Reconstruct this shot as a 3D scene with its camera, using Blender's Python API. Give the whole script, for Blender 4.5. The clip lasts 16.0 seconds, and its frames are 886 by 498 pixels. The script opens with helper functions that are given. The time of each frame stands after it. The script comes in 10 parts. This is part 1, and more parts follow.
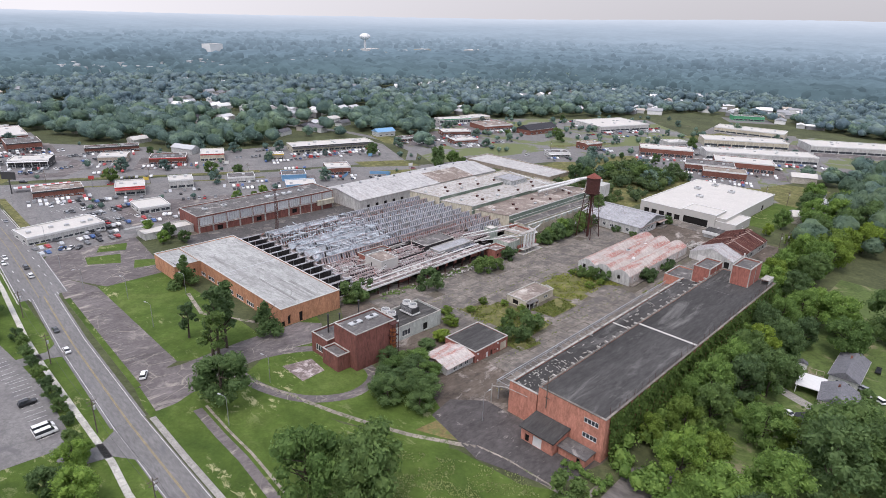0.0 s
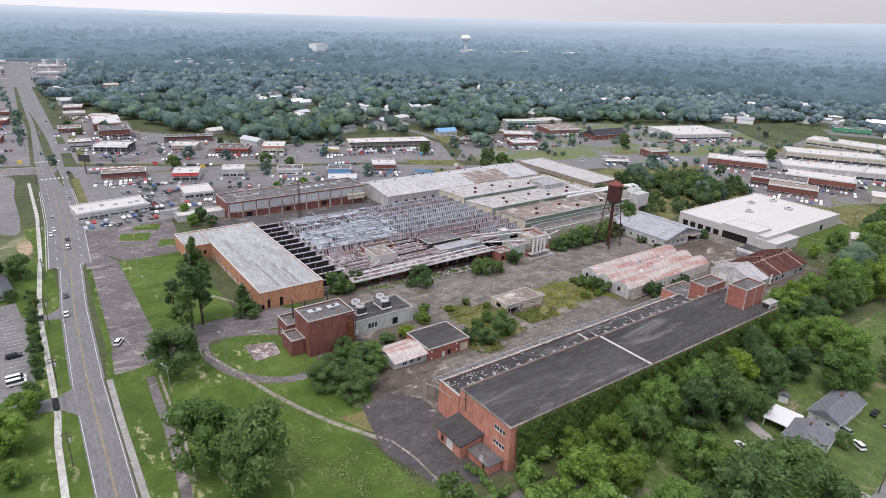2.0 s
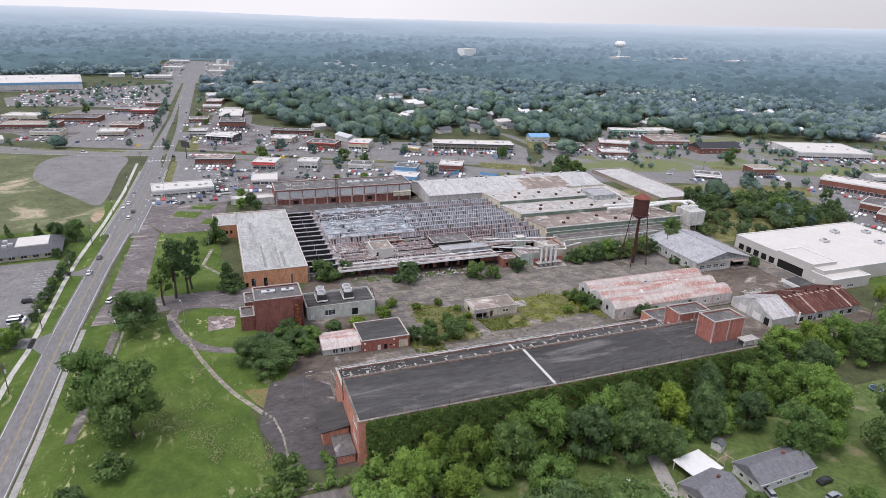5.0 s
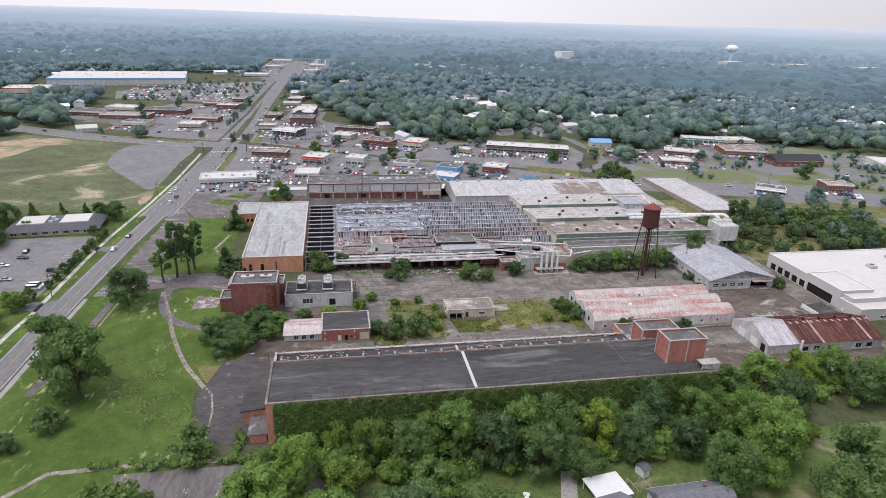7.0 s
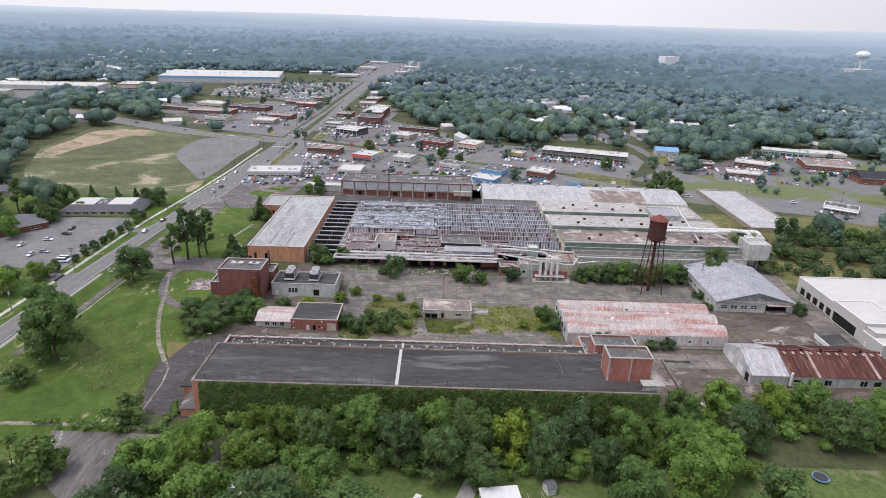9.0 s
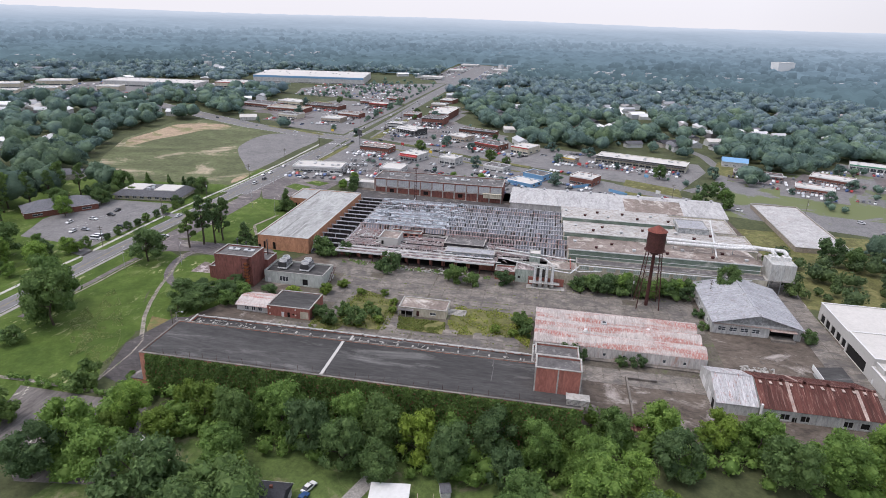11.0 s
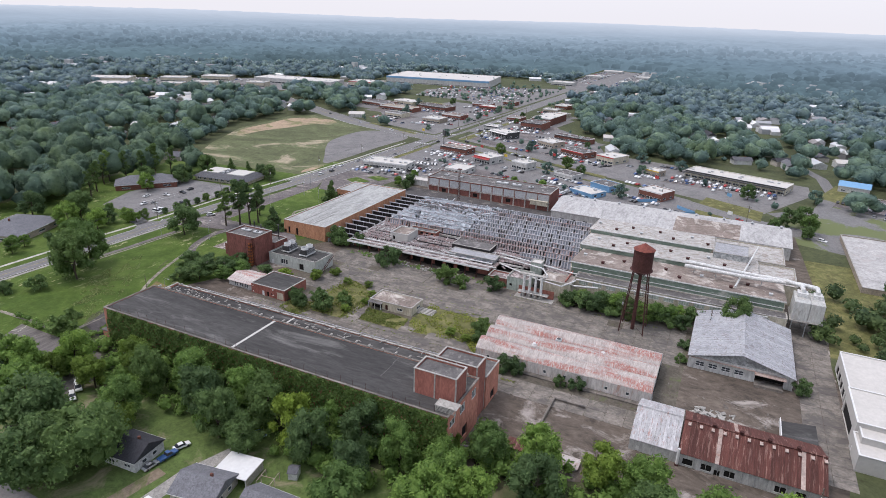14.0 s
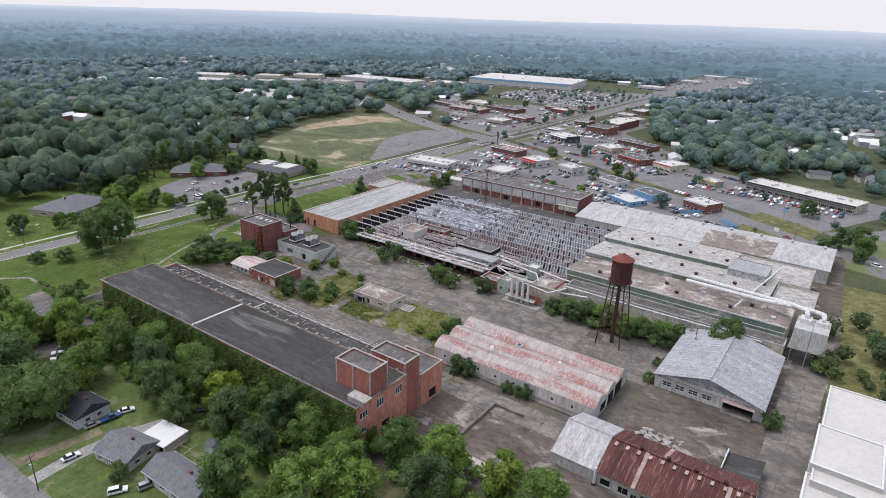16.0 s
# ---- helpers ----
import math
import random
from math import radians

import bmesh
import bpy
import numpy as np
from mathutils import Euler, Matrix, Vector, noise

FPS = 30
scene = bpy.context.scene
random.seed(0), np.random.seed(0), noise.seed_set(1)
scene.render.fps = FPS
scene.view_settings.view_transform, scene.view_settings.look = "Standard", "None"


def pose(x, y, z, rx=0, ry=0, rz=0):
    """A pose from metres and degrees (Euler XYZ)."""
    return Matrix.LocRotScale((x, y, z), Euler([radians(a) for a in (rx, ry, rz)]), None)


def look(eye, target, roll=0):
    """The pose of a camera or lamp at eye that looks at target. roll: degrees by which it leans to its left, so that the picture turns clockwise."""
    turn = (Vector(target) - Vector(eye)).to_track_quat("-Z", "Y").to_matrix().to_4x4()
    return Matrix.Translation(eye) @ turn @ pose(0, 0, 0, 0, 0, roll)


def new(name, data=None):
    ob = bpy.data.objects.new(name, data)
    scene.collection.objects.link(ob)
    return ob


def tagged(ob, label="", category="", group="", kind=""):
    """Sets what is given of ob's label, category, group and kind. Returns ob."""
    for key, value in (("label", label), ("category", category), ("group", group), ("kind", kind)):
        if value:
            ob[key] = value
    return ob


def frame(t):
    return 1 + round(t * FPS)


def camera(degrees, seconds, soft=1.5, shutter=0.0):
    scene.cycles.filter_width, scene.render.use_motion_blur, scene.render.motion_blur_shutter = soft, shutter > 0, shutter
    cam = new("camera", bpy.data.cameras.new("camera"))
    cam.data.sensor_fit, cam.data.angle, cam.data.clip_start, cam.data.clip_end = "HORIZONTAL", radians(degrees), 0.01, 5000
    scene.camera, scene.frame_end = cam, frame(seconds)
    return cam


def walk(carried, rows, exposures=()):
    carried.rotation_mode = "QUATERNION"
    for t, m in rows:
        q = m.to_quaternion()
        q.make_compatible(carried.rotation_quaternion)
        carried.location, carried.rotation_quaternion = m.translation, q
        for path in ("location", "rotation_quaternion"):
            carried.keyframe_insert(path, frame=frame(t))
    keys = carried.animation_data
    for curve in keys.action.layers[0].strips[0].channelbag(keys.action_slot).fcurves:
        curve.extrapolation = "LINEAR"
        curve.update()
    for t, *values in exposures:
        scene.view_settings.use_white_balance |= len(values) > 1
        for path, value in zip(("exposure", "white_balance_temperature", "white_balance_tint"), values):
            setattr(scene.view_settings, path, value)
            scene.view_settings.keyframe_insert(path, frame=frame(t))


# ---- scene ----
cam = camera(71.9, 16.0, soft=0.9)
METRES, EYE, TILT, LEAN, TURN = 388.51, 108.0, 0.0, 0.0, 43.8
ROWS = [
    (0.0, 0.0, 0.0, 0.0, 0.66, -20.64, -1.74),
    (0.5, 0.0296, -0.0002, 0.0006, 3.1, -20.7, -1.82),
    (1.0, 0.0609, 0.0012, 0.0008, 5.75, -20.74, -1.9),
    (1.5, 0.092, 0.0041, 0.0011, 8.3, -20.76, -1.92),
    (2.0, 0.1234, 0.0084, 0.0013, 10.88, -20.78, -1.95),
    (2.5, 0.1546, 0.0143, 0.0014, 13.47, -20.76, -1.92),
    (3.0, 0.1848, 0.0215, 0.0015, 16.02, -20.76, -1.91),
    (3.5, 0.2153, 0.0303, 0.0015, 18.57, -20.77, -1.85),
    (4.0, 0.2452, 0.0404, 0.0016, 21.12, -20.77, -1.81),
    (6.5, 0.386, 0.1087, 0.0032, 33.73, -20.83, -1.85),
    (7.0, 0.4125, 0.1264, 0.0034, 36.27, -20.87, -1.84),
    (7.5, 0.4381, 0.1453, 0.0037, 38.84, -20.89, -1.82),
    (8.0, 0.4621, 0.1649, 0.0042, 41.39, -20.89, -1.83),
    (8.5, 0.4859, 0.1861, 0.0045, 43.96, -20.88, -1.85),
    (9.0, 0.5086, 0.2082, 0.0046, 46.49, -20.88, -1.81),
    (11.5, 0.6057, 0.3306, 0.0047, 59.02, -20.87, -1.73),
    (12.0, 0.6217, 0.3578, 0.0048, 61.57, -20.88, -1.71),
    (12.5, 0.6364, 0.3857, 0.005, 64.14, -20.9, -1.73),
    (13.0, 0.6495, 0.4133, 0.0053, 66.7, -20.9, -1.75),
    (13.5, 0.6618, 0.442, 0.0052, 69.28, -20.9, -1.78),
    (14.0, 0.6725, 0.4711, 0.0051, 71.86, -20.89, -1.82),
    (14.5, 0.6818, 0.4997, 0.005, 74.32, -20.92, -1.8),
    (15.0, 0.6901, 0.5293, 0.0051, 76.82, -20.92, -1.8),
    (15.5, 0.6972, 0.5594, 0.0053, 79.29, -20.94, -1.79),
    (16.0, 0.703, 0.59, 0.0055, 81.81, -20.99, -1.81),
]
walk(cam, [(t, pose(0, 0, EYE, TILT, LEAN, TURN) @ pose(METRES * x, METRES * y, METRES * z, 90 + pitch, roll, yaw)) for t, x, y, z, yaw, pitch, roll in ROWS],
     exposures=[(0.0, 0.06, 6190, 18), (7.0, 0.04, 6160, 18), (16.0, -0.06, 6100, 17)])

# ---- world, sun ----
world = bpy.data.worlds.new("overcast_sky")
scene.world = world
world.use_nodes = True
wn, wl = world.node_tree.nodes, world.node_tree.links
wn.clear()
sky = wn.new("ShaderNodeTexSky")
sky.sky_type, sky.sun_disc = "NISHITA", False
sky.sun_elevation, sky.sun_rotation = radians(64), radians(158)
sky.air_density, sky.dust_density, sky.ozone_density = 1.6, 6.0, 1.0
bg_clear = wn.new("ShaderNodeBackground")
bg_clear.inputs["Strength"].default_value = 0.05
wl.new(sky.outputs[0], bg_clear.inputs["Color"])
bg_cloud = wn.new("ShaderNodeBackground")
co = wn.new("ShaderNodeTexCoord")
sep = wn.new("ShaderNodeSeparateXYZ")
grad = wn.new("ShaderNodeValToRGB")
grad.color_ramp.elements[0].position, grad.color_ramp.elements[0].color = 0.0, (0.82, 0.808, 0.79, 1)
grad.color_ramp.elements[1].position, grad.color_ramp.elements[1].color = 0.35, (0.83, 0.88, 0.95, 1)
wl.new(co.outputs["Generated"], sep.inputs[0])
wl.new(sep.outputs["Z"], grad.inputs[0])
grey = wn.new("ShaderNodeMapRange")
grey.inputs["From Min"].default_value, grey.inputs["From Max"].default_value = 0.25, 1.0
grey.inputs["To Min"].default_value, grey.inputs["To Max"].default_value = 1.18, 0.72
wl.new(sep.outputs["Y"], grey.inputs["Value"])
veil = wn.new("ShaderNodeVectorMath")
veil.operation = "SCALE"
wl.new(grad.outputs[0], veil.inputs[0])
wl.new(grey.outputs[0], veil.inputs["Scale"])
wl.new(veil.outputs[0], bg_cloud.inputs["Color"])
bg_cloud.inputs["Strength"].default_value = 0.92
both = wn.new("ShaderNodeAddShader")
wout = wn.new("ShaderNodeOutputWorld")
wl.new(bg_clear.outputs[0], both.inputs[0])
wl.new(bg_cloud.outputs[0], both.inputs[1])
wl.new(both.outputs[0], wout.inputs["Surface"])

sun = new("sun", bpy.data.lights.new("sun", "SUN"))
sun.data.energy, sun.data.angle, sun.data.color = 1.6, radians(18), (1.0, 0.95, 0.88)
sun.matrix_world = look((-90, 95, 300), (-140, 220, 0))

# ---- materials ----
def base_nodes(name, rough=0.8, metal=0.0, spec=0.3):
    m = bpy.data.materials.new(name)
    m.use_nodes = True
    n, l = m.node_tree.nodes, m.node_tree.links
    p = n["Principled BSDF"]
    p.inputs["Roughness"].default_value = rough
    p.inputs["Metallic"].default_value = metal
    p.inputs["Specular IOR Level"].default_value = spec
    return m, n, l, p


def noise_at(n, l, scale, detail=4.0, rough=0.6, stretch=(1, 1, 1), coords="pos", warp=0.0):
    if coords == "pos":
        src = n.new("ShaderNodeNewGeometry").outputs["Position"]
    else:
        src = n.new("ShaderNodeTexCoord").outputs["Object"]
    mp = n.new("ShaderNodeMapping")
    mp.inputs["Scale"].default_value = stretch
    l.new(src, mp.inputs["Vector"])
    t = n.new("ShaderNodeTexNoise")
    t.inputs["Scale"].default_value = scale
    t.inputs["Detail"].default_value = detail
    t.inputs["Roughness"].default_value = rough
    t.inputs["Distortion"].default_value = warp
    l.new(mp.outputs[0], t.inputs["Vector"])
    return t.outputs["Fac"]


def ramp(n, l, fac, stops):
    r = n.new("ShaderNodeValToRGB")
    e = r.color_ramp.elements
    while len(e) < len(stops):
        e.new(0.5)
    for el, (pos, c) in zip(e, stops):
        el.position = pos
        el.color = (*c, 1) if len(c) == 3 else c
    l.new(fac, r.inputs[0])
    return r.outputs[0]


def mix(n, l, fac, a, b, mode="MIX"):
    x = n.new("ShaderNodeMix")
    x.data_type, x.blend_type = "RGBA", mode
    for k, v in ((0, fac), (6, a), (7, b)):
        if isinstance(v, (int, float)):
            x.inputs[k].default_value = v
        elif isinstance(v, tuple):
            x.inputs[k].default_value = (*v, 1)
        else:
            l.new(v, x.inputs[k])
    return x.outputs[2]


def bump_on(n, l, p, height, strength=0.4, dist=0.1):
    b = n.new("ShaderNodeBump")
    b.inputs["Strength"].default_value = strength
    b.inputs["Distance"].default_value = dist
    l.new(height, b.inputs["Height"])
    l.new(b.outputs[0], p.inputs["Normal"])


def g3(v):
    return (v, v, v)


def surf(name, c, dark=0.7, big=0.08, small=1.5, rough=0.85, metal=0.0, spec=0.25, stain=None, amount=(0.55, 0.7), stretch=(1, 1, 1),
         stain_scale=0.15, bump=0.3, vary=0.0, stain_stretch=None, coords="pos", warp=0.3, crack=None, mid=0.55, gate=None, gate_stretch=(1, 0.25, 1), fine=0.55):
    """A weathered surface: colour c, shifted at two scales, with stains of another colour, fine relief and a shift from object to object."""
    m, n, l, p = base_nodes(name, rough, metal, spec)
    a = noise_at(n, l, big, 5, 0.65, stretch, coords, warp)
    b = noise_at(n, l, small, 6, 0.7, stretch, coords)
    low = tuple(x * dark for x in c)
    col = mix(n, l, ramp(n, l, a, [(0.3, g3(0.0)), (0.7, g3(1.0))]), low, c)
    col = mix(n, l, fine, col, ramp(n, l, b, [(0.3, g3(0.3)), (0.7, g3(1.12))]), "MULTIPLY")
    if mid:
        q = noise_at(n, l, (big * small) ** 0.5, 8, 0.78, stretch, coords, 0.9)
        col = mix(n, l, mid, col, ramp(n, l, q, [(0.32, g3(0.35)), (0.5, g3(0.95)), (0.68, g3(1.35))]), "MULTIPLY")
    if stain:
        s = noise_at(n, l, stain_scale, 7, 0.7, stain_stretch or stretch, coords, 0.6)
        sf = ramp(n, l, s, [(amount[0], g3(0.0)), (amount[1], g3(1.0))])
        if gate:
            gn = noise_at(n, l, gate, 4, 0.6, gate_stretch, coords, 0.5)
            sf = mix(n, l, 1.0, sf, ramp(n, l, gn, [(0.45, g3(0.06)), (0.57, g3(1.0))]), "MULTIPLY")
        col = mix(n, l, sf, col, stain)
    if crack:
        size, width, tone = crack
        vo = n.new("ShaderNodeTexVoronoi")
        vo.feature = "DISTANCE_TO_EDGE"
        vo.inputs["Scale"].default_value = 1.0 / size
        geo = n.new("ShaderNodeNewGeometry")
        wob = n.new("ShaderNodeTexNoise")
        wob.inputs["Scale"].default_value = 0.25
        wob.inputs["Detail"].default_value = 5.0
        l.new(geo.outputs["Position"], wob.inputs["Vector"])
        add = n.new("ShaderNodeMixRGB")
        add.blend_type = "ADD"
        add.inputs[0].default_value = size * 0.55
        l.new(geo.outputs["Position"], add.inputs[1])
        l.new(wob.outputs["Color"], add.inputs[2])
        l.new(add.outputs[0], vo.inputs["Vector"])
        line = ramp(n, l, vo.outputs["Distance"], [(0.0, g3(1.0)), (width / size, g3(0.0))])
        gate = ramp(n, l, noise_at(n, l, 0.06, 3), [(0.45, g3(0.0)), (0.62, g3(0.75))])
        col = mix(n, l, mix(n, l, 1.0, line, gate, "MULTIPLY"), col, tone)
    if vary:
        oi = n.new("ShaderNodeObjectInfo")
        col = mix(n, l, 1.0, col, ramp(n, l, oi.outputs["Random"], [(0.0, g3(1 - vary)), (1.0, g3(1.0))]), "MULTIPLY")
    l.new(col, p.inputs["Base Color"])
    if bump:
        bump_on(n, l, p, b, bump, 0.06)
    return m


def paint(name, c, rough=0.4, metal=0.0, spec=0.5):
    m, n, l, p = base_nodes(name, rough, metal, spec)
    f = noise_at(n, l, 0.9, 4, 0.6)
    l.new(mix(n, l, 1.0, (*c,), ramp(n, l, f, [(0.2, g3(0.82)), (0.8, g3(1.0))]), "MULTIPLY"), p.inputs["Base Color"])
    return m


def leaves(name, c, c2, soft=0.3, stand=False, relief=0.0):
    """Foliage: colours shift from clump to clump and from tree to tree; light passes a little."""
    m, n, l, p = base_nodes(name, 0.65, 0.0, 0.2)
    geo = n.new("ShaderNodeNewGeometry")
    oi = n.new("ShaderNodeObjectInfo")
    col = mix(n, l, geo.outputs["Random Per Island"], c, c2)
    f = noise_at(n, l, 0.22, 3)
    col = mix(n, l, ramp(n, l, f, [(0.35, g3(0.0)), (0.65, g3(0.6))]), col, tuple(x * 0.6 for x in c))
    if stand:
        tint = ramp(n, l, noise_at(n, l, 0.065, 2, 0.5), [(0.34, (0.70, 0.76, 0.82)), (0.5, (0.98, 1.0, 0.98)), (0.66, (1.28, 1.25, 1.0))])
    else:
        tint = ramp(n, l, oi.outputs["Random"], [(0.0, (0.72, 0.78, 0.80)), (0.45, (0.95, 1.0, 0.9)), (0.8, (1.10, 1.14, 0.88)), (1.0, (1.26, 1.26, 0.88))])
    col = mix(n, l, 1.0, col, tint, "MULTIPLY")
    l.new(col, p.inputs["Base Color"])
    if relief:
        bump_on(n, l, p, noise_at(n, l, relief, 4, 0.7), 1.0, 1.2)
    tr = n.new("ShaderNodeBsdfTranslucent")
    l.new(col, tr.inputs["Color"])
    mx = n.new("ShaderNodeMixShader")
    mx.inputs[0].default_value = soft
    l.new(p.outputs[0], mx.inputs[1])
    l.new(tr.outputs[0], mx.inputs[2])
    l.new(mx.outputs[0], n["Material Output"].inputs["Surface"])
    return m


def glass_dark(name, c=(0.03, 0.035, 0.04), rough=0.12):
    m, n, l, p = base_nodes(name, rough, 0.0, 0.5)
    f = noise_at(n, l, 0.8, 3)
    l.new(mix(n, l, f, c, tuple(x * 2.2 for x in c)), p.inputs["Base Color"])
    return m


def grass_material():
    """Mown grass, patchy, with small dry spots that gather here and there."""
    m, n, l, p = base_nodes("mown_grass", 0.95, 0.0, 0.1)
    a = noise_at(n, l, 0.045, 6, 0.62, warp=0.8)
    b = noise_at(n, l, 0.9, 6, 0.75)
    c = noise_at(n, l, 0.34, 7, 0.72, (0.5, 1, 1), warp=0.5)
    d = noise_at(n, l, 0.028, 3, 0.5, warp=0.4)
    e = noise_at(n, l, 0.16, 5, 0.7)
    col = ramp(n, l, a, [(0.3, (0.050, 0.084, 0.019)), (0.5, (0.080, 0.124, 0.026)), (0.72, (0.118, 0.160, 0.042))])
    col = mix(n, l, 0.6, col, ramp(n, l, b, [(0.25, g3(0.45)), (0.75, g3(1.15))]), "MULTIPLY")
    col = mix(n, l, 0.5, col, ramp(n, l, e, [(0.3, g3(0.6)), (0.7, g3(1.3))]), "MULTIPLY")
    dry = mix(n, l, 1.0, ramp(n, l, c, [(0.56, g3(0.0)), (0.63, g3(0.85))]), ramp(n, l, d, [(0.47, g3(0.04)), (0.60, g3(1.0))]), "MULTIPLY")
    col = mix(n, l, dry, col, (0.36, 0.35, 0.19))
    l.new(col, p.inputs["Base Color"])
    bump_on(n, l, p, b, 0.5, 0.15)
    return m


GRASS = grass_material()
MEADOW = surf("rough_meadow", (0.150, 0.168, 0.078), 0.55, 0.03, 0.5, 0.95, stain=(0.36, 0.30, 0.215), amount=(0.565, 0.68), stain_scale=0.03, stretch=(1, 0.7, 1), bump=0.4, warp=1.0)
WILD = surf("wild_ground", (0.10, 0.115, 0.05), 0.55, 0.03, 0.6, 0.95, stain=(0.16, 0.13, 0.08), amount=(0.6, 0.72), stain_scale=0.05)
ASPHALT = surf("grey_asphalt", (0.215, 0.208, 0.203), 0.82, 0.06, 1.2, 0.9, stain=(0.12, 0.12, 0.125), amount=(0.58, 0.75), stretch=(0.3, 1, 1), bump=0.15, mid=0.2, crack=(14.0, 0.25, (0.13, 0.13, 0.135)))
LOT = surf("worn_lot", (0.24, 0.23, 0.222), 0.75, 0.05, 0.9, 0.92, stain=(0.13, 0.125, 0.125), amount=(0.5, 0.66), bump=0.2, mid=0.3, crack=(11.0, 0.25, (0.11, 0.11, 0.11)))
APRON = surf("weathered_apron", (0.20, 0.180, 0.165), 0.55, 0.08, 0.8, 0.95, stain=(0.40, 0.38, 0.31), amount=(0.60, 0.66), stain_scale=0.30, stretch=(0.35, 1.3, 1), bump=0.3, warp=0.8)
OLD_LOT = surf("cracked_old_lot", (0.195, 0.172, 0.168), 0.6, 0.06, 0.8, 0.95, stain=(0.32, 0.29, 0.25), amount=(0.56, 0.68), stain_scale=0.16, stretch=(1, 0.5, 1), bump=0.3, crack=(8.0, 0.14, (0.36, 0.33, 0.27)))
YARD = surf("yard_screed", (0.172, 0.140, 0.112), 0.55, 0.05, 0.7, 0.95, stain=(0.33, 0.295, 0.265), amount=(0.54, 0.66), stain_scale=0.13, stretch=(1, 0.55, 1), bump=0.3, warp=1.0, mid=0.85)
SLAB = surf("concrete_slab", (0.325, 0.288, 0.248), 0.50, 0.1, 1.0, 0.92, stain=(0.115, 0.105, 0.095), amount=(0.45, 0.60), stain_scale=0.2, stretch=(1, 0.75, 1), bump=0.25, vary=0.14, mid=0.6, warp=0.8, crack=(4.0, 0.16, (0.11, 0.10, 0.075)))
CONCRETE = surf("pale_concrete", (0.47, 0.45, 0.41), 0.7, 0.2, 1.4, 0.9, stain=(0.22, 0.20, 0.17), amount=(0.58, 0.74), stain_scale=0.4, bump=0.2)
PAVING = surf("pavement_concrete", (0.64, 0.62, 0.56), 0.8, 0.15, 1.1, 0.9, bump=0.15, vary=0.2)
PATH = surf("crumbled_path", (0.42, 0.37, 0.31), 0.6, 0.2, 0.9, 0.95, stain=(0.10, 0.13, 0.05), amount=(0.52, 0.62), stain_scale=0.5, bump=0.4, vary=0.25)
DIRT = surf("bare_earth", (0.28, 0.22, 0.16), 0.6, 0.1, 1.0, 0.95, stain=(0.10, 0.12, 0.04), amount=(0.5, 0.66))
DRY_GRASS = surf("dry_grass", (0.25, 0.20, 0.085), 0.6, 0.15, 1.0, 0.95, stain=(0.11, 0.13, 0.04), amount=(0.5, 0.62), stain_scale=0.3, bump=0.4)
SAND = surf("bare_sand", (0.46, 0.345, 0.235), 0.75, 0.05, 0.8, 0.95, stain=(0.165, 0.165, 0.075), amount=(0.50, 0.58), stain_scale=0.06, stretch=(1, 0.6, 1), bump=0.3)
GRAVEL = surf("pale_gravel", (0.40, 0.38, 0.35), 0.7, 0.15, 2.0, 0.95)
PALE_GLAZING = surf("pale_glazing_sheet", (0.58, 0.60, 0.61), 0.85, 0.2, 1.0, 0.5, stain=(0.36, 0.37, 0.37), amount=(0.58, 0.7), stain_scale=0.4, bump=0.05, vary=0.18, mid=0.2)
FADED_LINE = surf("faded_line", (0.30, 0.285, 0.275), 0.6, 0.3, 1.5, 0.9, bump=0)
WHITE_LINE = surf("worn_white_line", (0.72, 0.72, 0.70), 0.7, 0.2, 1.5, 0.8, bump=0)
YELLOW_LINE = surf("worn_yellow_line", (0.40, 0.32, 0.15), 0.7, 0.2, 1.5, 0.8, bump=0)

RED_BRICK = surf("red_brick", (0.38, 0.15, 0.115), 0.72, 0.12, 1.6, 0.9, stain=(0.17, 0.075, 0.06), amount=(0.56, 0.72), stain_scale=0.25, stretch=(1, 1, 0.35), bump=0.2)
DEEP_BRICK = surf("deep_red_brick", (0.255, 0.105, 0.085), 0.75, 0.15, 1.6, 0.9, stain=(0.12, 0.055, 0.05), amount=(0.55, 0.72), stain_scale=0.25, stretch=(1, 1, 0.35), bump=0.2)
PINK_BRICK = surf("faded_pink_brick", (0.58, 0.26, 0.185), 0.82, 0.12, 1.6, 0.9, stain=(0.44, 0.185, 0.13), amount=(0.55, 0.72), stain_scale=0.22, stretch=(1, 1, 0.4), bump=0.2)
ORANGE_BRICK = surf("orange_brick", (0.56, 0.285, 0.165), 0.8, 0.1, 1.6, 0.9, stain=(0.32, 0.145, 0.085), amount=(0.58, 0.75), stain_scale=0.2, stretch=(1, 1, 0.4), bump=0.2)
TOWN_BRICK = surf("town_brick", (0.27, 0.115, 0.085), 0.8, 0.15, 1.6, 0.9, bump=0.15, vary=0.35)
WHITE_WALL = surf("white_painted_wall", (0.58, 0.575, 0.55), 0.78, 0.2, 1.2, 0.8, stain=(0.36, 0.34, 0.29), amount=(0.6, 0.78), stain_scale=0.35, stretch=(1, 1, 0.3), bump=0.1)
CREAM_WALL = surf("cream_wall", (0.60, 0.55, 0.43), 0.78, 0.2, 1.2, 0.85, stain=(0.34, 0.29, 0.2), amount=(0.56, 0.75), stain_scale=0.3, stretch=(1, 1, 0.3), bump=0.1)
GREEN_WALL = surf("green_panel_wall", (0.235, 0.30, 0.235), 0.7, 0.15, 1.0, 0.7, stain=(0.44, 0.44, 0.39), amount=(0.56, 0.7), stain_scale=0.2, stretch=(1, 0.3, 0.6), bump=0.1)
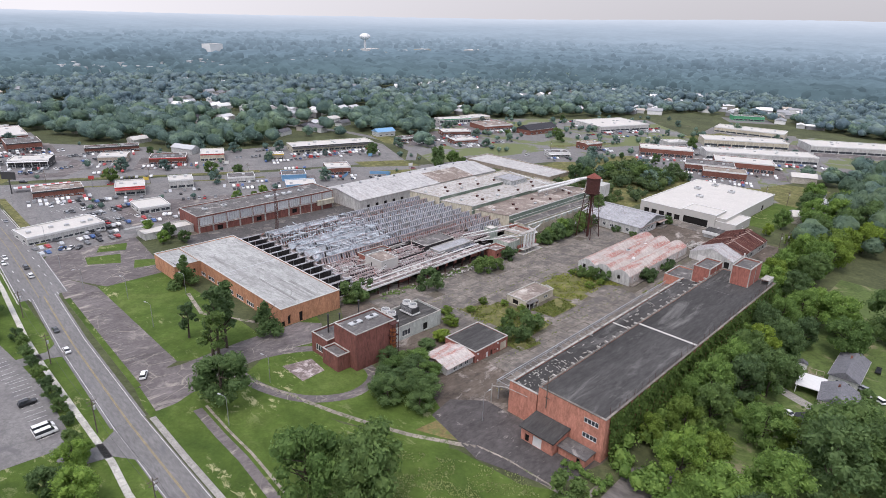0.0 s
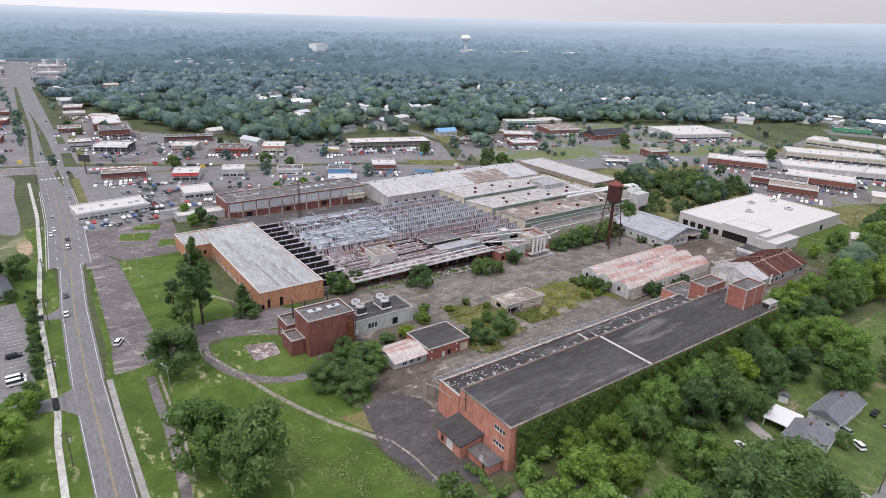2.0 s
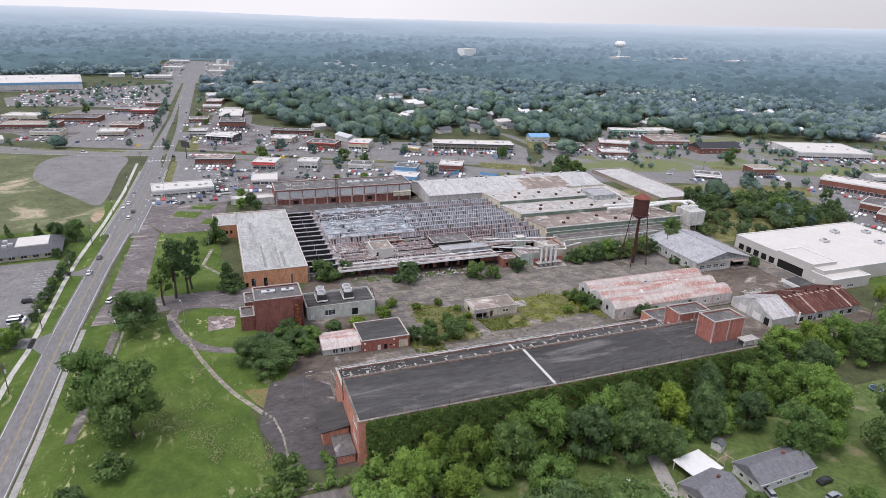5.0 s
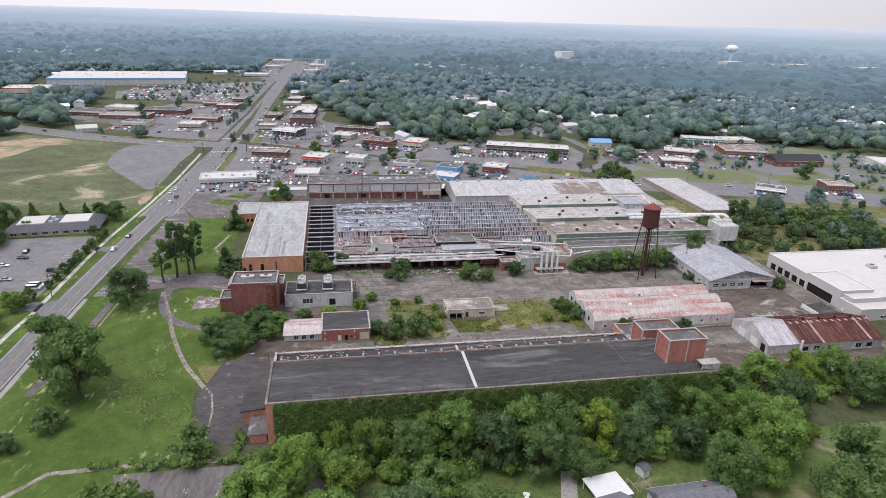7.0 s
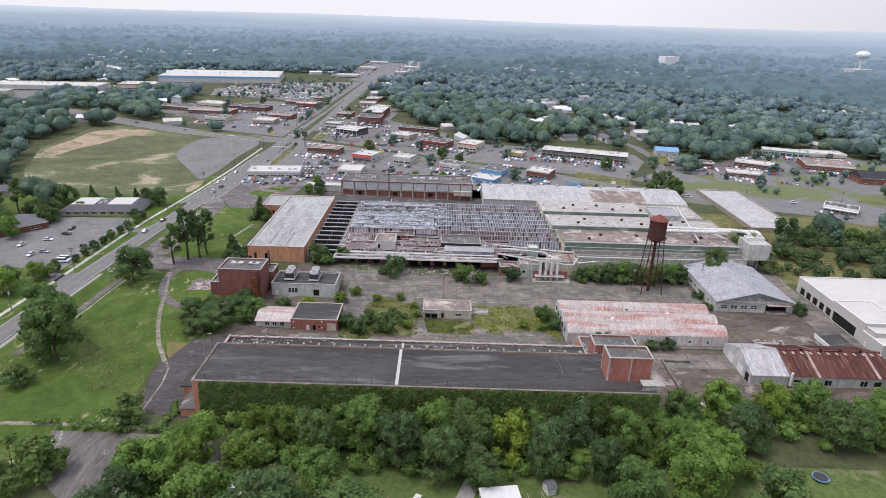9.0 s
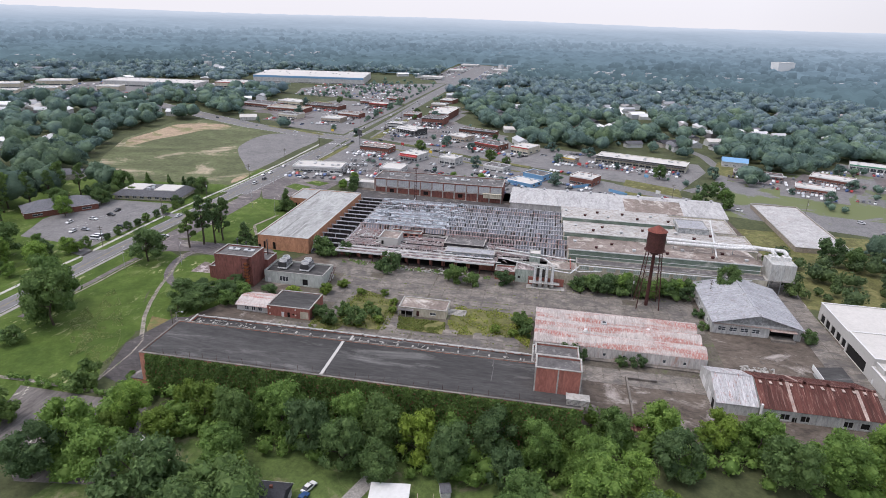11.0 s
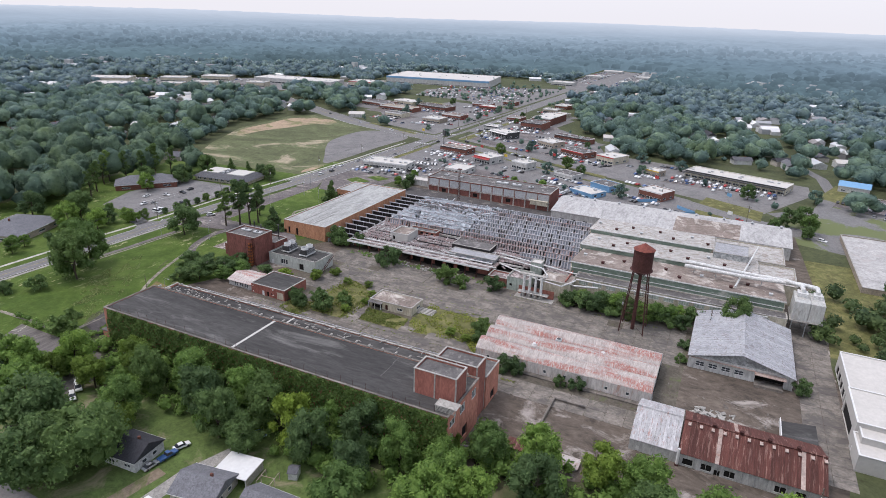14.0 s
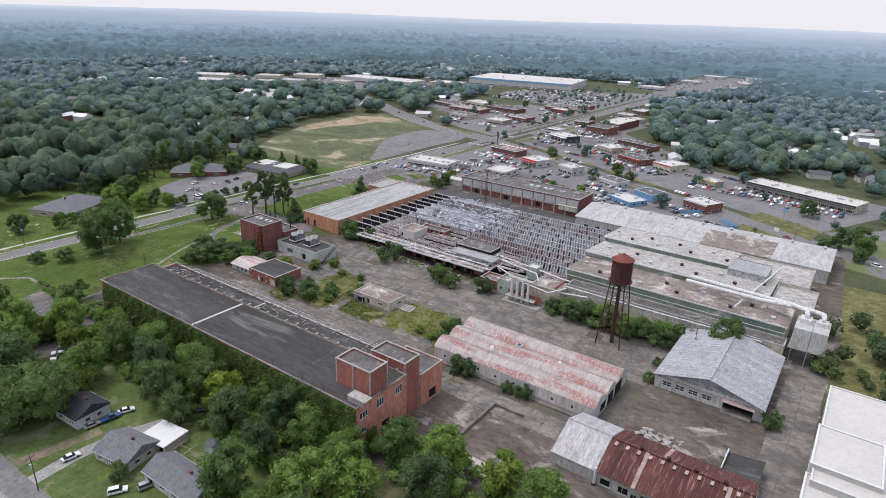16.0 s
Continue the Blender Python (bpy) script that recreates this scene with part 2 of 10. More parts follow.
PALE_GREEN = surf("pale_green_wall", (0.47, 0.53, 0.46), 0.78, 0.2, 1.2, 0.85, stain=(0.28, 0.29, 0.24), amount=(0.6, 0.78), stretch=(1, 1, 0.3), bump=0.1)
GREY_PANEL = surf("grey_panel", (0.36, 0.375, 0.375), 0.7, 0.25, 1.5, 0.6, stain=(0.50, 0.51, 0.50), amount=(0.46, 0.62), stain_scale=0.5, bump=0.1, vary=0.25)
TAN_WALL = surf("tan_wall", (0.47, 0.40, 0.32), 0.8, 0.2, 1.2, 0.85, vary=0.3)
DARK_ROOF = surf("black_felt_roof", (0.082, 0.079, 0.076), 0.6, 0.06, 1.2, 0.9, stain=(0.20, 0.193, 0.182), amount=(0.53, 0.78), stain_scale=0.17, stretch=(1.0, 0.22, 1), bump=0.2, warp=0.15)
GREY_ROOF = surf("grey_felt_roof", (0.17, 0.16, 0.155), 0.6, 0.08, 1.0, 0.9, stain=(0.33, 0.31, 0.29), amount=(0.55, 0.68), stain_scale=0.2, bump=0.3)
BROWN_ROOF = surf("brown_gravel_roof", (0.30, 0.245, 0.21), 0.65, 0.08, 1.0, 0.95, stain=(0.50, 0.46, 0.41), amount=(0.52, 0.66), stain_scale=0.12, bump=0.3)
CLEAN_WALL = surf("clean_pale_wall", (0.48, 0.462, 0.43), 0.94, 0.1, 1.0, 0.75, stain=(0.44, 0.42, 0.39), amount=(0.62, 0.82), stain_scale=0.2, bump=0.05, mid=0.08, fine=0.15)
TOWN_GROUND = surf("patchy_town_ground", (0.225, 0.22, 0.215), 0.75, 0.05, 0.8, 0.95, stain=(0.125, 0.145, 0.062), amount=(0.49, 0.53), stain_scale=0.018, bump=0.2, mid=0.3)
WHITE_ROOF = surf("white_membrane_roof", (0.54, 0.515, 0.475), 0.93, 0.05, 0.8, 0.7, stain=(0.44, 0.425, 0.39), amount=(0.60, 0.80), stain_scale=0.1, bump=0.05, mid=0.1, fine=0.2)
PEEL_ROOF = surf("peeling_white_roof", (0.53, 0.51, 0.475), 0.72, 0.1, 0.9, 0.85, stain=(0.24, 0.20, 0.17), amount=(0.515, 0.60), stain_scale=0.55, stretch=(1, 0.6, 1), bump=0.3)
OFFICE_ROOF = surf("silver_roof_coating", (0.44, 0.442, 0.42), 0.75, 0.05, 0.9, 0.65, stain=(0.15, 0.145, 0.135), amount=(0.53, 0.74), stain_scale=0.085, stretch=(0.4, 1.1, 1), bump=0.15, warp=0.9, crack=(10.0, 0.3, (0.16, 0.155, 0.15)))
WORN_COAT = surf("worn_coating", (0.40, 0.40, 0.38), 0.75, 0.1, 0.9, 0.7, stain=(0.12, 0.115, 0.11), amount=(0.40, 0.66), stain_scale=0.22, stretch=(0.25, 1.0, 1), bump=0.15, warp=0.6)
METAL_ROOF = surf("dull_metal_roof", (0.46, 0.465, 0.48), 0.85, 0.12, 0.8, 0.65, 0.0, stain=(0.24, 0.225, 0.225), amount=(0.53, 0.60), stain_scale=0.8, stretch=(0.8, 0.8, 0.8), mid=0.4, bump=0.25, vary=0.15)
RUST_WHITE = surf("rust_streaked_sheet", (0.60, 0.55, 0.51), 0.86, 0.2, 1.2, 0.7, 0.0, stain=(0.37, 0.165, 0.135), amount=(0.43, 0.53), stain_scale=1.6, stretch=(0.6, 1.6, 0.6), bump=0.2, vary=0.12, gate=0.3, gate_stretch=(1, 0.1, 1))
RUST_DARK = surf("dark_rusty_sheet", (0.165, 0.062, 0.048), 0.7, 0.25, 1.2, 0.75, 0.0, stain=(0.36, 0.22, 0.18), amount=(0.54, 0.68), stain_scale=0.8, stretch=(0.2, 2.2, 0.2), bump=0.2, vary=0.4)
RUST_PALE = surf("pale_worn_sheet", (0.58, 0.46, 0.40), 0.8, 0.25, 1.2, 0.7, 0.0, stain=(0.33, 0.15, 0.10), amount=(0.55, 0.70), stain_scale=0.5, bump=0.2, vary=0.2)
RUST = surf("raw_rust", (0.10, 0.042, 0.035), 0.65, 0.4, 2.0, 0.8, 0.2, stain=(0.075, 0.03, 0.03), amount=(0.5, 0.68), stain_scale=0.3, bump=0.2)
ORANGE_RUST = surf("orange_rust", (0.42, 0.14, 0.045), 0.6, 0.6, 2.0, 0.85, 0.1, stain=(0.12, 0.05, 0.03), amount=(0.48, 0.6), stain_scale=0.8)
PALE_SHEET = surf("dirty_white_sheet", (0.55, 0.55, 0.52), 0.8, 0.2, 1.2, 0.6, stain=(0.36, 0.34, 0.30), amount=(0.52, 0.7), stain_scale=0.4, stretch=(1, 1, 0.3), bump=0.1)
STEEL = surf("galvanised_steel", (0.52, 0.53, 0.54), 0.75, 0.4, 2.0, 0.45, 0.5, bump=0.1)
WHITE_DUCT = surf("white_duct", (0.72, 0.72, 0.70), 0.8, 0.4, 1.5, 0.5, 0.0, stain=(0.42, 0.36, 0.3), amount=(0.62, 0.78), stain_scale=0.6)
POLE = surf("pole_wood", (0.16, 0.13, 0.105), 0.7, 0.5, 2.0, 0.9)
DARK_WOOD = surf("rotted_dark_timber", (0.045, 0.04, 0.04), 0.6, 0.3, 1.5, 0.9)
FRAME_PALE = surf("flaking_window_steel", (0.56, 0.555, 0.575), 0.7, 0.3, 1.5, 0.8, stain=(0.34, 0.21, 0.185), amount=(0.56, 0.68), stain_scale=0.4, vary=0.2)
PANE_BLUE = surf("grimy_blue_pane", (0.22, 0.235, 0.275), 0.6, 0.25, 1.4, 0.35, 0.0, 0.5, stain=(0.50, 0.53, 0.57), amount=(0.55, 0.66), stain_scale=0.6, bump=0.05, vary=0.5)
SHEET_BLUE = surf("weathered_blue_sheet", (0.56, 0.61, 0.65), 0.72, 0.2, 1.2, 0.6, 0.0, stain=(0.30, 0.255, 0.25), amount=(0.55, 0.63), stain_scale=0.4, stretch=(1, 0.6, 1), bump=0.3, vary=0.2)
PINK_FRAME = surf("rust_bled_steel", (0.54, 0.465, 0.455), 0.7, 0.3, 1.5, 0.8, stain=(0.33, 0.17, 0.145), amount=(0.52, 0.64), stain_scale=0.5, vary=0.2)
RUBBLE = surf("rubble", (0.44, 0.38, 0.365), 0.5, 0.4, 1.5, 0.95, stain=(0.24, 0.15, 0.125), amount=(0.54, 0.66), stain_scale=0.5, bump=0.5)
DECK = surf("collapsed_deck", (0.27, 0.215, 0.20), 0.55, 0.15, 0.9, 0.95, stain=(0.50, 0.44, 0.42), amount=(0.5, 0.62), stain_scale=0.28, bump=0.5)
# near-black floor colour holds the shade under the mill roofs
SHADE_FLOOR = surf("shaded_mill_floor", (0.05, 0.045, 0.042), 0.6, 0.1, 1.0, 0.95)
SHINGLE_GREY = surf("grey_shingles", (0.20, 0.20, 0.215), 0.8, 0.4, 2.5, 0.9, vary=0.4)
SHINGLE_DARK = surf("dark_shingles", (0.055, 0.055, 0.062), 0.8, 0.4, 2.5, 0.9)
SIDING = surf("white_siding", (0.70, 0.70, 0.68), 0.88, 0.3, 1.5, 0.7, vary=0.3)
BEIGE_SIDING = surf("beige_siding", (0.50, 0.46, 0.40), 0.88, 0.3, 1.5, 0.75)
GLASS = glass_dark("window_glass")
WEEDY = surf("weedy_ground", (0.165, 0.165, 0.058), 0.6, 0.12, 0.9, 0.95, stain=(0.20, 0.185, 0.075), amount=(0.5, 0.66), stain_scale=0.2, bump=0.5)
JOINT = surf("joint_dirt", (0.16, 0.14, 0.11), 0.6, 0.1, 1.0, 0.95, stain=(0.10, 0.125, 0.05), amount=(0.56, 0.68), stain_scale=0.2)
# near-black sheet for openings, painting the shade of the rooms behind
DARK_HOLE = surf("painted_interior_shade", (0.02, 0.018, 0.017), 0.7, 0.4, 2.0, 0.95)
CAR_GLASS = glass_dark("car_glass", (0.02, 0.022, 0.025), 0.08)
TYRE = paint("tyre_rubber", (0.025, 0.025, 0.025), 0.85, 0, 0.2)
TRIM_WHITE = paint("white_trim", (0.67, 0.665, 0.645), 0.5)
TRIM_RED = paint("red_trim", (0.42, 0.05, 0.045), 0.5)
TRIM_BLUE = paint("blue_cladding", (0.16, 0.33, 0.52), 0.55)
TRIM_GREEN = paint("green_cladding", (0.07, 0.30, 0.15), 0.55)
TRIM_YELLOW = paint("yellow_trim", (0.62, 0.44, 0.06), 0.5)
TRIM_DARK = paint("dark_trim", (0.04, 0.04, 0.042), 0.6)
SOLAR = paint("solar_panel", (0.025, 0.027, 0.038), 0.25)
UNIT_GREY = paint("roof_unit_grey", (0.45, 0.46, 0.46), 0.55)
BARK = surf("bark", (0.10, 0.08, 0.06), 0.6, 0.5, 3.0, 0.95)
LEAF = leaves("broad_leaves", (0.124, 0.206, 0.056), (0.240, 0.346, 0.098), 0.40)
LEAF_DARK = leaves("dark_leaves", (0.090, 0.146, 0.058), (0.172, 0.244, 0.096), 0.38)
LEAF_SCRUB = leaves("scrub_leaves", (0.070, 0.110, 0.046), (0.130, 0.180, 0.070), 0.3, True)
LEAF_LIME = leaves("lime_leaves", (0.150, 0.215, 0.042), (0.240, 0.320, 0.070), 0.38)
# haze painted into the leaf colours of the woods, paler and bluer by distance
LEAF_HAZE_MID = leaves("hazed_woodland_leaves", (0.138, 0.212, 0.178), (0.230, 0.326, 0.262), 0.38, True, 0.7)
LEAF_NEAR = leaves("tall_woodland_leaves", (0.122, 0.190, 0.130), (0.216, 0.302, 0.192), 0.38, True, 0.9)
LEAF_HAZE_FAR = leaves("hazed_distant_leaves", (0.186, 0.264, 0.284), (0.266, 0.350, 0.374), 0.38, True, 0.5)
LEAF_IVY = leaves("ivy_leaves", (0.075, 0.120, 0.028), (0.135, 0.195, 0.048))
WEED = leaves("weed_leaves", (0.165, 0.205, 0.045), (0.30, 0.30, 0.085), 0.4)
CAR_PAINTS = [paint("car_" + k, c, 0.25, m) for k, c, m in (
    ("white", (0.75, 0.75, 0.74), 0.0), ("silver", (0.42, 0.43, 0.44), 0.5), ("black", (0.02, 0.02, 0.022), 0.0), ("grey", (0.13, 0.135, 0.14), 0.4),
    ("red", (0.33, 0.03, 0.03), 0.0), ("blue", (0.04, 0.09, 0.22), 0.2))]

# ---- building helpers ----
def fall(y):
    """Height of the ground: it falls 4 m from the road's side to the yard."""
    return -4.0 * min(1.0, max(0.0, (y - 60.0) / 140.0))


def part(name, bm, material, parent, label=""):
    me = bpy.data.meshes.new(name)
    bm.to_mesh(me)
    bm.free()
    me.materials.append(material)
    ob = new(name, me)
    ob.parent = parent
    return tagged(ob, label) if label else ob


def share(name, me, parent, m):
    """A further piece on a mesh that exists already."""
    ob = new(name, me)
    ob.parent = parent
    ob.matrix_basis = m
    return ob


def thing(name, label, category, m=None, group="", kind=""):
    ob = new(name)
    ob.empty_display_size = 0.5
    if m is not None:
        ob.matrix_world = m
    return tagged(ob, label, category, group, kind)


def box(bm, x0, x1, y0, y1, z0, z1):
    v = [bm.verts.new(p) for p in ((x0, y0, z0), (x1, y0, z0), (x1, y1, z0), (x0, y1, z0), (x0, y0, z1), (x1, y0, z1), (x1, y1, z1), (x0, y1, z1))]
    for f in ((0, 3, 2, 1), (4, 5, 6, 7), (0, 1, 5, 4), (1, 2, 6, 5), (2, 3, 7, 6), (3, 0, 4, 7)):
        bm.faces.new([v[i] for i in f])
    return v


def boxes(*b):
    bm = bmesh.new()
    for x in b:
        box(bm, *x)
    return bm


def hull(points, z0, z1, bm=None):
    """A prism over a plan polygon."""
    bm = bm or bmesh.new()
    lo = [bm.verts.new((x, y, z0)) for x, y in points]
    hi = [bm.verts.new((x, y, z1)) for x, y in points]
    k = len(points)
    bm.faces.new(lo[::-1])
    bm.faces.new(hi)
    for i in range(k):
        bm.faces.new((lo[i], lo[(i + 1) % k], hi[(i + 1) % k], hi[i]))
    bmesh.ops.recalc_face_normals(bm, faces=bm.faces)
    return bm


def profile_y(points, y0, y1, bm=None):
    """A closed x-z outline drawn out along y."""
    bm = bm or bmesh.new()
    a = [bm.verts.new((x, y0, z)) for x, z in points]
    b = [bm.verts.new((x, y1, z)) for x, z in points]
    k = len(points)
    bm.faces.new(a)
    bm.faces.new(b[::-1])
    for i in range(k):
        bm.faces.new((a[i], b[i], b[(i + 1) % k], a[(i + 1) % k]))
    bmesh.ops.recalc_face_normals(bm, faces=bm.faces)
    return bm


def tube(bm, a, b, r0, r1=None, n=8):
    a, b = Vector(a), Vector(b)
    r1 = r0 if r1 is None else r1
    d = (b - a).normalized()
    u = d.orthogonal().normalized()
    w = d.cross(u)
    ring = lambda c, r: [bm.verts.new(c + r * (math.cos(t) * u + math.sin(t) * w)) for t in (2 * math.pi * i / n for i in range(n))]
    p, q = ring(a, r0), ring(b, r1)
    for i in range(n):
        bm.faces.new((p[i], p[(i + 1) % n], q[(i + 1) % n], q[i]))
    bm.faces.new(p[::-1])
    bm.faces.new(q)
    return bm


def pipe(points, r, n=8):
    bm = bmesh.new()
    for a, b in zip(points, points[1:]):
        tube(bm, a, b, r, r, n)
    for c in points[1:-1]:
        bmesh.ops.create_icosphere(bm, subdivisions=1, radius=r * 1.02, matrix=Matrix.Translation(c))
    return bm


def strand(points, r, n=4):
    """One unbroken thin wire through points."""
    bm = bmesh.new()
    pts = [Vector(p) for p in points]
    d = (pts[-1] - pts[0]).normalized()
    u = d.cross(Vector((0, 0, 1))).normalized()
    w = u.cross(d)
    rings = [[bm.verts.new(p + u * r * math.cos(6.2832 * i / n) + w * r * math.sin(6.2832 * i / n)) for i in range(n)] for p in pts]
    for a, b in zip(rings, rings[1:]):
        for i in range(n):
            bm.faces.new((a[i], a[(i + 1) % n], b[(i + 1) % n], b[i]))
    bm.faces.new(rings[0][::-1])
    bm.faces.new(rings[-1])
    return bm


def drape(points, lift, thick=0.0):
    """A plan polygon laid on the falling ground."""
    bm = bmesh.new()
    bm.faces.new([bm.verts.new((x, y, 0)) for x, y in points])
    for y in (60.0, 200.0):
        bmesh.ops.bisect_plane(bm, geom=bm.verts[:] + bm.edges[:] + bm.faces[:], plane_co=(0, y, 0), plane_no=(0, 1, 0))
    for v in bm.verts:
        v.co.z = fall(v.co.y) + lift
    bmesh.ops.recalc_face_normals(bm, faces=bm.faces)
    for f in bm.faces:
        if f.normal.z < 0:
            f.normal_flip()
    if thick:
        r = bmesh.ops.extrude_face_region(bm, geom=bm.faces[:])
        for v in r["geom"]:
            if isinstance(v, bmesh.types.BMVert):
                v.co.z -= thick
        bmesh.ops.recalc_face_normals(bm, faces=bm.faces)
    return bm


def patch(name, label, category, points, lift, material, thick=0.0, kind="structure"):
    ob = part(name, drape(points, lift, thick), material, None)
    return tagged(ob, label, category, kind=kind)


def strip_points(line, width):
    """The outline of a band of that width along a line in plan."""
    left, right = [], []
    for i, (x, y) in enumerate(line):
        a, b = line[max(0, i - 1)], line[min(len(line) - 1, i + 1)]
        dx, dy = b[0] - a[0], b[1] - a[1]
        s = width / 2 / math.hypot(dx, dy)
        left.append((x - dy * s, y + dx * s))
        right.append((x + dy * s, y - dx * s))
    return left + right[::-1]


def along(line, step):
    """Points and headings at even steps along a line."""
    out, rest = [], 0.0
    for (ax, ay), (bx, by) in zip(line, line[1:]):
        d = math.hypot(bx - ax, by - ay)
        s = rest
        while s < d:
            out.append((ax + (bx - ax) * s / d, ay + (by - ay) * s / d, math.atan2(by - ay, bx - ax)))
            s += step
        rest = s - d
    return out


def band(name, label, category, line, width, lift, material, thick=0.0, kind="structure"):
    """A ribbon that follows a line on the ground, in short quads."""
    bm = bmesh.new()
    pts = []
    for (ax, ay), (bx, by) in zip(line, line[1:]):
        k = max(1, int(math.hypot(bx - ax, by - ay) / 12))
        pts += [(ax + (bx - ax) * i / k, ay + (by - ay) * i / k) for i in range(k)]
    pts.append(line[-1])
    out = strip_points(pts, width)
    k = len(pts)
    lo, hi = out[:k], out[k:][::-1]
    for dz in ((0.0,) if not thick else (0.0, -thick)):
        a = [bm.verts.new((x, y, fall(y) + lift + dz)) for x, y in lo]
        b = [bm.verts.new((x, y, fall(y) + lift + dz)) for x, y in hi]
        for i in range(k - 1):
            bm.faces.new((b[i], b[i + 1], a[i + 1], a[i]) if dz == 0 else (a[i], a[i + 1], b[i + 1], b[i]))
        if dz == 0:
            top = (a, b)
        else:
            for u, w in ((top[0], a), (b, top[1])):
                for i in range(k - 1):
                    bm.faces.new((u[i], u[i + 1], w[i + 1], w[i]))
    return tagged(part(name, bm, material, None), label, category, kind=kind)


def panel(side, c, u0, u1, z0, z1, t, openings):
    """A wall in the plane side = c, one connected mesh, its openings (u0, u1, z0, z1) left out. t: how far it reaches inwards."""
    bm = bmesh.new()
    us = sorted({round(v, 4) for v in (u0, u1, *[min(max(v, u0), u1) for o in openings for v in o[:2]])})
    zs = sorted({round(v, 4) for v in (z0, z1, *[min(max(v, z0), z1) for o in openings for v in o[2:4]])})
    s = 1 if side[1] == "+" else -1
    made = {}

    def vert(i, j, back):
        if (i, j, back) not in made:
            d = c - s * t * back
            made[i, j, back] = bm.verts.new((d, us[i], zs[j]) if side[0] == "x" else (us[i], d, zs[j]))
        return made[i, j, back]

    def solid(i, j):
        if not (0 <= i < len(us) - 1 and 0 <= j < len(zs) - 1):
            return False
        mu, mz = (us[i] + us[i + 1]) / 2, (zs[j] + zs[j + 1]) / 2
        return not any(o[0] < mu < o[1] and o[2] < mz < o[3] for o in openings)

    for i in range(len(us) - 1):
        for j in range(len(zs) - 1):
            if not solid(i, j):
                continue
            ring = ((i, j), (i + 1, j), (i + 1, j + 1), (i, j + 1))
            bm.faces.new([vert(*q, 0) for q in ring])
            bm.faces.new([vert(*q, 1) for q in ring[::-1]])
            for k, (di, dj) in enumerate(((0, -1), (1, 0), (0, 1), (-1, 0))):
                if not solid(i + di, j + dj):
                    q, r = ring[k], ring[(k + 1) % 4]
                    bm.faces.new((vert(*r, 0), vert(*q, 0), vert(*q, 1), vert(*r, 1)))
    bmesh.ops.recalc_face_normals(bm, faces=bm.faces)
    return bm


def plate(bm, side, c, u0, u1, z0, z1, out, depth):
    """A flat box in a wall: from out before the face to depth behind it."""
    s = 1 if side[1] == "+" else -1
    lo, hi = sorted((c + s * out, c - s * depth))
    if side[0] == "x":
        box(bm, lo, hi, u0, u1, z0, z1)
    else:
        box(bm, u0, u1, lo, hi, z0, z1)


def window(parent, side, c, u0, u1, z0, z1, bars=2, rows=1, frame_mat=None, pane_mat=None, name="window"):
    """A window in its opening: frame with bars, and a pane behind it."""
    bm = bmesh.new()
    f = 0.1
    plate(bm, side, c, u0, u1, z0, z0 + f, 0.04, 0.16)
    plate(bm, side, c, u0, u1, z1 - f, z1, 0.04, 0.16)
    for i in range(bars + 1):
        u = u0 + (u1 - u0) * i / bars
        plate(bm, side, c, max(u0, u - f / 2), min(u1, u + f / 2), z0 + f, z1 - f, 0.03, 0.15)
    for j in range(1, rows):
        z = z0 + (z1 - z0) * j / rows
        plate(bm, side, c, u0, u1, z - f / 2, z + f / 2, 0.02, 0.14)
    w = part(name, bm, frame_mat or TRIM_WHITE, parent)
    bm = bmesh.new()
    plate(bm, side, c, u0 + 0.02, u1 - 0.02, z0 + 0.02, z1 - 0.02, -0.1, 0.13)
    part("pane", bm, pane_mat or GLASS, w)
    return w


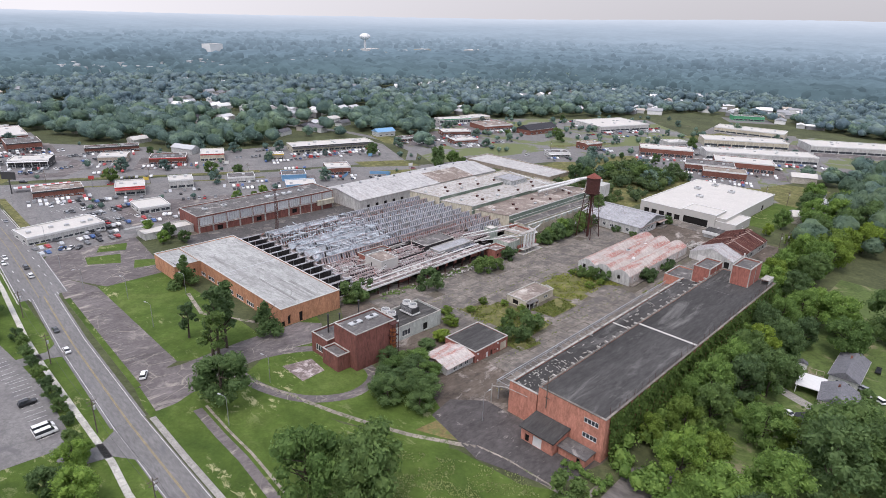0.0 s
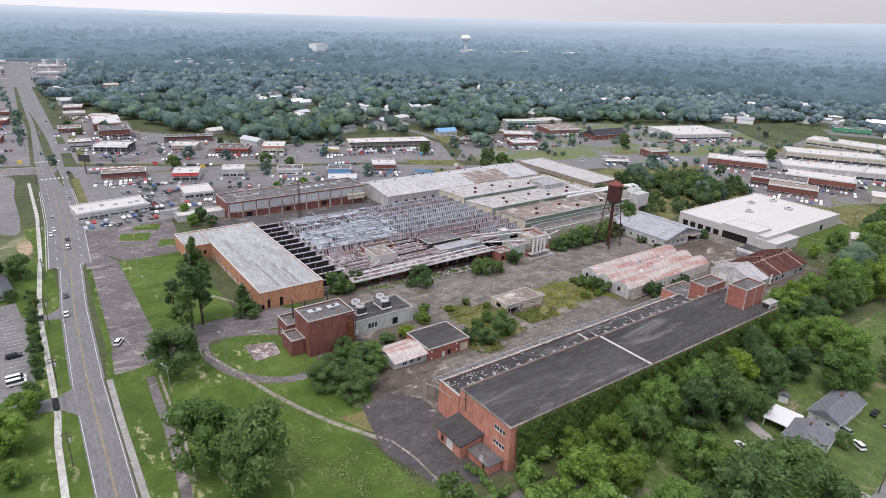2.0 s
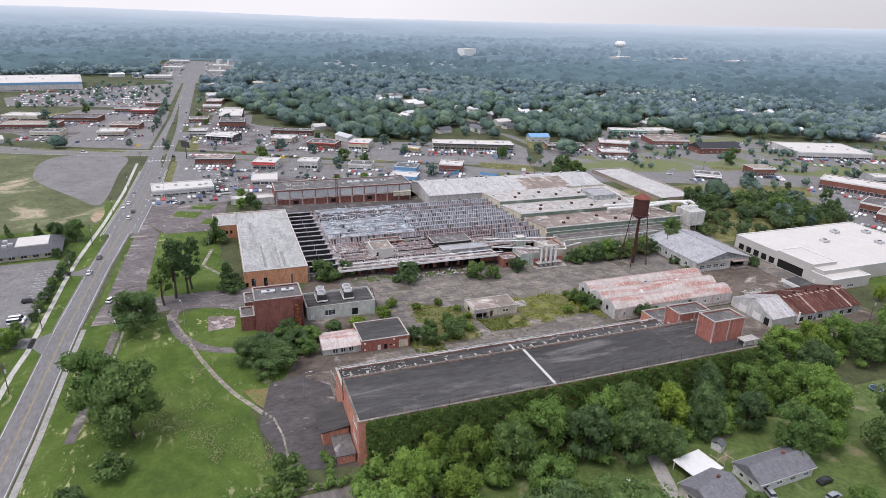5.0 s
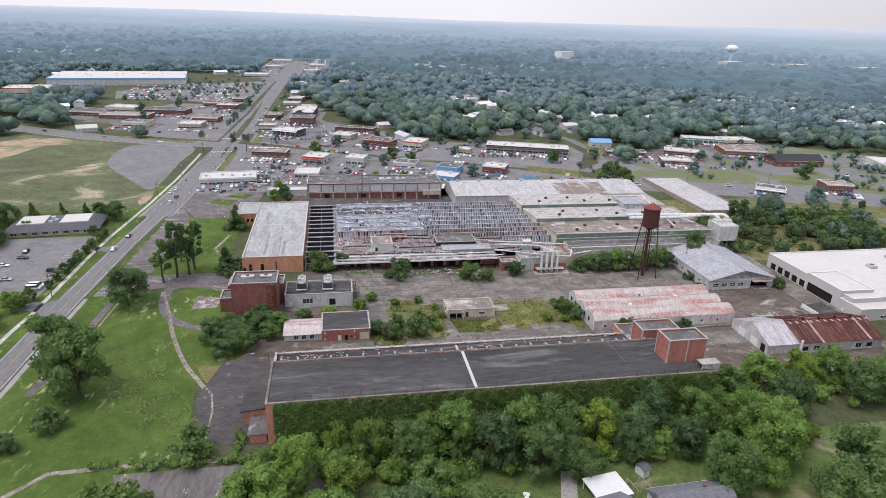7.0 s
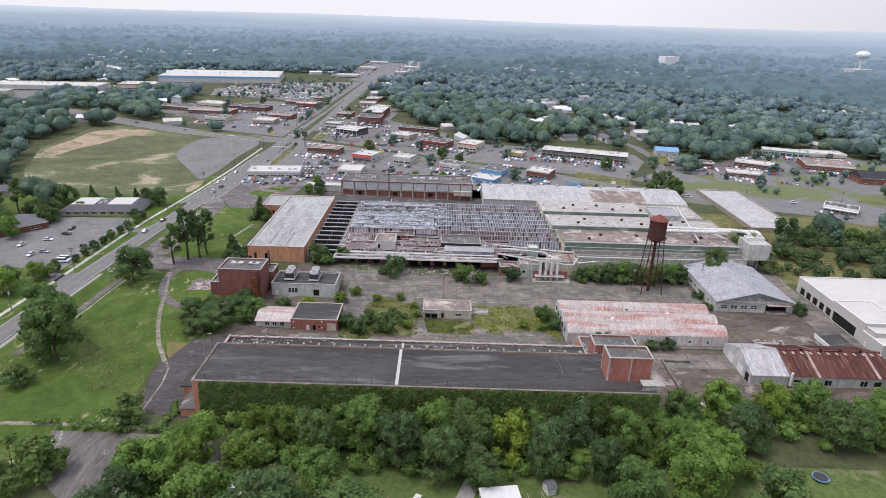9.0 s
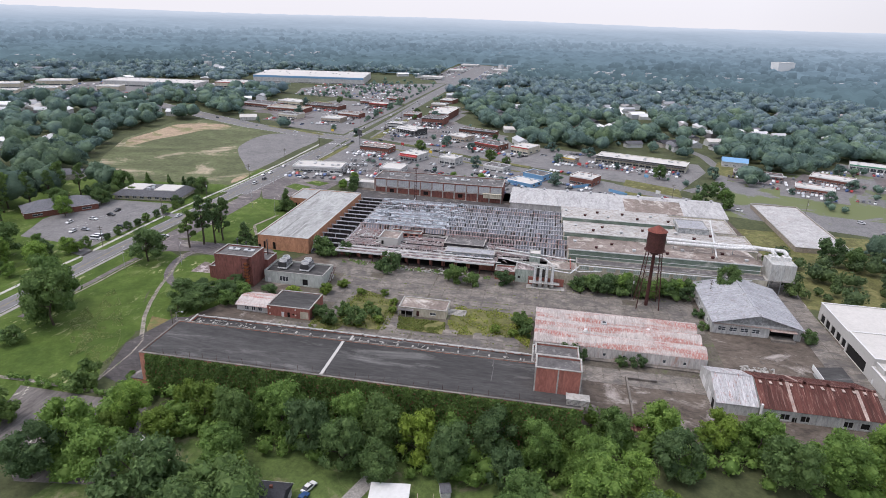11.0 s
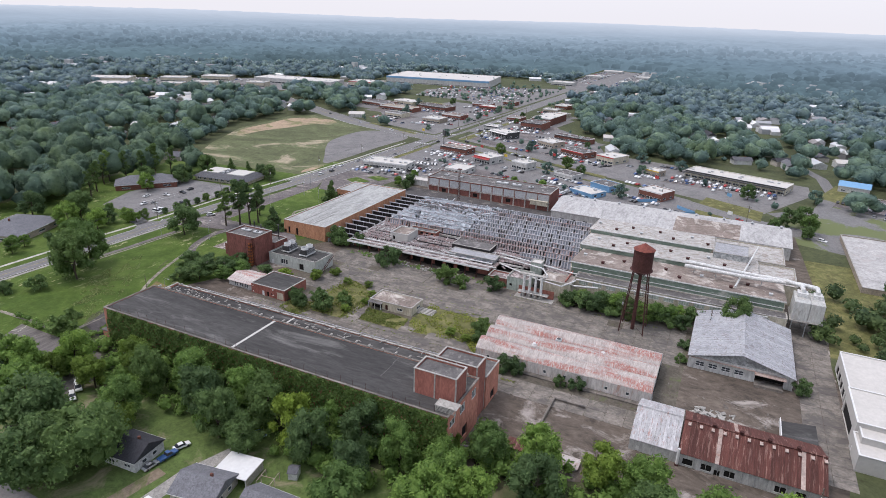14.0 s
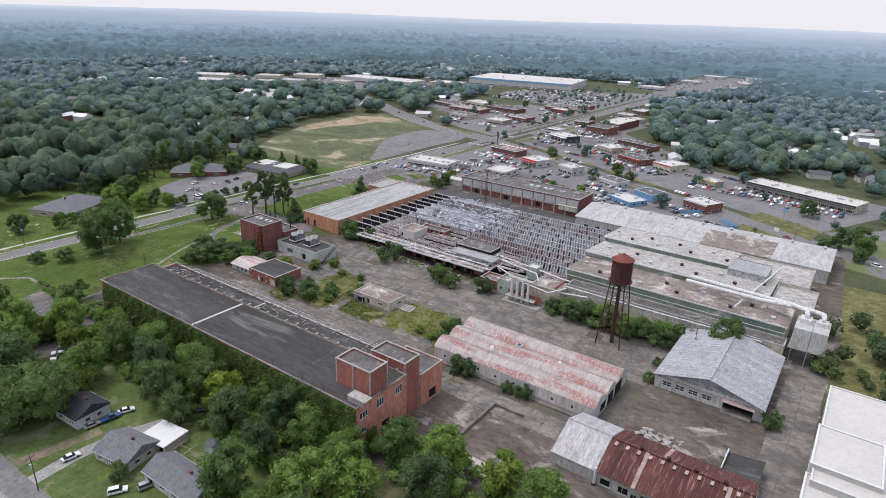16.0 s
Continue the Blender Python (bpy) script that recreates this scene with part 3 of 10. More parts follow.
def block(name, label, category, x0, x1, y0, y1, top, wall_mat, roof_mat, openings=(), parapet=0.5, ang=0.0, foot=None, coping_mat=None, group="", thick=0.4,
          frame_mat=None, pane_mat=None):
    """A flat-roofed building: four walls with real openings, roof deck, coping, windows and doors. x0..y1 in the world, or about (0, 0) when ang is set by at.
    An opening: (side, u0, u1, z0, z1, kind, bars)."""
    cx, cy = (x0 + x1) / 2, (y0 + y1) / 2
    hx, hy = (x1 - x0) / 2, (y1 - y0) / 2
    z = fall(cy) if foot is None else foot
    th = thing(name, label, category, pose(cx, cy, z, 0, 0, ang), group)
    h = top - z
    sink = -2.0
    for side, c, u in (("x+", hx, hy), ("x-", -hx, hy), ("y+", hy, hx - thick - 0.003), ("y-", -hy, hx - thick - 0.003)):
        own = [o for o in openings if o[0] == side]
        part("wall", panel(side, c, -u, u, sink, h, thick, [o[1:5] for o in own]), wall_mat, th)
        for o in own:
            kind = o[5]
            if kind == "window":
                window(th, side, c, *o[1:5], bars=o[6] if len(o) > 6 else 2, frame_mat=frame_mat, pane_mat=pane_mat)
            elif kind == "door":
                bm = bmesh.new()
                plate(bm, side, c, o[1] + 0.02, o[2] - 0.02, o[3], o[4] - 0.02, -0.1, 0.2)
                part("door", bm, o[6] if len(o) > 6 else TRIM_WHITE, th)
            else:
                bm = bmesh.new()
                plate(bm, side, c, o[1] + 0.02, o[2] - 0.02, o[3], o[4] - 0.02, -0.34, 0.38)
                # dark sheet closes the opening in place of a shaded interior
                part("opening", bm, DARK_HOLE, th)
    i = thick + 0.003
    part("roof", boxes((-hx + i, hx - i, -hy + i, hy - i, h - parapet - 0.3, h - parapet)), roof_mat, th)
    bm = bmesh.new()
    e = 0.12
    for b in ((-hx - e, hx + e, -hy - e, -hy + thick), (-hx - e, hx + e, hy - thick, hy + e), (-hx - e, -hx + thick, -hy + thick, hy - thick), (hx - thick, hx + e, -hy + thick, hy - thick)):
        box(bm, *b, h + 0.003, h + 0.18)
    part("coping", bm, coping_mat or CONCRETE, th)
    return th


def roof_unit(x, y, z, w=2.2, d=1.6, h=1.3, ang=0.0, group="roof units"):
    th = thing("roof_unit", "grey boxed ventilation unit standing on a flat roof", "roof unit", pose(x, y, z, 0, 0, ang), group)
    bm = boxes((-w / 2, w / 2, -d / 2, d / 2, 0.15, h))
    bmesh.ops.bevel(bm, geom=bm.edges[:], offset=0.06, segments=1, affect="EDGES")
    part("casing", bm, UNIT_GREY, th)
    for s in (-d / 2 + 0.1, d / 2 - 0.3):
        part("base_rail", boxes((-w / 2, w / 2, s, s + 0.2, 0, 0.148)), TRIM_DARK, th)
    bm = bmesh.new()
    tube(bm, (0, 0, h + 0.003), (0, 0, h + 0.15), min(w, d) * 0.35, None, 10)
    part("fan_grille", bm, TRIM_DARK, th)
    return th

# ---- ground and far distance ----
bm = bmesh.new()
xs, ys = [-3440, -1200, -600, -300, 0, 300, 3440], [-3440, -600, 60, 200, 700, 3440]
grid = [[bm.verts.new((x, y, fall(y))) for y in ys] for x in xs]
for i in range(len(xs) - 1):
    for j in range(len(ys) - 1):
        bm.faces.new((grid[i][j], grid[i + 1][j], grid[i + 1][j + 1], grid[i][j + 1]))
tagged(part("ground", bm, WILD, None), "wild green and brown ground reaching the horizon", "ground", kind="structure")


def distance_material():
    """Far wooded country: a glowing backdrop, painted haze paling it with its distance from the site."""
    m = bpy.data.materials.new("far_country")
    m.use_nodes = True
    n, l = m.node_tree.nodes, m.node_tree.links
    n.remove(n["Principled BSDF"])
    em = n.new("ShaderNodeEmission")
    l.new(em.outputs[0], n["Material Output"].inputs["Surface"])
    geo = n.new("ShaderNodeNewGeometry")
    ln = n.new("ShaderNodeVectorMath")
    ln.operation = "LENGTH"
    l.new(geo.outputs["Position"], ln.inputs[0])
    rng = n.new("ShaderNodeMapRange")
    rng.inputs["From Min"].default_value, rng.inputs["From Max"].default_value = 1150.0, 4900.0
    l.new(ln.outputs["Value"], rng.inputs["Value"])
    # haze set into the emitted colour: paler and bluer further off
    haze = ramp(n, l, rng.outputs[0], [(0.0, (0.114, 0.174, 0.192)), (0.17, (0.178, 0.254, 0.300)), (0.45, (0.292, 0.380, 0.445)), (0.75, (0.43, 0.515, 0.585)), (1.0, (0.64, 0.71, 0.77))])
    a = noise_at(n, l, 0.02, 4, 0.6)
    b = noise_at(n, l, 0.0028, 4, 0.6)
    tone = mix(n, l, 0.6, ramp(n, l, a, [(0.34, g3(0.62)), (0.66, g3(1.3))]), ramp(n, l, b, [(0.36, g3(0.76)), (0.64, g3(1.24))]))
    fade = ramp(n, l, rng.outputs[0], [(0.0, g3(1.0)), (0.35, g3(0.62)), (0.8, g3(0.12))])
    tone = mix(n, l, 1.0, tone, ramp(n, l, geo.outputs["Random Per Island"], [(0.0, g3(0.84)), (1.0, g3(1.12))]), "MULTIPLY")
    # crown shading painted into the glow: sides darker, tops lighter, by normal Z
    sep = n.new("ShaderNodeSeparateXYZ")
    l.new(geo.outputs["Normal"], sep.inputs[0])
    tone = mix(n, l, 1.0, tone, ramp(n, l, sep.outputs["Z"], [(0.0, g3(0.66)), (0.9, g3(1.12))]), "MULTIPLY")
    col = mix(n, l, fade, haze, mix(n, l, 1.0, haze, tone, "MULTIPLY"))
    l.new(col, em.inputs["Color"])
    return m


rng = np.random.default_rng(4)
rings, spokes = 70, 420
rad = 1150 * (4880 / 1150) ** (np.arange(rings) / (rings - 1))
th = np.linspace(radians(80), radians(290), spokes)
rr, tt = np.meshgrid(rad, th, indexing="ij")
hh = rng.uniform(2, 13, rr.shape) * (0.4 + 0.6 * (rr < 3500)) + 5 * np.sin(tt * 9 + rr / 300) + 5.5
hh[0] = -6
gx, gy = rr * np.cos(tt), rr * np.sin(tt)
hh[(gx > -1480) & (gy > 6 + (gx + 1150) * 0.02) & (gy < 142 - (gx + 1150) * 0.06)] = -9
hh += (84 + 80 * np.clip((2.6 - tt) / 0.8, 0, 1)) * np.clip((rr - 2700) / 2180, 0, 1) ** 1.3
co = np.stack([rr * np.cos(tt), rr * np.sin(tt), hh - 2], -1).reshape(-1, 3)
idx = np.arange(rings * spokes).reshape(rings, spokes)
quads = np.stack([idx[:-1, :-1], idx[1:, :-1], idx[1:, 1:], idx[:-1, 1:]], -1).reshape(-1, 4)
# crowns of the far woods stand on the sheet
dome = [(math.cos(6.2832 * (i + 0.5 * j) / 6) * q, math.sin(6.2832 * (i + 0.5 * j) / 6) * q, z) for j, (q, z) in enumerate(((1.0, -0.3), (0.68, 0.7))) for i in range(6)] + [(0, 0, 1.0)]
sv = np.array(dome)
sf = []
for i in range(6):
    p, q, u, w = i, (i + 1) % 6, 6 + i, 6 + (i + 1) % 6
    sf += [(p, q, u), (q, w, u)]
sf = np.array(sf + [(6 + i, 6 + (i + 1) % 6, 12) for i in range(6)])
nt = 17000
dr = 1165 + 1900 * rng.random(nt) ** 1.45
dt = rng.uniform(radians(84), radians(286), nt)
keep = np.sin(dr * np.cos(dt) / 110.0) + np.sin(dr * np.sin(dt) / 90.0 + 1.0) + rng.normal(scale=0.5, size=nt) > -1.25
gx, gy = dr * np.cos(dt), dr * np.sin(dt)
keep &= ~((gx > -1480) & (gy > -4) & (gy < 152 - (gx + 1150) * 0.06))
dr, dt = dr[keep], dt[keep]
nt = len(dr)
cr = rng.uniform(5.5, 11.0, nt) * (dr / 1300) ** 0.4
chh = cr * rng.uniform(0.7, 1.1, nt)
base = 3 + (84 + 80 * np.clip((2.6 - dt) / 0.8, 0, 1)) * np.clip((dr - 2700) / 2180, 0, 1) ** 1.3
cv = sv[None] * (1 + rng.normal(scale=0.12, size=(nt, len(sv), 1))) * np.stack([cr, cr, chh], 1)[:, None, :] + np.stack([dr * np.cos(dt), dr * np.sin(dt), base + chh * 0.6], 1)[:, None, :]
cf = sf[None] + (np.arange(nt) * len(sv))[:, None, None] + len(co)
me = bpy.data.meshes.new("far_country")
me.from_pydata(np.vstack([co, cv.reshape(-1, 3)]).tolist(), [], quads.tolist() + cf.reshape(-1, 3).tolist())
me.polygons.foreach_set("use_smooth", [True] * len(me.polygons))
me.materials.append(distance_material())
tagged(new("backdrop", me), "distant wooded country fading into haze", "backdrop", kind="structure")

# ---- lawns, roads, lots ----
def rounded(points, k=6):
    """A closed smooth curve through plan points."""
    out, n = [], len(points)
    for i in range(n):
        p0, p1, p2, p3 = (points[(i + j - 1) % n] for j in range(4))
        for q in range(k):
            t = q / k
            out.append(tuple(0.5 * (2 * b + (c - a) * t + (2 * a - 5 * b + 4 * c - d) * t * t + (3 * b - a - 3 * c + d) * t ** 3) for a, b, c, d in zip(p0, p1, p2, p3)))
    return out


patch("lawn", "mown green lawn with pale dry streaks beside the mill", "lawn", [(-176, 50), (-163, 48), (-20, 47), (0, 60), (-20, 90), (-58, 112), (-70, 104), (-90, 102), (-120, 86), (-160, 76)], 0.03, GRASS)
patch("lawn", "green lawn with trees in front of the office building", "lawn", [(-262, 66), (-183, 66), (-172, 84), (-160, 112), (-182, 120), (-182, 96), (-262, 96)], 0.035, GRASS)
patch("lawn", "round lawn inside the oval drive", "lawn", rounded([(-165, 85), (-164, 95), (-156, 104), (-144, 107.5), (-135, 103), (-134, 93), (-142, 85.5), (-156, 81.5)]), 0.085, GRASS)
patch("lawn", "grass between the path and the oval drive", "lawn", [(-160, 76), (-146, 78.5), (-128, 83.5), (-114, 89.5), (-101, 95.5), (-92, 101), (-106, 112), (-132, 124), (-130, 110), (-136, 112), (-150, 112), (-162, 104), (-168, 90)], 0.04, GRASS)
patch("lawn", "lawn round the end of the white warehouse", "lawn", [(-117.5, 386), (-98, 384), (-92, 452), (-117.5, 452)], 0.045, GRASS)
patch("lawn", "grass verge along the main road", "lawn", [(-330, 30), (-20, 26), (-20, 38), (-330, 43)], 0.03, GRASS)
patch("lawn", "grass behind the offices across the road", "lawn", [(-290, -70), (-60, -60), (-20, 26), (-290, 30)], 0.02, GRASS)
patch("lawn", "back gardens with worn mown grass", "lawn", [(-52, 140), (10, 120), (30, 330), (-50, 330)], 0.04, surf("worn_garden_grass", (0.120, 0.172, 0.048), 0.65, 0.05, 0.9, 0.95, stain=(0.22, 0.195, 0.12), amount=(0.55, 0.68), stain_scale=0.09, bump=0.4))
patch("lawn", "overgrown grass beside the white warehouse", "lawn", [(-290, 356), (-180, 352), (-176, 450), (-100, 452), (-100, 520), (-290, 500)], 0.03, WEEDY)
patch("field", "wide cleared field of rough grass and bare sand", "field", [(-272, -60), (-278, -6), (-283, 36), (-350, 33), (-428, 30), (-462, 33), (-494, -30), (-522, -104), (-490, -138), (-400, -128), (-330, -96)], 0.04, MEADOW)
patch("bare_sand", "bare pale sand at the edge of the cleared field", "sand", rounded([(-398, -122), (-440, -124), (-478, -126), (-496, -96), (-482, -70), (-458, -86), (-430, -92), (-404, -100), (-372, -104)]), 0.06, SAND)
patch("bare_sand", "strip of orange sand beside the road", "sand", rounded([(-288, 34), (-300, 30), (-316, 34), (-300, 36.5)]), 0.06, SAND)
patch("field_lot", "disused grey lot at the corner of the field", "lot", rounded([(-322, 30), (-345, 33.5), (-400, 33), (-448, 34), (-466, 16), (-466, -12), (-446, -23), (-402, -19), (-374, -6), (-344, 14)]), 0.07, LOT)

ROAD_MAIN = [(60, 36), (-95, 41.5), (-160, 42.5), (-218, 45), (-265, 48.5), (-335, 53), (-404, 55), (-498, 58), (-650, 64), (-925, 67), (-1300, 70), (-1470, 78)]
for seg, w in ((ROAD_MAIN[:3], 8.6), (ROAD_MAIN[2:5], 9.4), (ROAD_MAIN[4:8], 17.0), (ROAD_MAIN[7:], 17.5)):
    band("road", "grey asphalt main road with worn lane lines", "road", seg, w, 0.08, ASPHALT)
ROAD_CROSS = [(-690, -380), (-600, -235), (-540, -134), (-497, -54), (-474, 10), (-463, 58), (-448, 105), (-428, 160), (-402, 224), (-372, 290), (-345, 340), (-330, 400), (-315, 480), (-280, 555), (-235, 640), (-190, 760)]
band("road", "grey asphalt cross street past the shops", "road", ROAD_CROSS[5:], 17.0, 0.075, ASPHALT)
band("road", "wide grey asphalt street beside the field", "road", ROAD_CROSS[:6], 22.0, 0.074, ASPHALT)
for off in (-10.6, -0.4, 0.4, 10.6):
    band("lane_line", "worn painted line on the street beside the field", "road marking", [(x + off * 0.87, y - off * 0.5) for x, y in ROAD_CROSS[:6]], 0.3, 0.09, YELLOW_LINE if abs(off) < 1 else WHITE_LINE)
ROAD_SIDE = [(-372, 345), (-400, 374), (-448, 387), (-507, 384), (-560, 366), (-622, 350), (-700, 330)]
band("road", "narrow side street climbing into the woods", "road", ROAD_SIDE, 8.5, 0.07, ASPHALT)
band("road", "narrow lane to the white warehouse", "road", [(-118, 452), (-140, 470), (-165, 466), (-185, 480), (-200, 520), (-215, 570)], 8.0, 0.07, LOT)
band("road", "pale gravel lane between the houses", "road", [(12, 186), (-2, 190), (-12, 192), (-24, 194)], 3.6, 0.07, DIRT)
band("road", "pale gravel drive to the grey house", "road", [(6, 200), (-3, 200), (-14, 199), (-25, 200), (-42, 206)], 4.2, 0.075, GRAVEL)
band("road", "grey residential street", "road", [(0, 150), (0, 190), (-1, 215), (4, 300)], 6.0, 0.08, LOT)

for off, mat_line, dash in ((-0.15, YELLOW_LINE, 0), (0.15, YELLOW_LINE, 0), (-3.9, WHITE_LINE, 0), (3.9, WHITE_LINE, 0)):
    line = [(x, y + off) for x, y in ROAD_MAIN[:5]]
    band("lane_line", "worn painted line on the main road", "road marking", line, 0.16, 0.095, mat_line)
for off, mat_line in ((-8.1, WHITE_LINE), (8.1, WHITE_LINE), (-1.7, YELLOW_LINE), (1.7, YELLOW_LINE)):
    line = [(x, y + off) for x, y in ROAD_MAIN[4:7]]
    band("lane_line", "worn painted line on the main road", "road marking", line, 0.2, 0.095, mat_line)
bm = bmesh.new()
for off in (-4.9, 4.9):
    for x, y, a in along([(x, y + off) for x, y in ROAD_MAIN[4:]], 12.0):
        box(bm, x - 1.6, x + 1.6, y - 0.12, y + 0.12, fall(y) + 0.082, fall(y) + 0.096)
tagged(part("lane_dashes", bm, WHITE_LINE, None), "white dashes between the lanes of the main road", "road marking", kind="structure")
bm = bmesh.new()
for x in (-436, -492):
    for i in range(7):
        box(bm, x - 1.5, x + 1.5, 49 + i * 2.4, 50.2 + i * 2.4, fall(50) + 0.082, fall(50) + 0.097)
tagged(part("crosswalk", bm, WHITE_LINE, None), "white crosswalk bars at the junction", "road marking", kind="structure")

band("shoulder", "gravel shoulder beside the main road", "shoulder", [(-20, 44.5), (-95, 47.2), (-135, 47.6), (-158, 48.2)], 1.7, 0.06, GRAVEL)
# pavement slabs beside the road
DRIVE_A = [(-159, 38.6), (-142.5, 38.4), (-148, 34.5), (-151, 24), (-160, 23), (-155.5, 34)]
DRIVE_B = [(-221, 40.5), (-210, 41.0), (-212, 36.6), (-212, 29), (-218, 28), (-217, 36.9)]
WALK = [(-20, 30), (-132, 32.2), (-146, 33.4), (-181, 33.6), (-208, 33.8), (-232, 34.6), (-254, 36.2), (-285, 38.5), (-350, 41.5), (-430, 42)]
walkway = tagged(new("pavement"), "pale concrete pavement slabs beside the main road", "pavement", kind="structure")
slab_me = bpy.data.meshes.new("paving_slab")
bm = boxes((-1.46, 1.46, -0.85, 0.85, -0.12, 0.1))
bm.to_mesh(slab_me)
bm.free()
slab_me.materials.append(PAVING)
for x, y, a in along(WALK, 3.0):
    share("paving_slab", slab_me, walkway, pose(x, y, fall(y), 0, 0, math.degrees(a)))
patch("drive", "short drive from the road to the visitors' lot", "drive", DRIVE_A, 0.1, ASPHALT)
patch("drive", "short drive from the road to the visitors' lot", "drive", DRIVE_B, 0.1, ASPHALT)
kerb = bmesh.new()
for line in ([(x, y - 9.0) for x, y in ROAD_MAIN[4:7]], [(x, y + 9.0) for x, y in ROAD_MAIN[5:7]]):
    for x, y, a in along(line, 3.0):
        box(kerb, x - 1.5, x + 1.5, y - 0.15, y + 0.15, fall(y) - 0.1, fall(y) + 0.2)
tagged(part("kerb", kerb, PAVING, None), "pale concrete kerb along the main road", "kerb", kind="structure")

patch("lot", "old cracked staff lot with faded bays", "lot", [(-286, 57), (-262, 67), (-183, 66), (-176, 50), (-255, 53.5)], 0.05, OLD_LOT)
patch("verge", "narrow strip of grass between road and lot", "verge", [(-257, 53.6), (-257, 55.6), (-176, 52), (-176, 50)], 0.13, GRASS)
patch("lot", "grey forecourt joining road and lot", "lot", [(-300, 56), (-286, 56), (-260, 70), (-262, 96), (-330, 104), (-322, 66)], 0.045, OLD_LOT)
for pts in ([(-300, 74), (-290, 72), (-284, 84), (-296, 88)], [(-284, 90), (-274, 86), (-272, 96), (-280, 98)], [(-312, 84), (-304, 80), (-300, 92), (-310, 96)]):
    patch("weed_patch", "patch of weeds growing through the old lot", "weeds", pts, 0.09, GRASS)
patch("drive", "old entrance drive to the mill", "drive", [(-183, 52), (-160, 50), (-160, 56), (-166, 72), (-170, 84), (-164, 112), (-176, 118), (-182, 112), (-182, 88), (-180, 66)], 0.06, OLD_LOT)
band("drive", "old oval drive of worn asphalt", "drive", rounded([(-167, 79), (-168, 90), (-161, 105), (-148, 111), (-134, 109), (-130, 97), (-138, 84.5), (-154, 78)]) + [(-167, 79)], 3.8, 0.065, OLD_LOT)
patch("planting_bed", "square bed of rubble in the round lawn", "planting bed", [(-158, 90), (-156, 100), (-147, 99), (-146, 90)], 0.10, DECK)
pathway = tagged(new("pavement"), "crumbling slab path across the lawn", "pavement", kind="structure")
stone_me = bpy.data.meshes.new("path_slab")
bm = boxes((-0.95, 0.95, -0.75, 0.75, -0.1, 0.07))
bm.to_mesh(stone_me)
bm.free()
stone_me.materials.append(PATH)
for line in ([(-162, 76), (-144, 82), (-127, 87.2), (-114, 92), (-103, 97), (-86.5, 107), (-78, 108.6), (-60, 109)], [(-40, 60), (-55, 74), (-56, 90), (-56, 121)], [(-232, 92), (-212, 88), (-190, 101)]):
    for x, y, a in along(line, 2.0):
        share("path_slab", stone_me, pathway, pose(x, y, fall(y), 0, 0, math.degrees(a) + random.uniform(-3, 3)))
band("track", "broken strip of old railway bed on the lawn", "track", [(-153, 59), (-138, 58.2), (-125, 58), (-90, 55)], 2.6, 0.06, OLD_LOT)
band("track", "pale kerb beside the old railway bed", "track", [(-153, 61.6), (-138, 60.8), (-125, 60.6), (-100, 58.6)], 0.8, 0.12, PATH)
patch("lot", "cracked old apron outside the fence", "lot", [(-53, 89.5), (-54, 131), (-44, 143), (-22, 142), (-18, 120), (-34, 98), (-44.8, 92.6)], 0.06, APRON)
patch("lot", "visitors' lot with painted bays across the road", "lot", [(-232, -22), (-234, 27), (-196, 30.5), (-160, 29), (-164, -14), (-190, -24)], 0.05, LOT)
patch("lot", "shopping lots of grey asphalt", "lot", [(-330, 68), (-322, 100), (-308, 128), (-310, 232), (-340, 330), (-372, 286), (-402, 220), (-428, 156), (-448, 100), (-455, 68)], 0.05, LOT)
patch("lot", "shopping lots behind the cross street", "lot", [(-478, 74), (-466, 106), (-444, 165), (-416, 230), (-388, 296), (-372, 340), (-440, 372), (-470, 372), (-490, 280), (-505, 210), (-560, 190), (-610, 130), (-620, 76)], 0.05, LOT)
patch("lot", "lots along the far road", "lot", [(-482, 46), (-640, 52), (-700, 52), (-720, -40), (-600, -90), (-560, -60), (-505, -20)], 0.045, LOT)
patch("lot", "wide lot in front of the big store", "lot", [(-720, 50), (-1000, 56), (-930, -60), (-830, -140), (-760, -120)], 0.045, LOT)
patch("lawn", "patchy grass and asphalt between the garages and shops", "ground", [(-350, 350), (-338, 400), (-322, 480), (-290, 552), (-240, 640), (-360, 740), (-470, 600), (-505, 540), (-450, 400), (-420, 385)], 0.03, TOWN_GROUND)
patch("lawn", "patchy grass and asphalt along the cross street", "ground", [(-336, 356), (-318, 352), (-296, 430), (-262, 500), (-180, 470), (-140, 490), (-70, 700), (-70, 780), (-180, 780), (-224, 640), (-270, 555), (-306, 480), (-322, 400)], 0.032, TOWN_GROUND)

# the mill yard
patch("apron", "dark asphalt lane behind the mill", "apron", [(-302.5, 118), (-273, 118), (-273, 222), (-302.5, 222)], 0.075, surf("dark_lane", (0.115, 0.108, 0.105), 0.7, 0.08, 0.9, 0.95, stain=(0.21, 0.19, 0.17), amount=(0.55, 0.7)))
patch("yard", "stained concrete and asphalt mill yard", "yard", [(-186, 134), (-160, 118), (-132, 124), (-106, 112), (-64, 110), (-60, 127), (-60, 262), (-74, 300), (-86, 356), (-140, 362), (-172, 360), (-215, 362), (-330, 356), (-330, 118), (-270, 118)], 0.05, YARD)

# ---- long warehouse with the black roof ----
ends = [("y-", 4.4, 8.8, 10.6, 12.2, "window", 4), ("y-", 4.4, 8.8, 6.0, 7.6, "window", 4)]
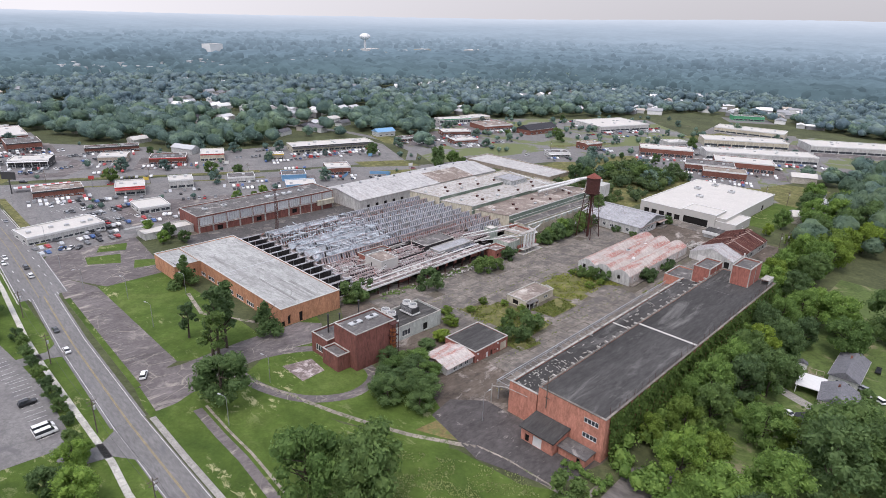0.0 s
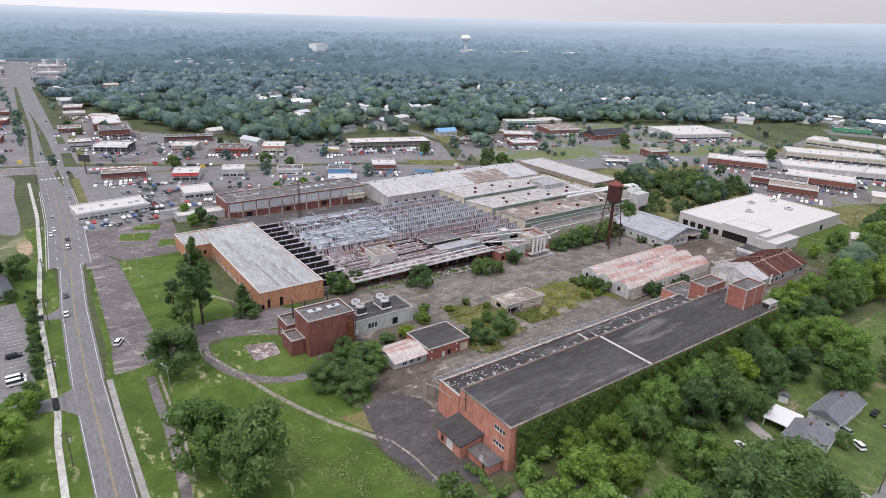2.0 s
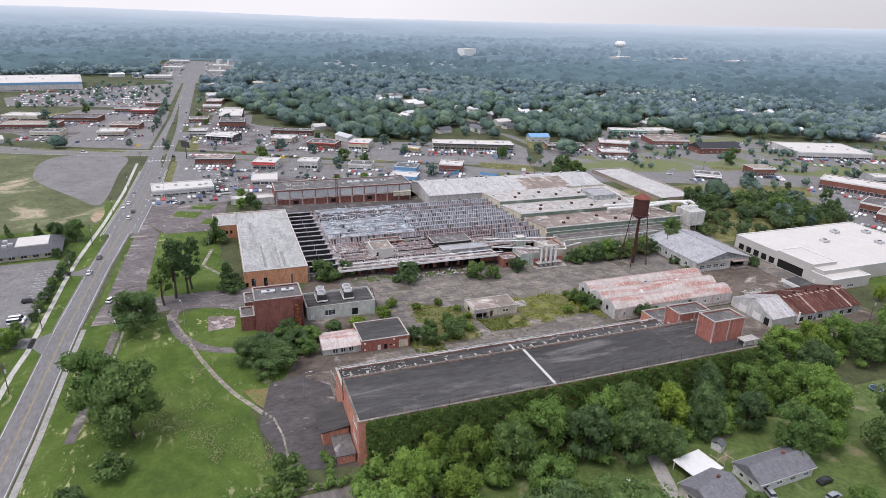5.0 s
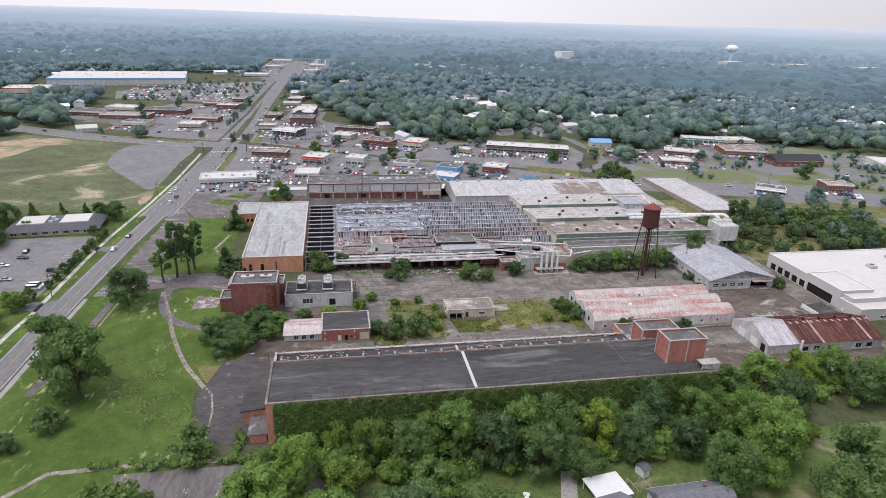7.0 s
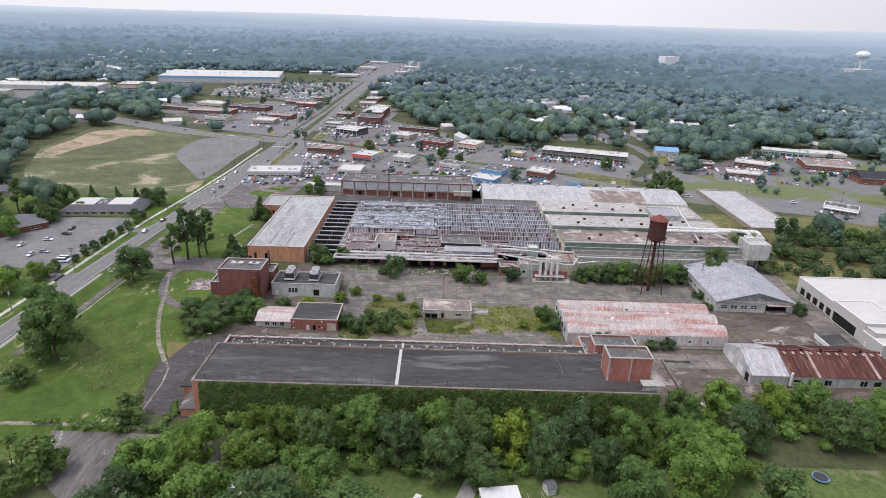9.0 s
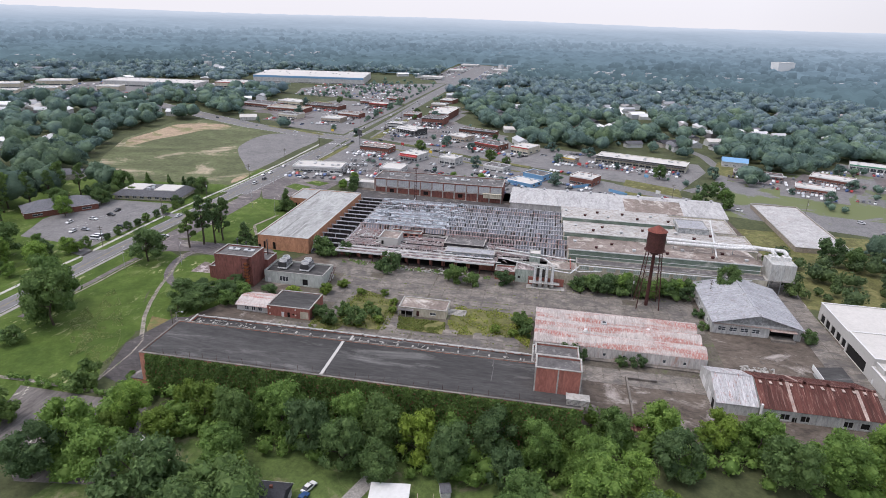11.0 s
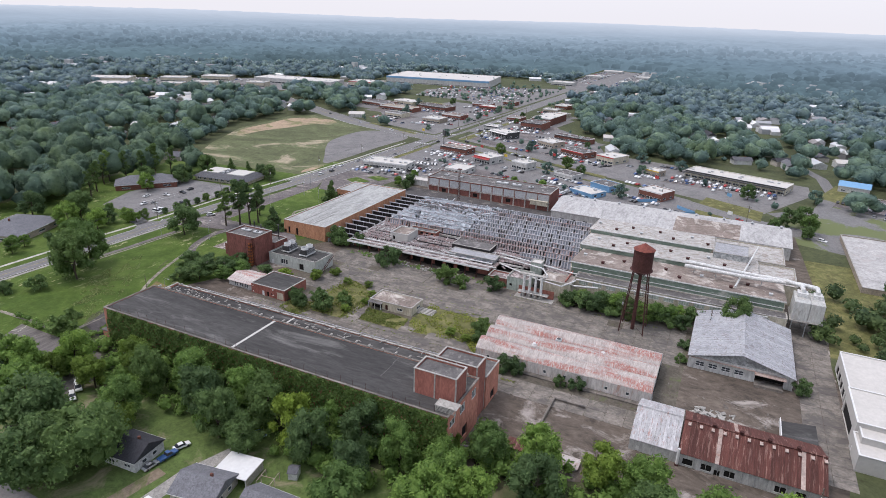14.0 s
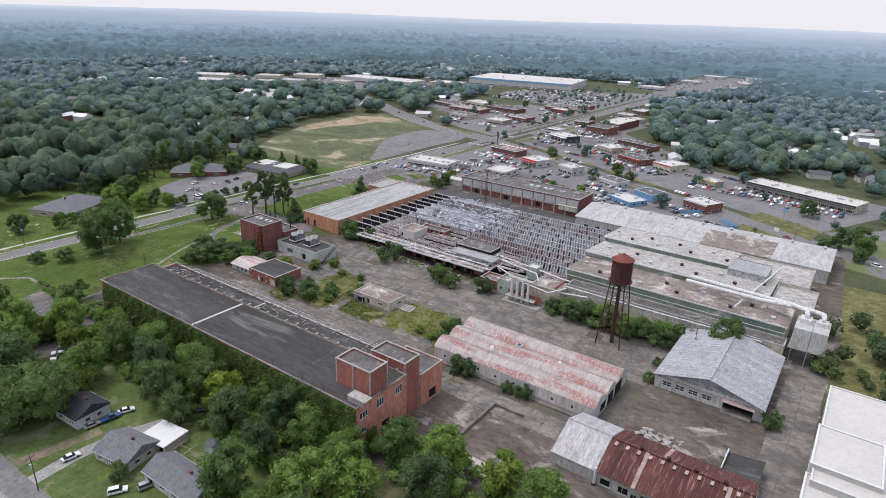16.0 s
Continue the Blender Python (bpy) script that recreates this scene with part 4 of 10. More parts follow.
far_end = [("y+", 6.2, 9.4, 9.8, 12.0, "window", 3), ("y+", -0.5, 2.5, 9.8, 12.6, "window", 3), ("y+", -8.5, -5.5, 9.8, 12.6, "window", 3),
           ("y+", 2.5, 5.5, 0.4, 4.2, "hole"), ("y+", -3.0, 0.5, 0.4, 4.2, "hole"), ("y+", 7.0, 9.6, 5.0, 7.0, "window", 3)]
store = block("warehouse", "long two-storey pink brick warehouse with a black felt roof", "warehouse", -82.0, -60.6, 126.5, 259.0, 11.6, PINK_BRICK, DARK_ROOF, ends + far_end, parapet=0.14, foot=-2.6, thick=0.5, coping_mat=SLAB)
zc, yc, xc = -2.6, 192.75, -71.3
part("roof_seam", boxes((-10.2, 10.2, 183.8 - yc, 184.7 - yc, 14.0, 14.15)), CLEAN_WALL, store, "white repair strip across the black roof")
part("roof_seam", boxes((-20.0, -12.0, 183.9 - yc, 184.6 - yc, 10.7, 10.8)), CLEAN_WALL, store, "white repair strip across the lower roof")
part("roof_seam", boxes((-9.8, -6.0, 232.6 - yc, 232.9 - yc, 14.0, 14.1), (-6.0, 2.0, 233.0 - yc, 233.2 - yc, 14.0, 14.1)), GREY_ROOF, store)
# lower annex on the yard side, its loading roof and end wall
part("wall", boxes((-21.0, -11.103, 126.6 - yc, 127.1 - yc, -2.0, 11.4)), PINK_BRICK, store)
part("wall", boxes((-21.0, -20.5, 127.103 - yc, 244.0 - yc, -2.0, 11.0)), PINK_BRICK, store)
part("roof", boxes((-20.4, -10.9, 127.11 - yc, 244.0 - yc, 10.3, 10.7)), DARK_ROOF, store, "lower black felt roof with rubble")
part("coping", boxes((-21.1, -10.9, 126.5 - yc, 127.2 - yc, 11.41, 11.55), (-21.15, -20.4, 127.21 - yc, 244.0 - yc, 11.01, 11.16)), CONCRETE, store)
part("loading_canopy", boxes((-27.6, -21.153, 129.0 - yc, 244.0 - yc, 5.6, 5.9)), SLAB, store, "pale slab roof over the loading dock")
for i in range(24):
    y = 129.5 + i * 4.9 - yc
    part("canopy_post", boxes((-27.3, -27.0, y, y + 0.3, -2.0, 5.597)), STEEL, store)
bm = boxes((-27.7, -27.45, 128.9 - yc, 243.0 - yc, 7.3, 7.5), (-27.7, -27.5, 128.9 - yc, 243.0 - yc, 6.6, 6.7), (-23.4, -23.2, 128.9 - yc, 190 - yc, 7.3, 7.45))
for i in range(22):
    y = 129 + i * 2.9 - yc
    box(bm, -27.68, -27.52, y, y + 0.12, 5.903, 7.297)
    box(bm, -27.44, -23.41, y, y + 0.1, 7.3, 7.42)
for i in range(11):
    y = 194 + i * 4.7 - yc
    box(bm, -27.68, -27.52, y, y + 0.2, 5.903, 7.297)
part("railing", bm, STEEL, store, "bare steel canopy frame")
# parapet stubs and roof posts
for i in range(27):
    y = 129 + i * 4.85 - yc
    part("roof_stub", boxes((-11.4, -10.2, y, y + 0.5, 14.4, 14.9)), CONCRETE, store)
    if i < 24:
        part("roof_stub", boxes((-21.0, -20.2, y, y + 0.45, 11.17, 11.6)), CONCRETE, store)
for i in range(30):
    y = 130 + i * 4.3 - yc
    bm = bmesh.new()
    tube(bm, (9.9, y, 14.0), (9.9 + random.uniform(-0.3, 0.3), y + random.uniform(-0.4, 0.4), 16.2), 0.05, 0.04, 5)
    part("fence_post", bm, RUST, store)
part("fence_wire", strand([(9.9, 130 + i * 4.3 - yc, 14.55 - 0.05 * (i % 2)) for i in range(30)], 0.03, 4), RUST, store)
bm = bmesh.new()
tube(bm, (-7.6, 126.2 - yc, 9.0), (-7.6, 126.0 - yc, 19.5), 0.16, 0.1, 6)
tube(bm, (-8.6, 126.2 - yc, 12.2), (-6.6, 126.2 - yc, 12.2), 0.08, 0.08, 6)
part("flag_pole", bm, POLE, store, "weathered timber pole fixed to the end wall")
bm = bmesh.new()
tube(bm, (-27.0, 126.0 - yc, 7.0), (-21.5, 126.0 - yc, 9.0), 0.16, 0.16, 6)
tube(bm, (-21.5, 126.0 - yc, 9.0), (-14.0, 126.2 - yc, 9.3), 0.1, 0.1, 6)
tube(bm, (-27.3, 126.3 - yc, -1), (-27.3, 126.3 - yc, 7.4), 0.14, 0.14, 6)
part("drain_pipe", bm, CONCRETE, store)
# stair towers on the far end
def tower(x0, x1, y0, y1, base, top, name="stair_tower"):
    t = block(name, "square red brick stair tower on the warehouse roof", "stair tower", x0, x1, y0, y1, top, RED_BRICK, GREY_ROOF, (), parapet=0.5, foot=base, group="stair towers")
    hx, hy = (x1 - x0) / 2, (y1 - y0) / 2
    for sx in (-hx, hx - 0.35):
        for sy in (-hy - 0.06, hy - 0.29):
            part("corner_pier", boxes((sx - 0.06 if sx < 0 else sx + 0.06, sx + 0.3 if sx < 0 else sx + 0.42, sy, sy + 0.36, 0.02, top - base - 0.02)), CONCRETE, t)
    part("mid_pier", boxes((hx + 0.003, hx + 0.1, -0.2, 0.2, 0, top - base - 0.02)), CONCRETE, t)
    return t


tower(-74.2, -67.0, 245.4, 258.2, 11.3, 19.2)
tower(-89.2, -82.1, 245.0, 258.2, -4.5, 14.7)
block("loading_annex", "low brick annex at the end of the warehouse", "annex", -100.5, -89.4, 244.2, 258.6, 7.5, PINK_BRICK, GREY_ROOF, [("y+", -2.5, 1.0, 0.5, 3.8, "hole"), ("x-", -5, -1, 0.5, 3.8, "hole")], foot=-4.0)
th = thing("roof_shelter", "small pale slatted shelter on the warehouse roof", "shelter", pose(-63.6, 257.5, 11.3))
bm = boxes((-1.6, 1.6, -3.2, 3.2, 2.0, 2.15))
part("roof", bm, CONCRETE, th)
for sx in (-1.4, 1.3):
    for sy in (-3.0, 0, 2.9):
        part("leg", boxes((sx, sx + 0.12, sy, sy + 0.12, 0, 1.997)), CONCRETE, th)
bm = boxes(*[(1.45, 1.55, -3.0, 3.0, 0.4 + 0.4 * k, 0.6 + 0.4 * k) for k in range(4)])
part("slats", bm, CONCRETE, th)
# entry building on the near end
th = thing("entry_porch", "low brick entrance porch with a sagging black roof", "porch", pose(-75, 122.6, -1.8))
part("wall", panel("y-", -3.6, -6.5, 4.0, -1, 4.4, 0.35, [(-5.2, -3.8, 0.2, 2.6), (-2.6, 0.4, 0.2, 3.4)]), PINK_BRICK, th)
part("wall", boxes((-6.5, -6.15, -3.24, 3.4, -1, 4.4)), PINK_BRICK, th)
part("wall", boxes((3.65, 4.0, -3.24, 3.4, -1, 4.4)), PINK_BRICK, th)
part("door", boxes((-2.55, 0.35, -3.5, -3.4, 0.2, 3.38)), TRIM_WHITE, th, "white boarded double door")
part("doorway", boxes((-5.15, -3.85, -3.3, -3.2, 0.2, 2.58)), DARK_HOLE, th)
bm = hull([(-7.0, -4.4), (4.6, -4.4), (4.6, 3.75), (-7.0, 3.75)], 4.41, 4.75)
for v in bm.verts:
    v.co.z += 0.12 * (v.co.y + 4)
part("roof", bm, DARK_ROOF, th)
th = thing("lean_to", "small brick lean-to with a flat grey roof", "lean-to", pose(-66.5, 123.6, -1.8))
part("wall", panel("y-", -2.2, -4.2, 4.2, -1, 2.6, 0.3, [(1.5, 2.6, 0.2, 2.0)]), PINK_BRICK, th)
part("wall", boxes((-4.2, -3.9, -1.89, 2.4, -1, 2.6)), PINK_BRICK, th)
part("wall", boxes((3.9, 4.2, -1.89, 2.4, -1, 2.6)), PINK_BRICK, th)
part("doorway", boxes((1.55, 2.55, -2.0, -1.95, 0.2, 1.98)), DARK_HOLE, th)
part("roof", boxes((-4.5, 4.5, -2.7, 2.6, 2.61, 2.85)), GREY_ROOF, th)

# ---- boiler house, cooling building, brick store ----
boiler = block("boiler_house", "tall deep red brick boiler house", "boiler house", -151.5, -139.6, 106.5, 123.5, 12.0, DEEP_BRICK, GREY_ROOF, [("x-", -3, 3, 3, 6, "window", 4)], parapet=0.5, foot=-1.6)
block("boiler_wing", "lower red brick wing of the boiler house", "boiler house", -160.5, -151.53, 103.5, 125.0, 6.2, DEEP_BRICK, GREY_ROOF, [("y-", -2, 2, 2, 4.5, "window", 3), ("x+", -10, -8.8, 1.0, 3.4, "hole")], foot=-1.6)
block("boiler_wing", "low brick side room beside the boiler house", "boiler house", -151.4, -143.0, 101.5, 106.4, 4.6, DEEP_BRICK, GREY_ROOF, (), foot=-1.6)
for x, y, w in ((-147, 112, 5.0), (-147, 119, 4.5)):
    roof_unit(x, y, 11.5, 2.0, w, 0.7)
th = thing("flue_stack", "orange rusted steel flue and ladder cage on the boiler house", "flue", pose(-138.6, 121.4, -1.8))
bm = bmesh.new()
tube(bm, (0, 0, 0.5), (0, 0, 11.0), 1.15, 1.0, 12)
part("flue", bm, ORANGE_RUST, th)
bm = bmesh.new()
for k in range(7):
    tube(bm, (0, 0, 1.5 + 1.5 * k), (0, 0, 1.65 + 1.5 * k), 1.3, 1.3, 12)
part("hoop", bm, RUST, th)
part("cage", boxes(*[(sx, sx + 0.15, sy, sy + 0.15, 0, 13.5) for sx in (1.1, -1.4) for sy in (-1.5, 1.35)], (-1.4, 1.25, -1.5, 1.5, 13.5, 13.65), (-1.4, 1.25, -1.5, 1.5, 9.0, 9.1)), RUST, th)
for x, y, h in ((-157, 108, 13.0), (-156.5, 112.5, 12.0), (-158, 122, 13.5)):
    th = thing("vent_pipe", "black iron vent stack on the boiler wing roof", "vent pipe", pose(x, y, 5.7), "boiler vents")
    bm = bmesh.new()
    tube(bm, (0, 0, 0), (0, 0, h - 6.2), 0.28, 0.28, 8)
    part("pipe", bm, TRIM_DARK, th)
    bm = bmesh.new()
    tube(bm, (0, 0, h - 6.15), (0, 0, h - 5.8), 0.55, 0.1, 8)
    part("cap", bm, TRIM_DARK, th)
cool = block("cooling_building", "low pale rendered building with a black roof carrying cooling towers", "plant building", -159.5, -146.2, 125.6, 152.4, 3.4, surf("pale_render", (0.52, 0.545, 0.50), 0.85, 0.2, 1.2, 0.85, stain=(0.36, 0.37, 0.32), amount=(0.6, 0.78), stretch=(1, 1, 0.4), mid=0.2), DARK_ROOF, [("x+", -6.5, -2.5, 1.6, 4.0, "window", 3), ("x+", 4.0, 6.5, 0.5, 3.4, "hole"), ("x+", -12, -10.6, 0.2, 2.6, "door")], foot=-2.4)


def cooling_tower(x, y):
    th = thing("cooling_tower", "white twin-fan cooling tower on a black flat roof", "cooling tower", pose(x, y, 2.95), "cooling towers")
    bm = boxes((-3.4, 3.4, -1.9, 1.9, 1.0, 3.4))
    bmesh.ops.bevel(bm, geom=bm.edges[:], offset=0.15, segments=1, affect="EDGES")
    part("casing", bm, TRIM_DARK, th, "dark open slatted casing")
    part("louvre", boxes(*[(-3.0, 3.0, s * 1.95 - 0.03, s * 1.95 + 0.03, 1.2 + 0.3 * k, 1.35 + 0.3 * k) for s in (-1, 1) for k in range(7)]), STEEL, th)
    for sx in (-3.0, 2.8):
        for sy in (-1.7, 1.5):
            part("leg", boxes((sx, sx + 0.2, sy, sy + 0.2, 0, 0.997)), STEEL, th)
    part("basin", boxes((-3.6, 3.6, -2.1, 2.1, 0.55, 0.99)), TRIM_WHITE, th)
    for sx in (-1.7, 1.7):
        bm = bmesh.new()
        n = 20
        for r0, r1, z0, z1 in ((1.7, 1.55, 3.41, 4.3), (1.55, 1.65, 4.3, 4.45)):
            a = [bm.verts.new((sx + r0 * math.cos(t), r0 * math.sin(t), z0)) for t in (2 * math.pi * i / n for i in range(n))]
            b = [bm.verts.new((sx + r1 * math.cos(t), r1 * math.sin(t), z1)) for t in (2 * math.pi * i / n for i in range(n))]
            for i in range(n):
                bm.faces.new((a[i], a[(i + 1) % n], b[(i + 1) % n], b[i]))
        f = part("fan_ring", bm, TRIM_WHITE, th)
        s = f.modifiers.new("t", "SOLIDIFY")
        s.thickness = 0.16
        part("fan_blade", boxes((sx - 1.3, sx + 1.3, -0.15, 0.15, 4.2, 4.26), (sx - 0.15, sx + 0.15, -1.3, 1.3, 4.27, 4.33)), STEEL, th)
    return th


cooling_tower(-153.5, 132.2)
cooling_tower(-153.2, 142.6)
th = thing("steel_stair", "rusty steel stair on the cooling building wall", "stair", pose(-150, 153.2, -2.8))
bm = bmesh.new()
for s in (0, 0.9):
    tube(bm, (-8, s, 5.9), (2, s, 0.2), 0.12, 0.12, 5)
part("stringer", bm, RUST, th)
for k in range(16):
    part("tread", boxes((-8 + k * 0.62, -7.7 + k * 0.62, 0.02, 0.88, 5.75 - k * 0.355, 5.8 - k * 0.355)), RUST, th)

cstore = block("brick_store", "small red brick store with a black roof", "store", -132.0, -117.6, 140.3, 157.8, 1.9, RED_BRICK, DARK_ROOF, [("x+", 4.8, 8.2, 0.1, 3.2, "door", CREAM_WALL), ("x+", -0.6, 0.6, 0.1, 2.3, "hole"), ("x+", -3.0, -1.8, 0.1, 2.3, "door"), ("x+", 1.5, 2.3, 1.2, 2.0, "hole")], parapet=0.15, foot=-2.6)
for u, z in ((-7.6, 3.4), (-7.6, 0.9), (3.0, 3.6), (3.0, 1.2)):
    part("wall_lamp", boxes((7.2, 7.55, u - 0.2, u + 0.2, z, z + 0.4)), TRIM_WHITE, cstore)
th = block("tin_shed", "white boarded shed with a rusting tin roof", "shed", -129.5, -118.4, 127.0, 140.2, 0.4, WHITE_WALL, RUST_WHITE, [("x+", -3.2, -1.6, 0.8, 2.6, "window", 2), ("x+", -0.4, 1.2, 0.8, 2.6, "window", 2), ("x+", 2.4, 4.0, 0.8, 2.6, "window", 2)], parapet=0.1, foot=-2.4, coping_mat=WHITE_WALL)
bm = profile_y([(-6.3, 2.99), (0.4, 4.6), (6.4, 2.99), (6.4, 3.1), (0.4, 4.75), (-6.3, 3.1)], -6.9, 6.7)
part("tin_roof", bm, RUST_WHITE, th, "tin roof with red rust blotches")

# ---- office building ----
office_win = []
for k in range(9):
    office_win.append(("y-", -40 + k * 8.2, -34.5 + k * 8.2, 1.0, 2.8, "window", 4))
office = block("office_building", "long orange brick office building with a silver roof", "office building", -268.5, -182.4, 104.9, 131.4, 5.9, ORANGE_BRICK, OFFICE_ROOF, office_win + [("x+", -10.5, -9.3, 0.6, 4.2, "hole"), ("x+", -5.5, -4.0, 0.2, 4.2, "hole"), ("x+", -13.0, -11.8, 0.4, 2.5, "hole")], parapet=0.3, foot=-1.7, coping_mat=CLEAN_WALL)
part("roof_seam", boxes((-3.0, -2.5, -12.8, 12.8, 7.3, 7.4)), UNIT_GREY, office)
for k, (x0, x1, y0, y1) in enumerate(((-224, -184.5, 117.4, 120.6), (-204, -184.5, 121.6, 123.0), (-214, -186, 113.6, 114.6))):
    part("worn_coating", boxes((x0 + 225.45, x1 + 225.45, y0 - 118.15, y1 - 118.15, 7.304, 7.310 + 0.002 * k)), WORN_COAT, office, "dark bitumen showing through the worn coating")
wing = block("office_wing", "front wing of the orange brick office building", "office building", -268.5, -247.5, 93.5, 104.87, 5.9, ORANGE_BRICK, OFFICE_ROOF, [("x+", -4.5 + 2.2 * k, -3.3 + 2.2 * k, 2.4, 4.2, "hole") for k in range(4)], parapet=0.3, foot=-1.2, coping_mat=CLEAN_WALL)
part("roof", boxes((-86.6, -84.0, 96.0 - 118.15, 104.6 - 118.15, 7.2, 7.5)), OFFICE_ROOF, office)

# ---- long building with clerestory behind the mill ----
fl = []
for k in range(11):
    u = -42.5 + k * 7.75
    fl.append(("x+", u + 0.55, u + 7.55, 4.95, 9.5, "window", 5))
    if k in (1, 4, 7):
        fl.append(("x+", u + 2.2, u + 5.4, 0.9, 3.4, "hole"))
long_b = block("machine_shop", "long two-storey red brick machine shop with pale glazed bands", "factory building", -325.0, -303.4, 129.5, 216.0, 7.1, DEEP_BRICK, GREY_ROOF, fl, parapet=0.4, foot=-3.2, frame_mat=FRAME_PALE, pane_mat=PALE_GLAZING, thick=0.5)
for k in range(12):
    u = -42.9 + k * 7.75
    part("pilaster", boxes((10.803, 11.15, u - 0.15, u + 0.65, -1, 4.4)), CONCRETE, long_b)
    part("pilaster", boxes((10.803, 11.0, u, u + 0.5, 4.75, 9.55)), CONCRETE, long_b)
part("ledge", boxes((10.803, 11.3, -43.2, 43.2, 4.41, 4.73)), CONCRETE, long_b)
part("bay", boxes((11.31, 12.8, 31.0, 42.5, 2.6, 5.3), (11.31, 13.2, 30.6, 42.9, 5.31, 5.6)), CREAM_WALL, long_b)
for y, w in ((180, 8), (190, 6), (200, 3), (150, 2.5), (139, 2.5)):
    roof_unit(-314, y, 6.7, 3.0, w, 1.1)
block("link_shed", "low white-roofed shed joined to the machine shop", "shed", -318, -308, 104, 129.3, 2.0, WHITE_WALL, WHITE_ROOF, (), foot=-2.0)
th = thing("lattice_mast", "slender rusty lattice mast behind the mill", "mast", pose(-281, 163, -3.2))
bm = bmesh.new()
for sx, sy in ((-0.7, -0.7), (0.7, -0.7), (0.7, 0.7), (-0.7, 0.7)):
    tube(bm, (sx, sy, 0), (sx * 0.5, sy * 0.5, 24), 0.09, 0.07, 5)
part("leg", bm, RUST, th)
bm = bmesh.new()
for k in range(12):
    s, e = 0.7 - 0.029 * k, 0.7 - 0.029 * (k + 1)
    for a, b in (((-s, -s), (e, -e)), ((s, -s), (e, e)), ((s, s), (-e, e)), ((-s, s), (-e, -e))):
        tube(bm, (*a, 2.0 * k), (*b, 2.0 * k + 2), 0.05, 0.05, 4)
part("brace", bm, RUST, th)
part("platform", boxes((-1.4, 1.4, -1.4, 1.4, 24, 24.2)), RUST, th)

# ---- ruined sawtooth mill ----
SAW_X0, SAW_PITCH, SAW_N = -270.0, 6.9, 12
mill = thing("sawtooth_mill", "ruined weaving mill with rows of broken sawtooth skylights", "factory building", pose(0, 0, 0))
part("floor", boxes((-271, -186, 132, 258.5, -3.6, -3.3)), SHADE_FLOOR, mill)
part("wall", boxes((-272, -271.5, 132, 258.5, -5, 1.8), (-271.4, -184, 258.0, 258.5, -5, 3.2)), RED_BRICK, mill)
part("deck", boxes((-217, -187, 146.5, 224, 0.6, 1.0)), DECK, mill, "collapsed flat deck strewn with rubble")
part("deck", boxes((-271, -217.1, 146.5, 256, 0.3, 0.7)), DECK, mill)
part("deck", boxes((-217, -196, 224.1, 257.5, 0.3, 0.8)), DECK, mill)
pane_me = bpy.data.meshes.new("pane")
bm = boxes((-0.03, 0.03, -0.44, 0.44, -1.5, 1.5))
bm.to_mesh(pane_me)
bm.free()
pane_me.materials.append(PANE_BLUE)
sheet_me = bpy.data.meshes.new("sheet")
bm = boxes((-0.05, 0.05, -1.85, 1.85, -1.75, 1.75))
bm.to_mesh(sheet_me)
bm.free()
sheet_me.materials.append(SHEET_BLUE)
GLAZE_LEAN = -24.0
pane_count = 0
rest = bmesh.new()
for i in range(SAW_N):
    xb = SAW_X0 + i * SAW_PITCH
    y0, y1 = 147.5, 257.0
    if i >= 8:
        y0 = (196.0, 231.0, 260.0, 260.0)[i - 8]
    if y1 - y0 < 10:
        continue
    xg, zt, zb = xb + 5.6, 4.3, 1.0
    dx = 1.35
    bm = profile_y([(xb - 0.6, zb), (xg - dx, zt), (xg - dx, zt + 0.2), (xb - 0.6, zb + 0.2)], y0, y1)
    part("roof_slope", bm, SHEET_BLUE if i % 3 else PEEL_ROOF, mill)
    steel = PINK_FRAME if i in (1, 7, 8) else FRAME_PALE
    part("gutter", boxes((xg - 0.2, xg + 0.9, y0, y1, zb - 0.1, zb + 0.15)), steel, mill)
    part("head_beam", boxes((xg - dx - 0.15, xg - dx + 0.25, y0, y1, zt + 0.203, zt + 0.5)), steel, mill)
    bm = bmesh.new()
    k = int((y1 - y0) / 1.42)
    for j in range(k + 1):
        y = y0 + j * (y1 - y0) / k
        w = 0.27 if j % 6 else 0.42
        a = [(xg, zb + 0.15), (xg + 0.16, zb + 0.15), (xg - dx + 0.16, zt + 0.2), (xg - dx, zt + 0.2)]
        v = [bm.verts.new((x, yy, z)) for yy in (y - w, y + w) for x, z in a]
        for f in ((0, 1, 2, 3), (7, 6, 5, 4), (0, 4, 5, 1), (1, 5, 6, 2), (2, 6, 7, 3), (3, 7, 4, 0)):
            bm.faces.new([v[q] for q in f])
    part("mullion", bm, steel, mill)
    covered = i < 7
    for j in range(k):
        y = y0 + (j + 0.5) * (y1 - y0) / k
        red = (i in (1, 2) and y < 186) or (i == 7 and y > 196 and y < 236) or (i == 8 and y < 234)
        if red or random.random() < 0.3:
            continue
        m = pose(xg - dx / 2 + 0.02, y, (zt + zb) / 2 + 0.15, 0, GLAZE_LEAN + random.uniform(-3, 3), 0)
        if y > 190 and pane_count < 300:
            share("pane", pane_me, mill, m)
            pane_count += 1
        else:
            for f in ((0, 1, 2, 3),):
                q = [m @ Vector((0.0, s, t)) for s, t in ((-0.44, -1.5), (0.44, -1.5), (0.44, 1.5), (-0.44, 1.5))]
                rest.faces.new([rest.verts.new(c) for c in q])
    if covered and i not in (1, 2):
        for j in range(int((192 - y0) / 3.7)):
            if random.random() < 0.85:
                y = y0 + 1.9 + j * 3.7
                share("sheet", sheet_me, mill, pose(xg - dx / 2 + 0.3, y, (zt + zb) / 2 + 0.3, random.uniform(-4, 4), GLAZE_LEAN - 10 + random.uniform(-10, 6), random.uniform(-2, 2)))
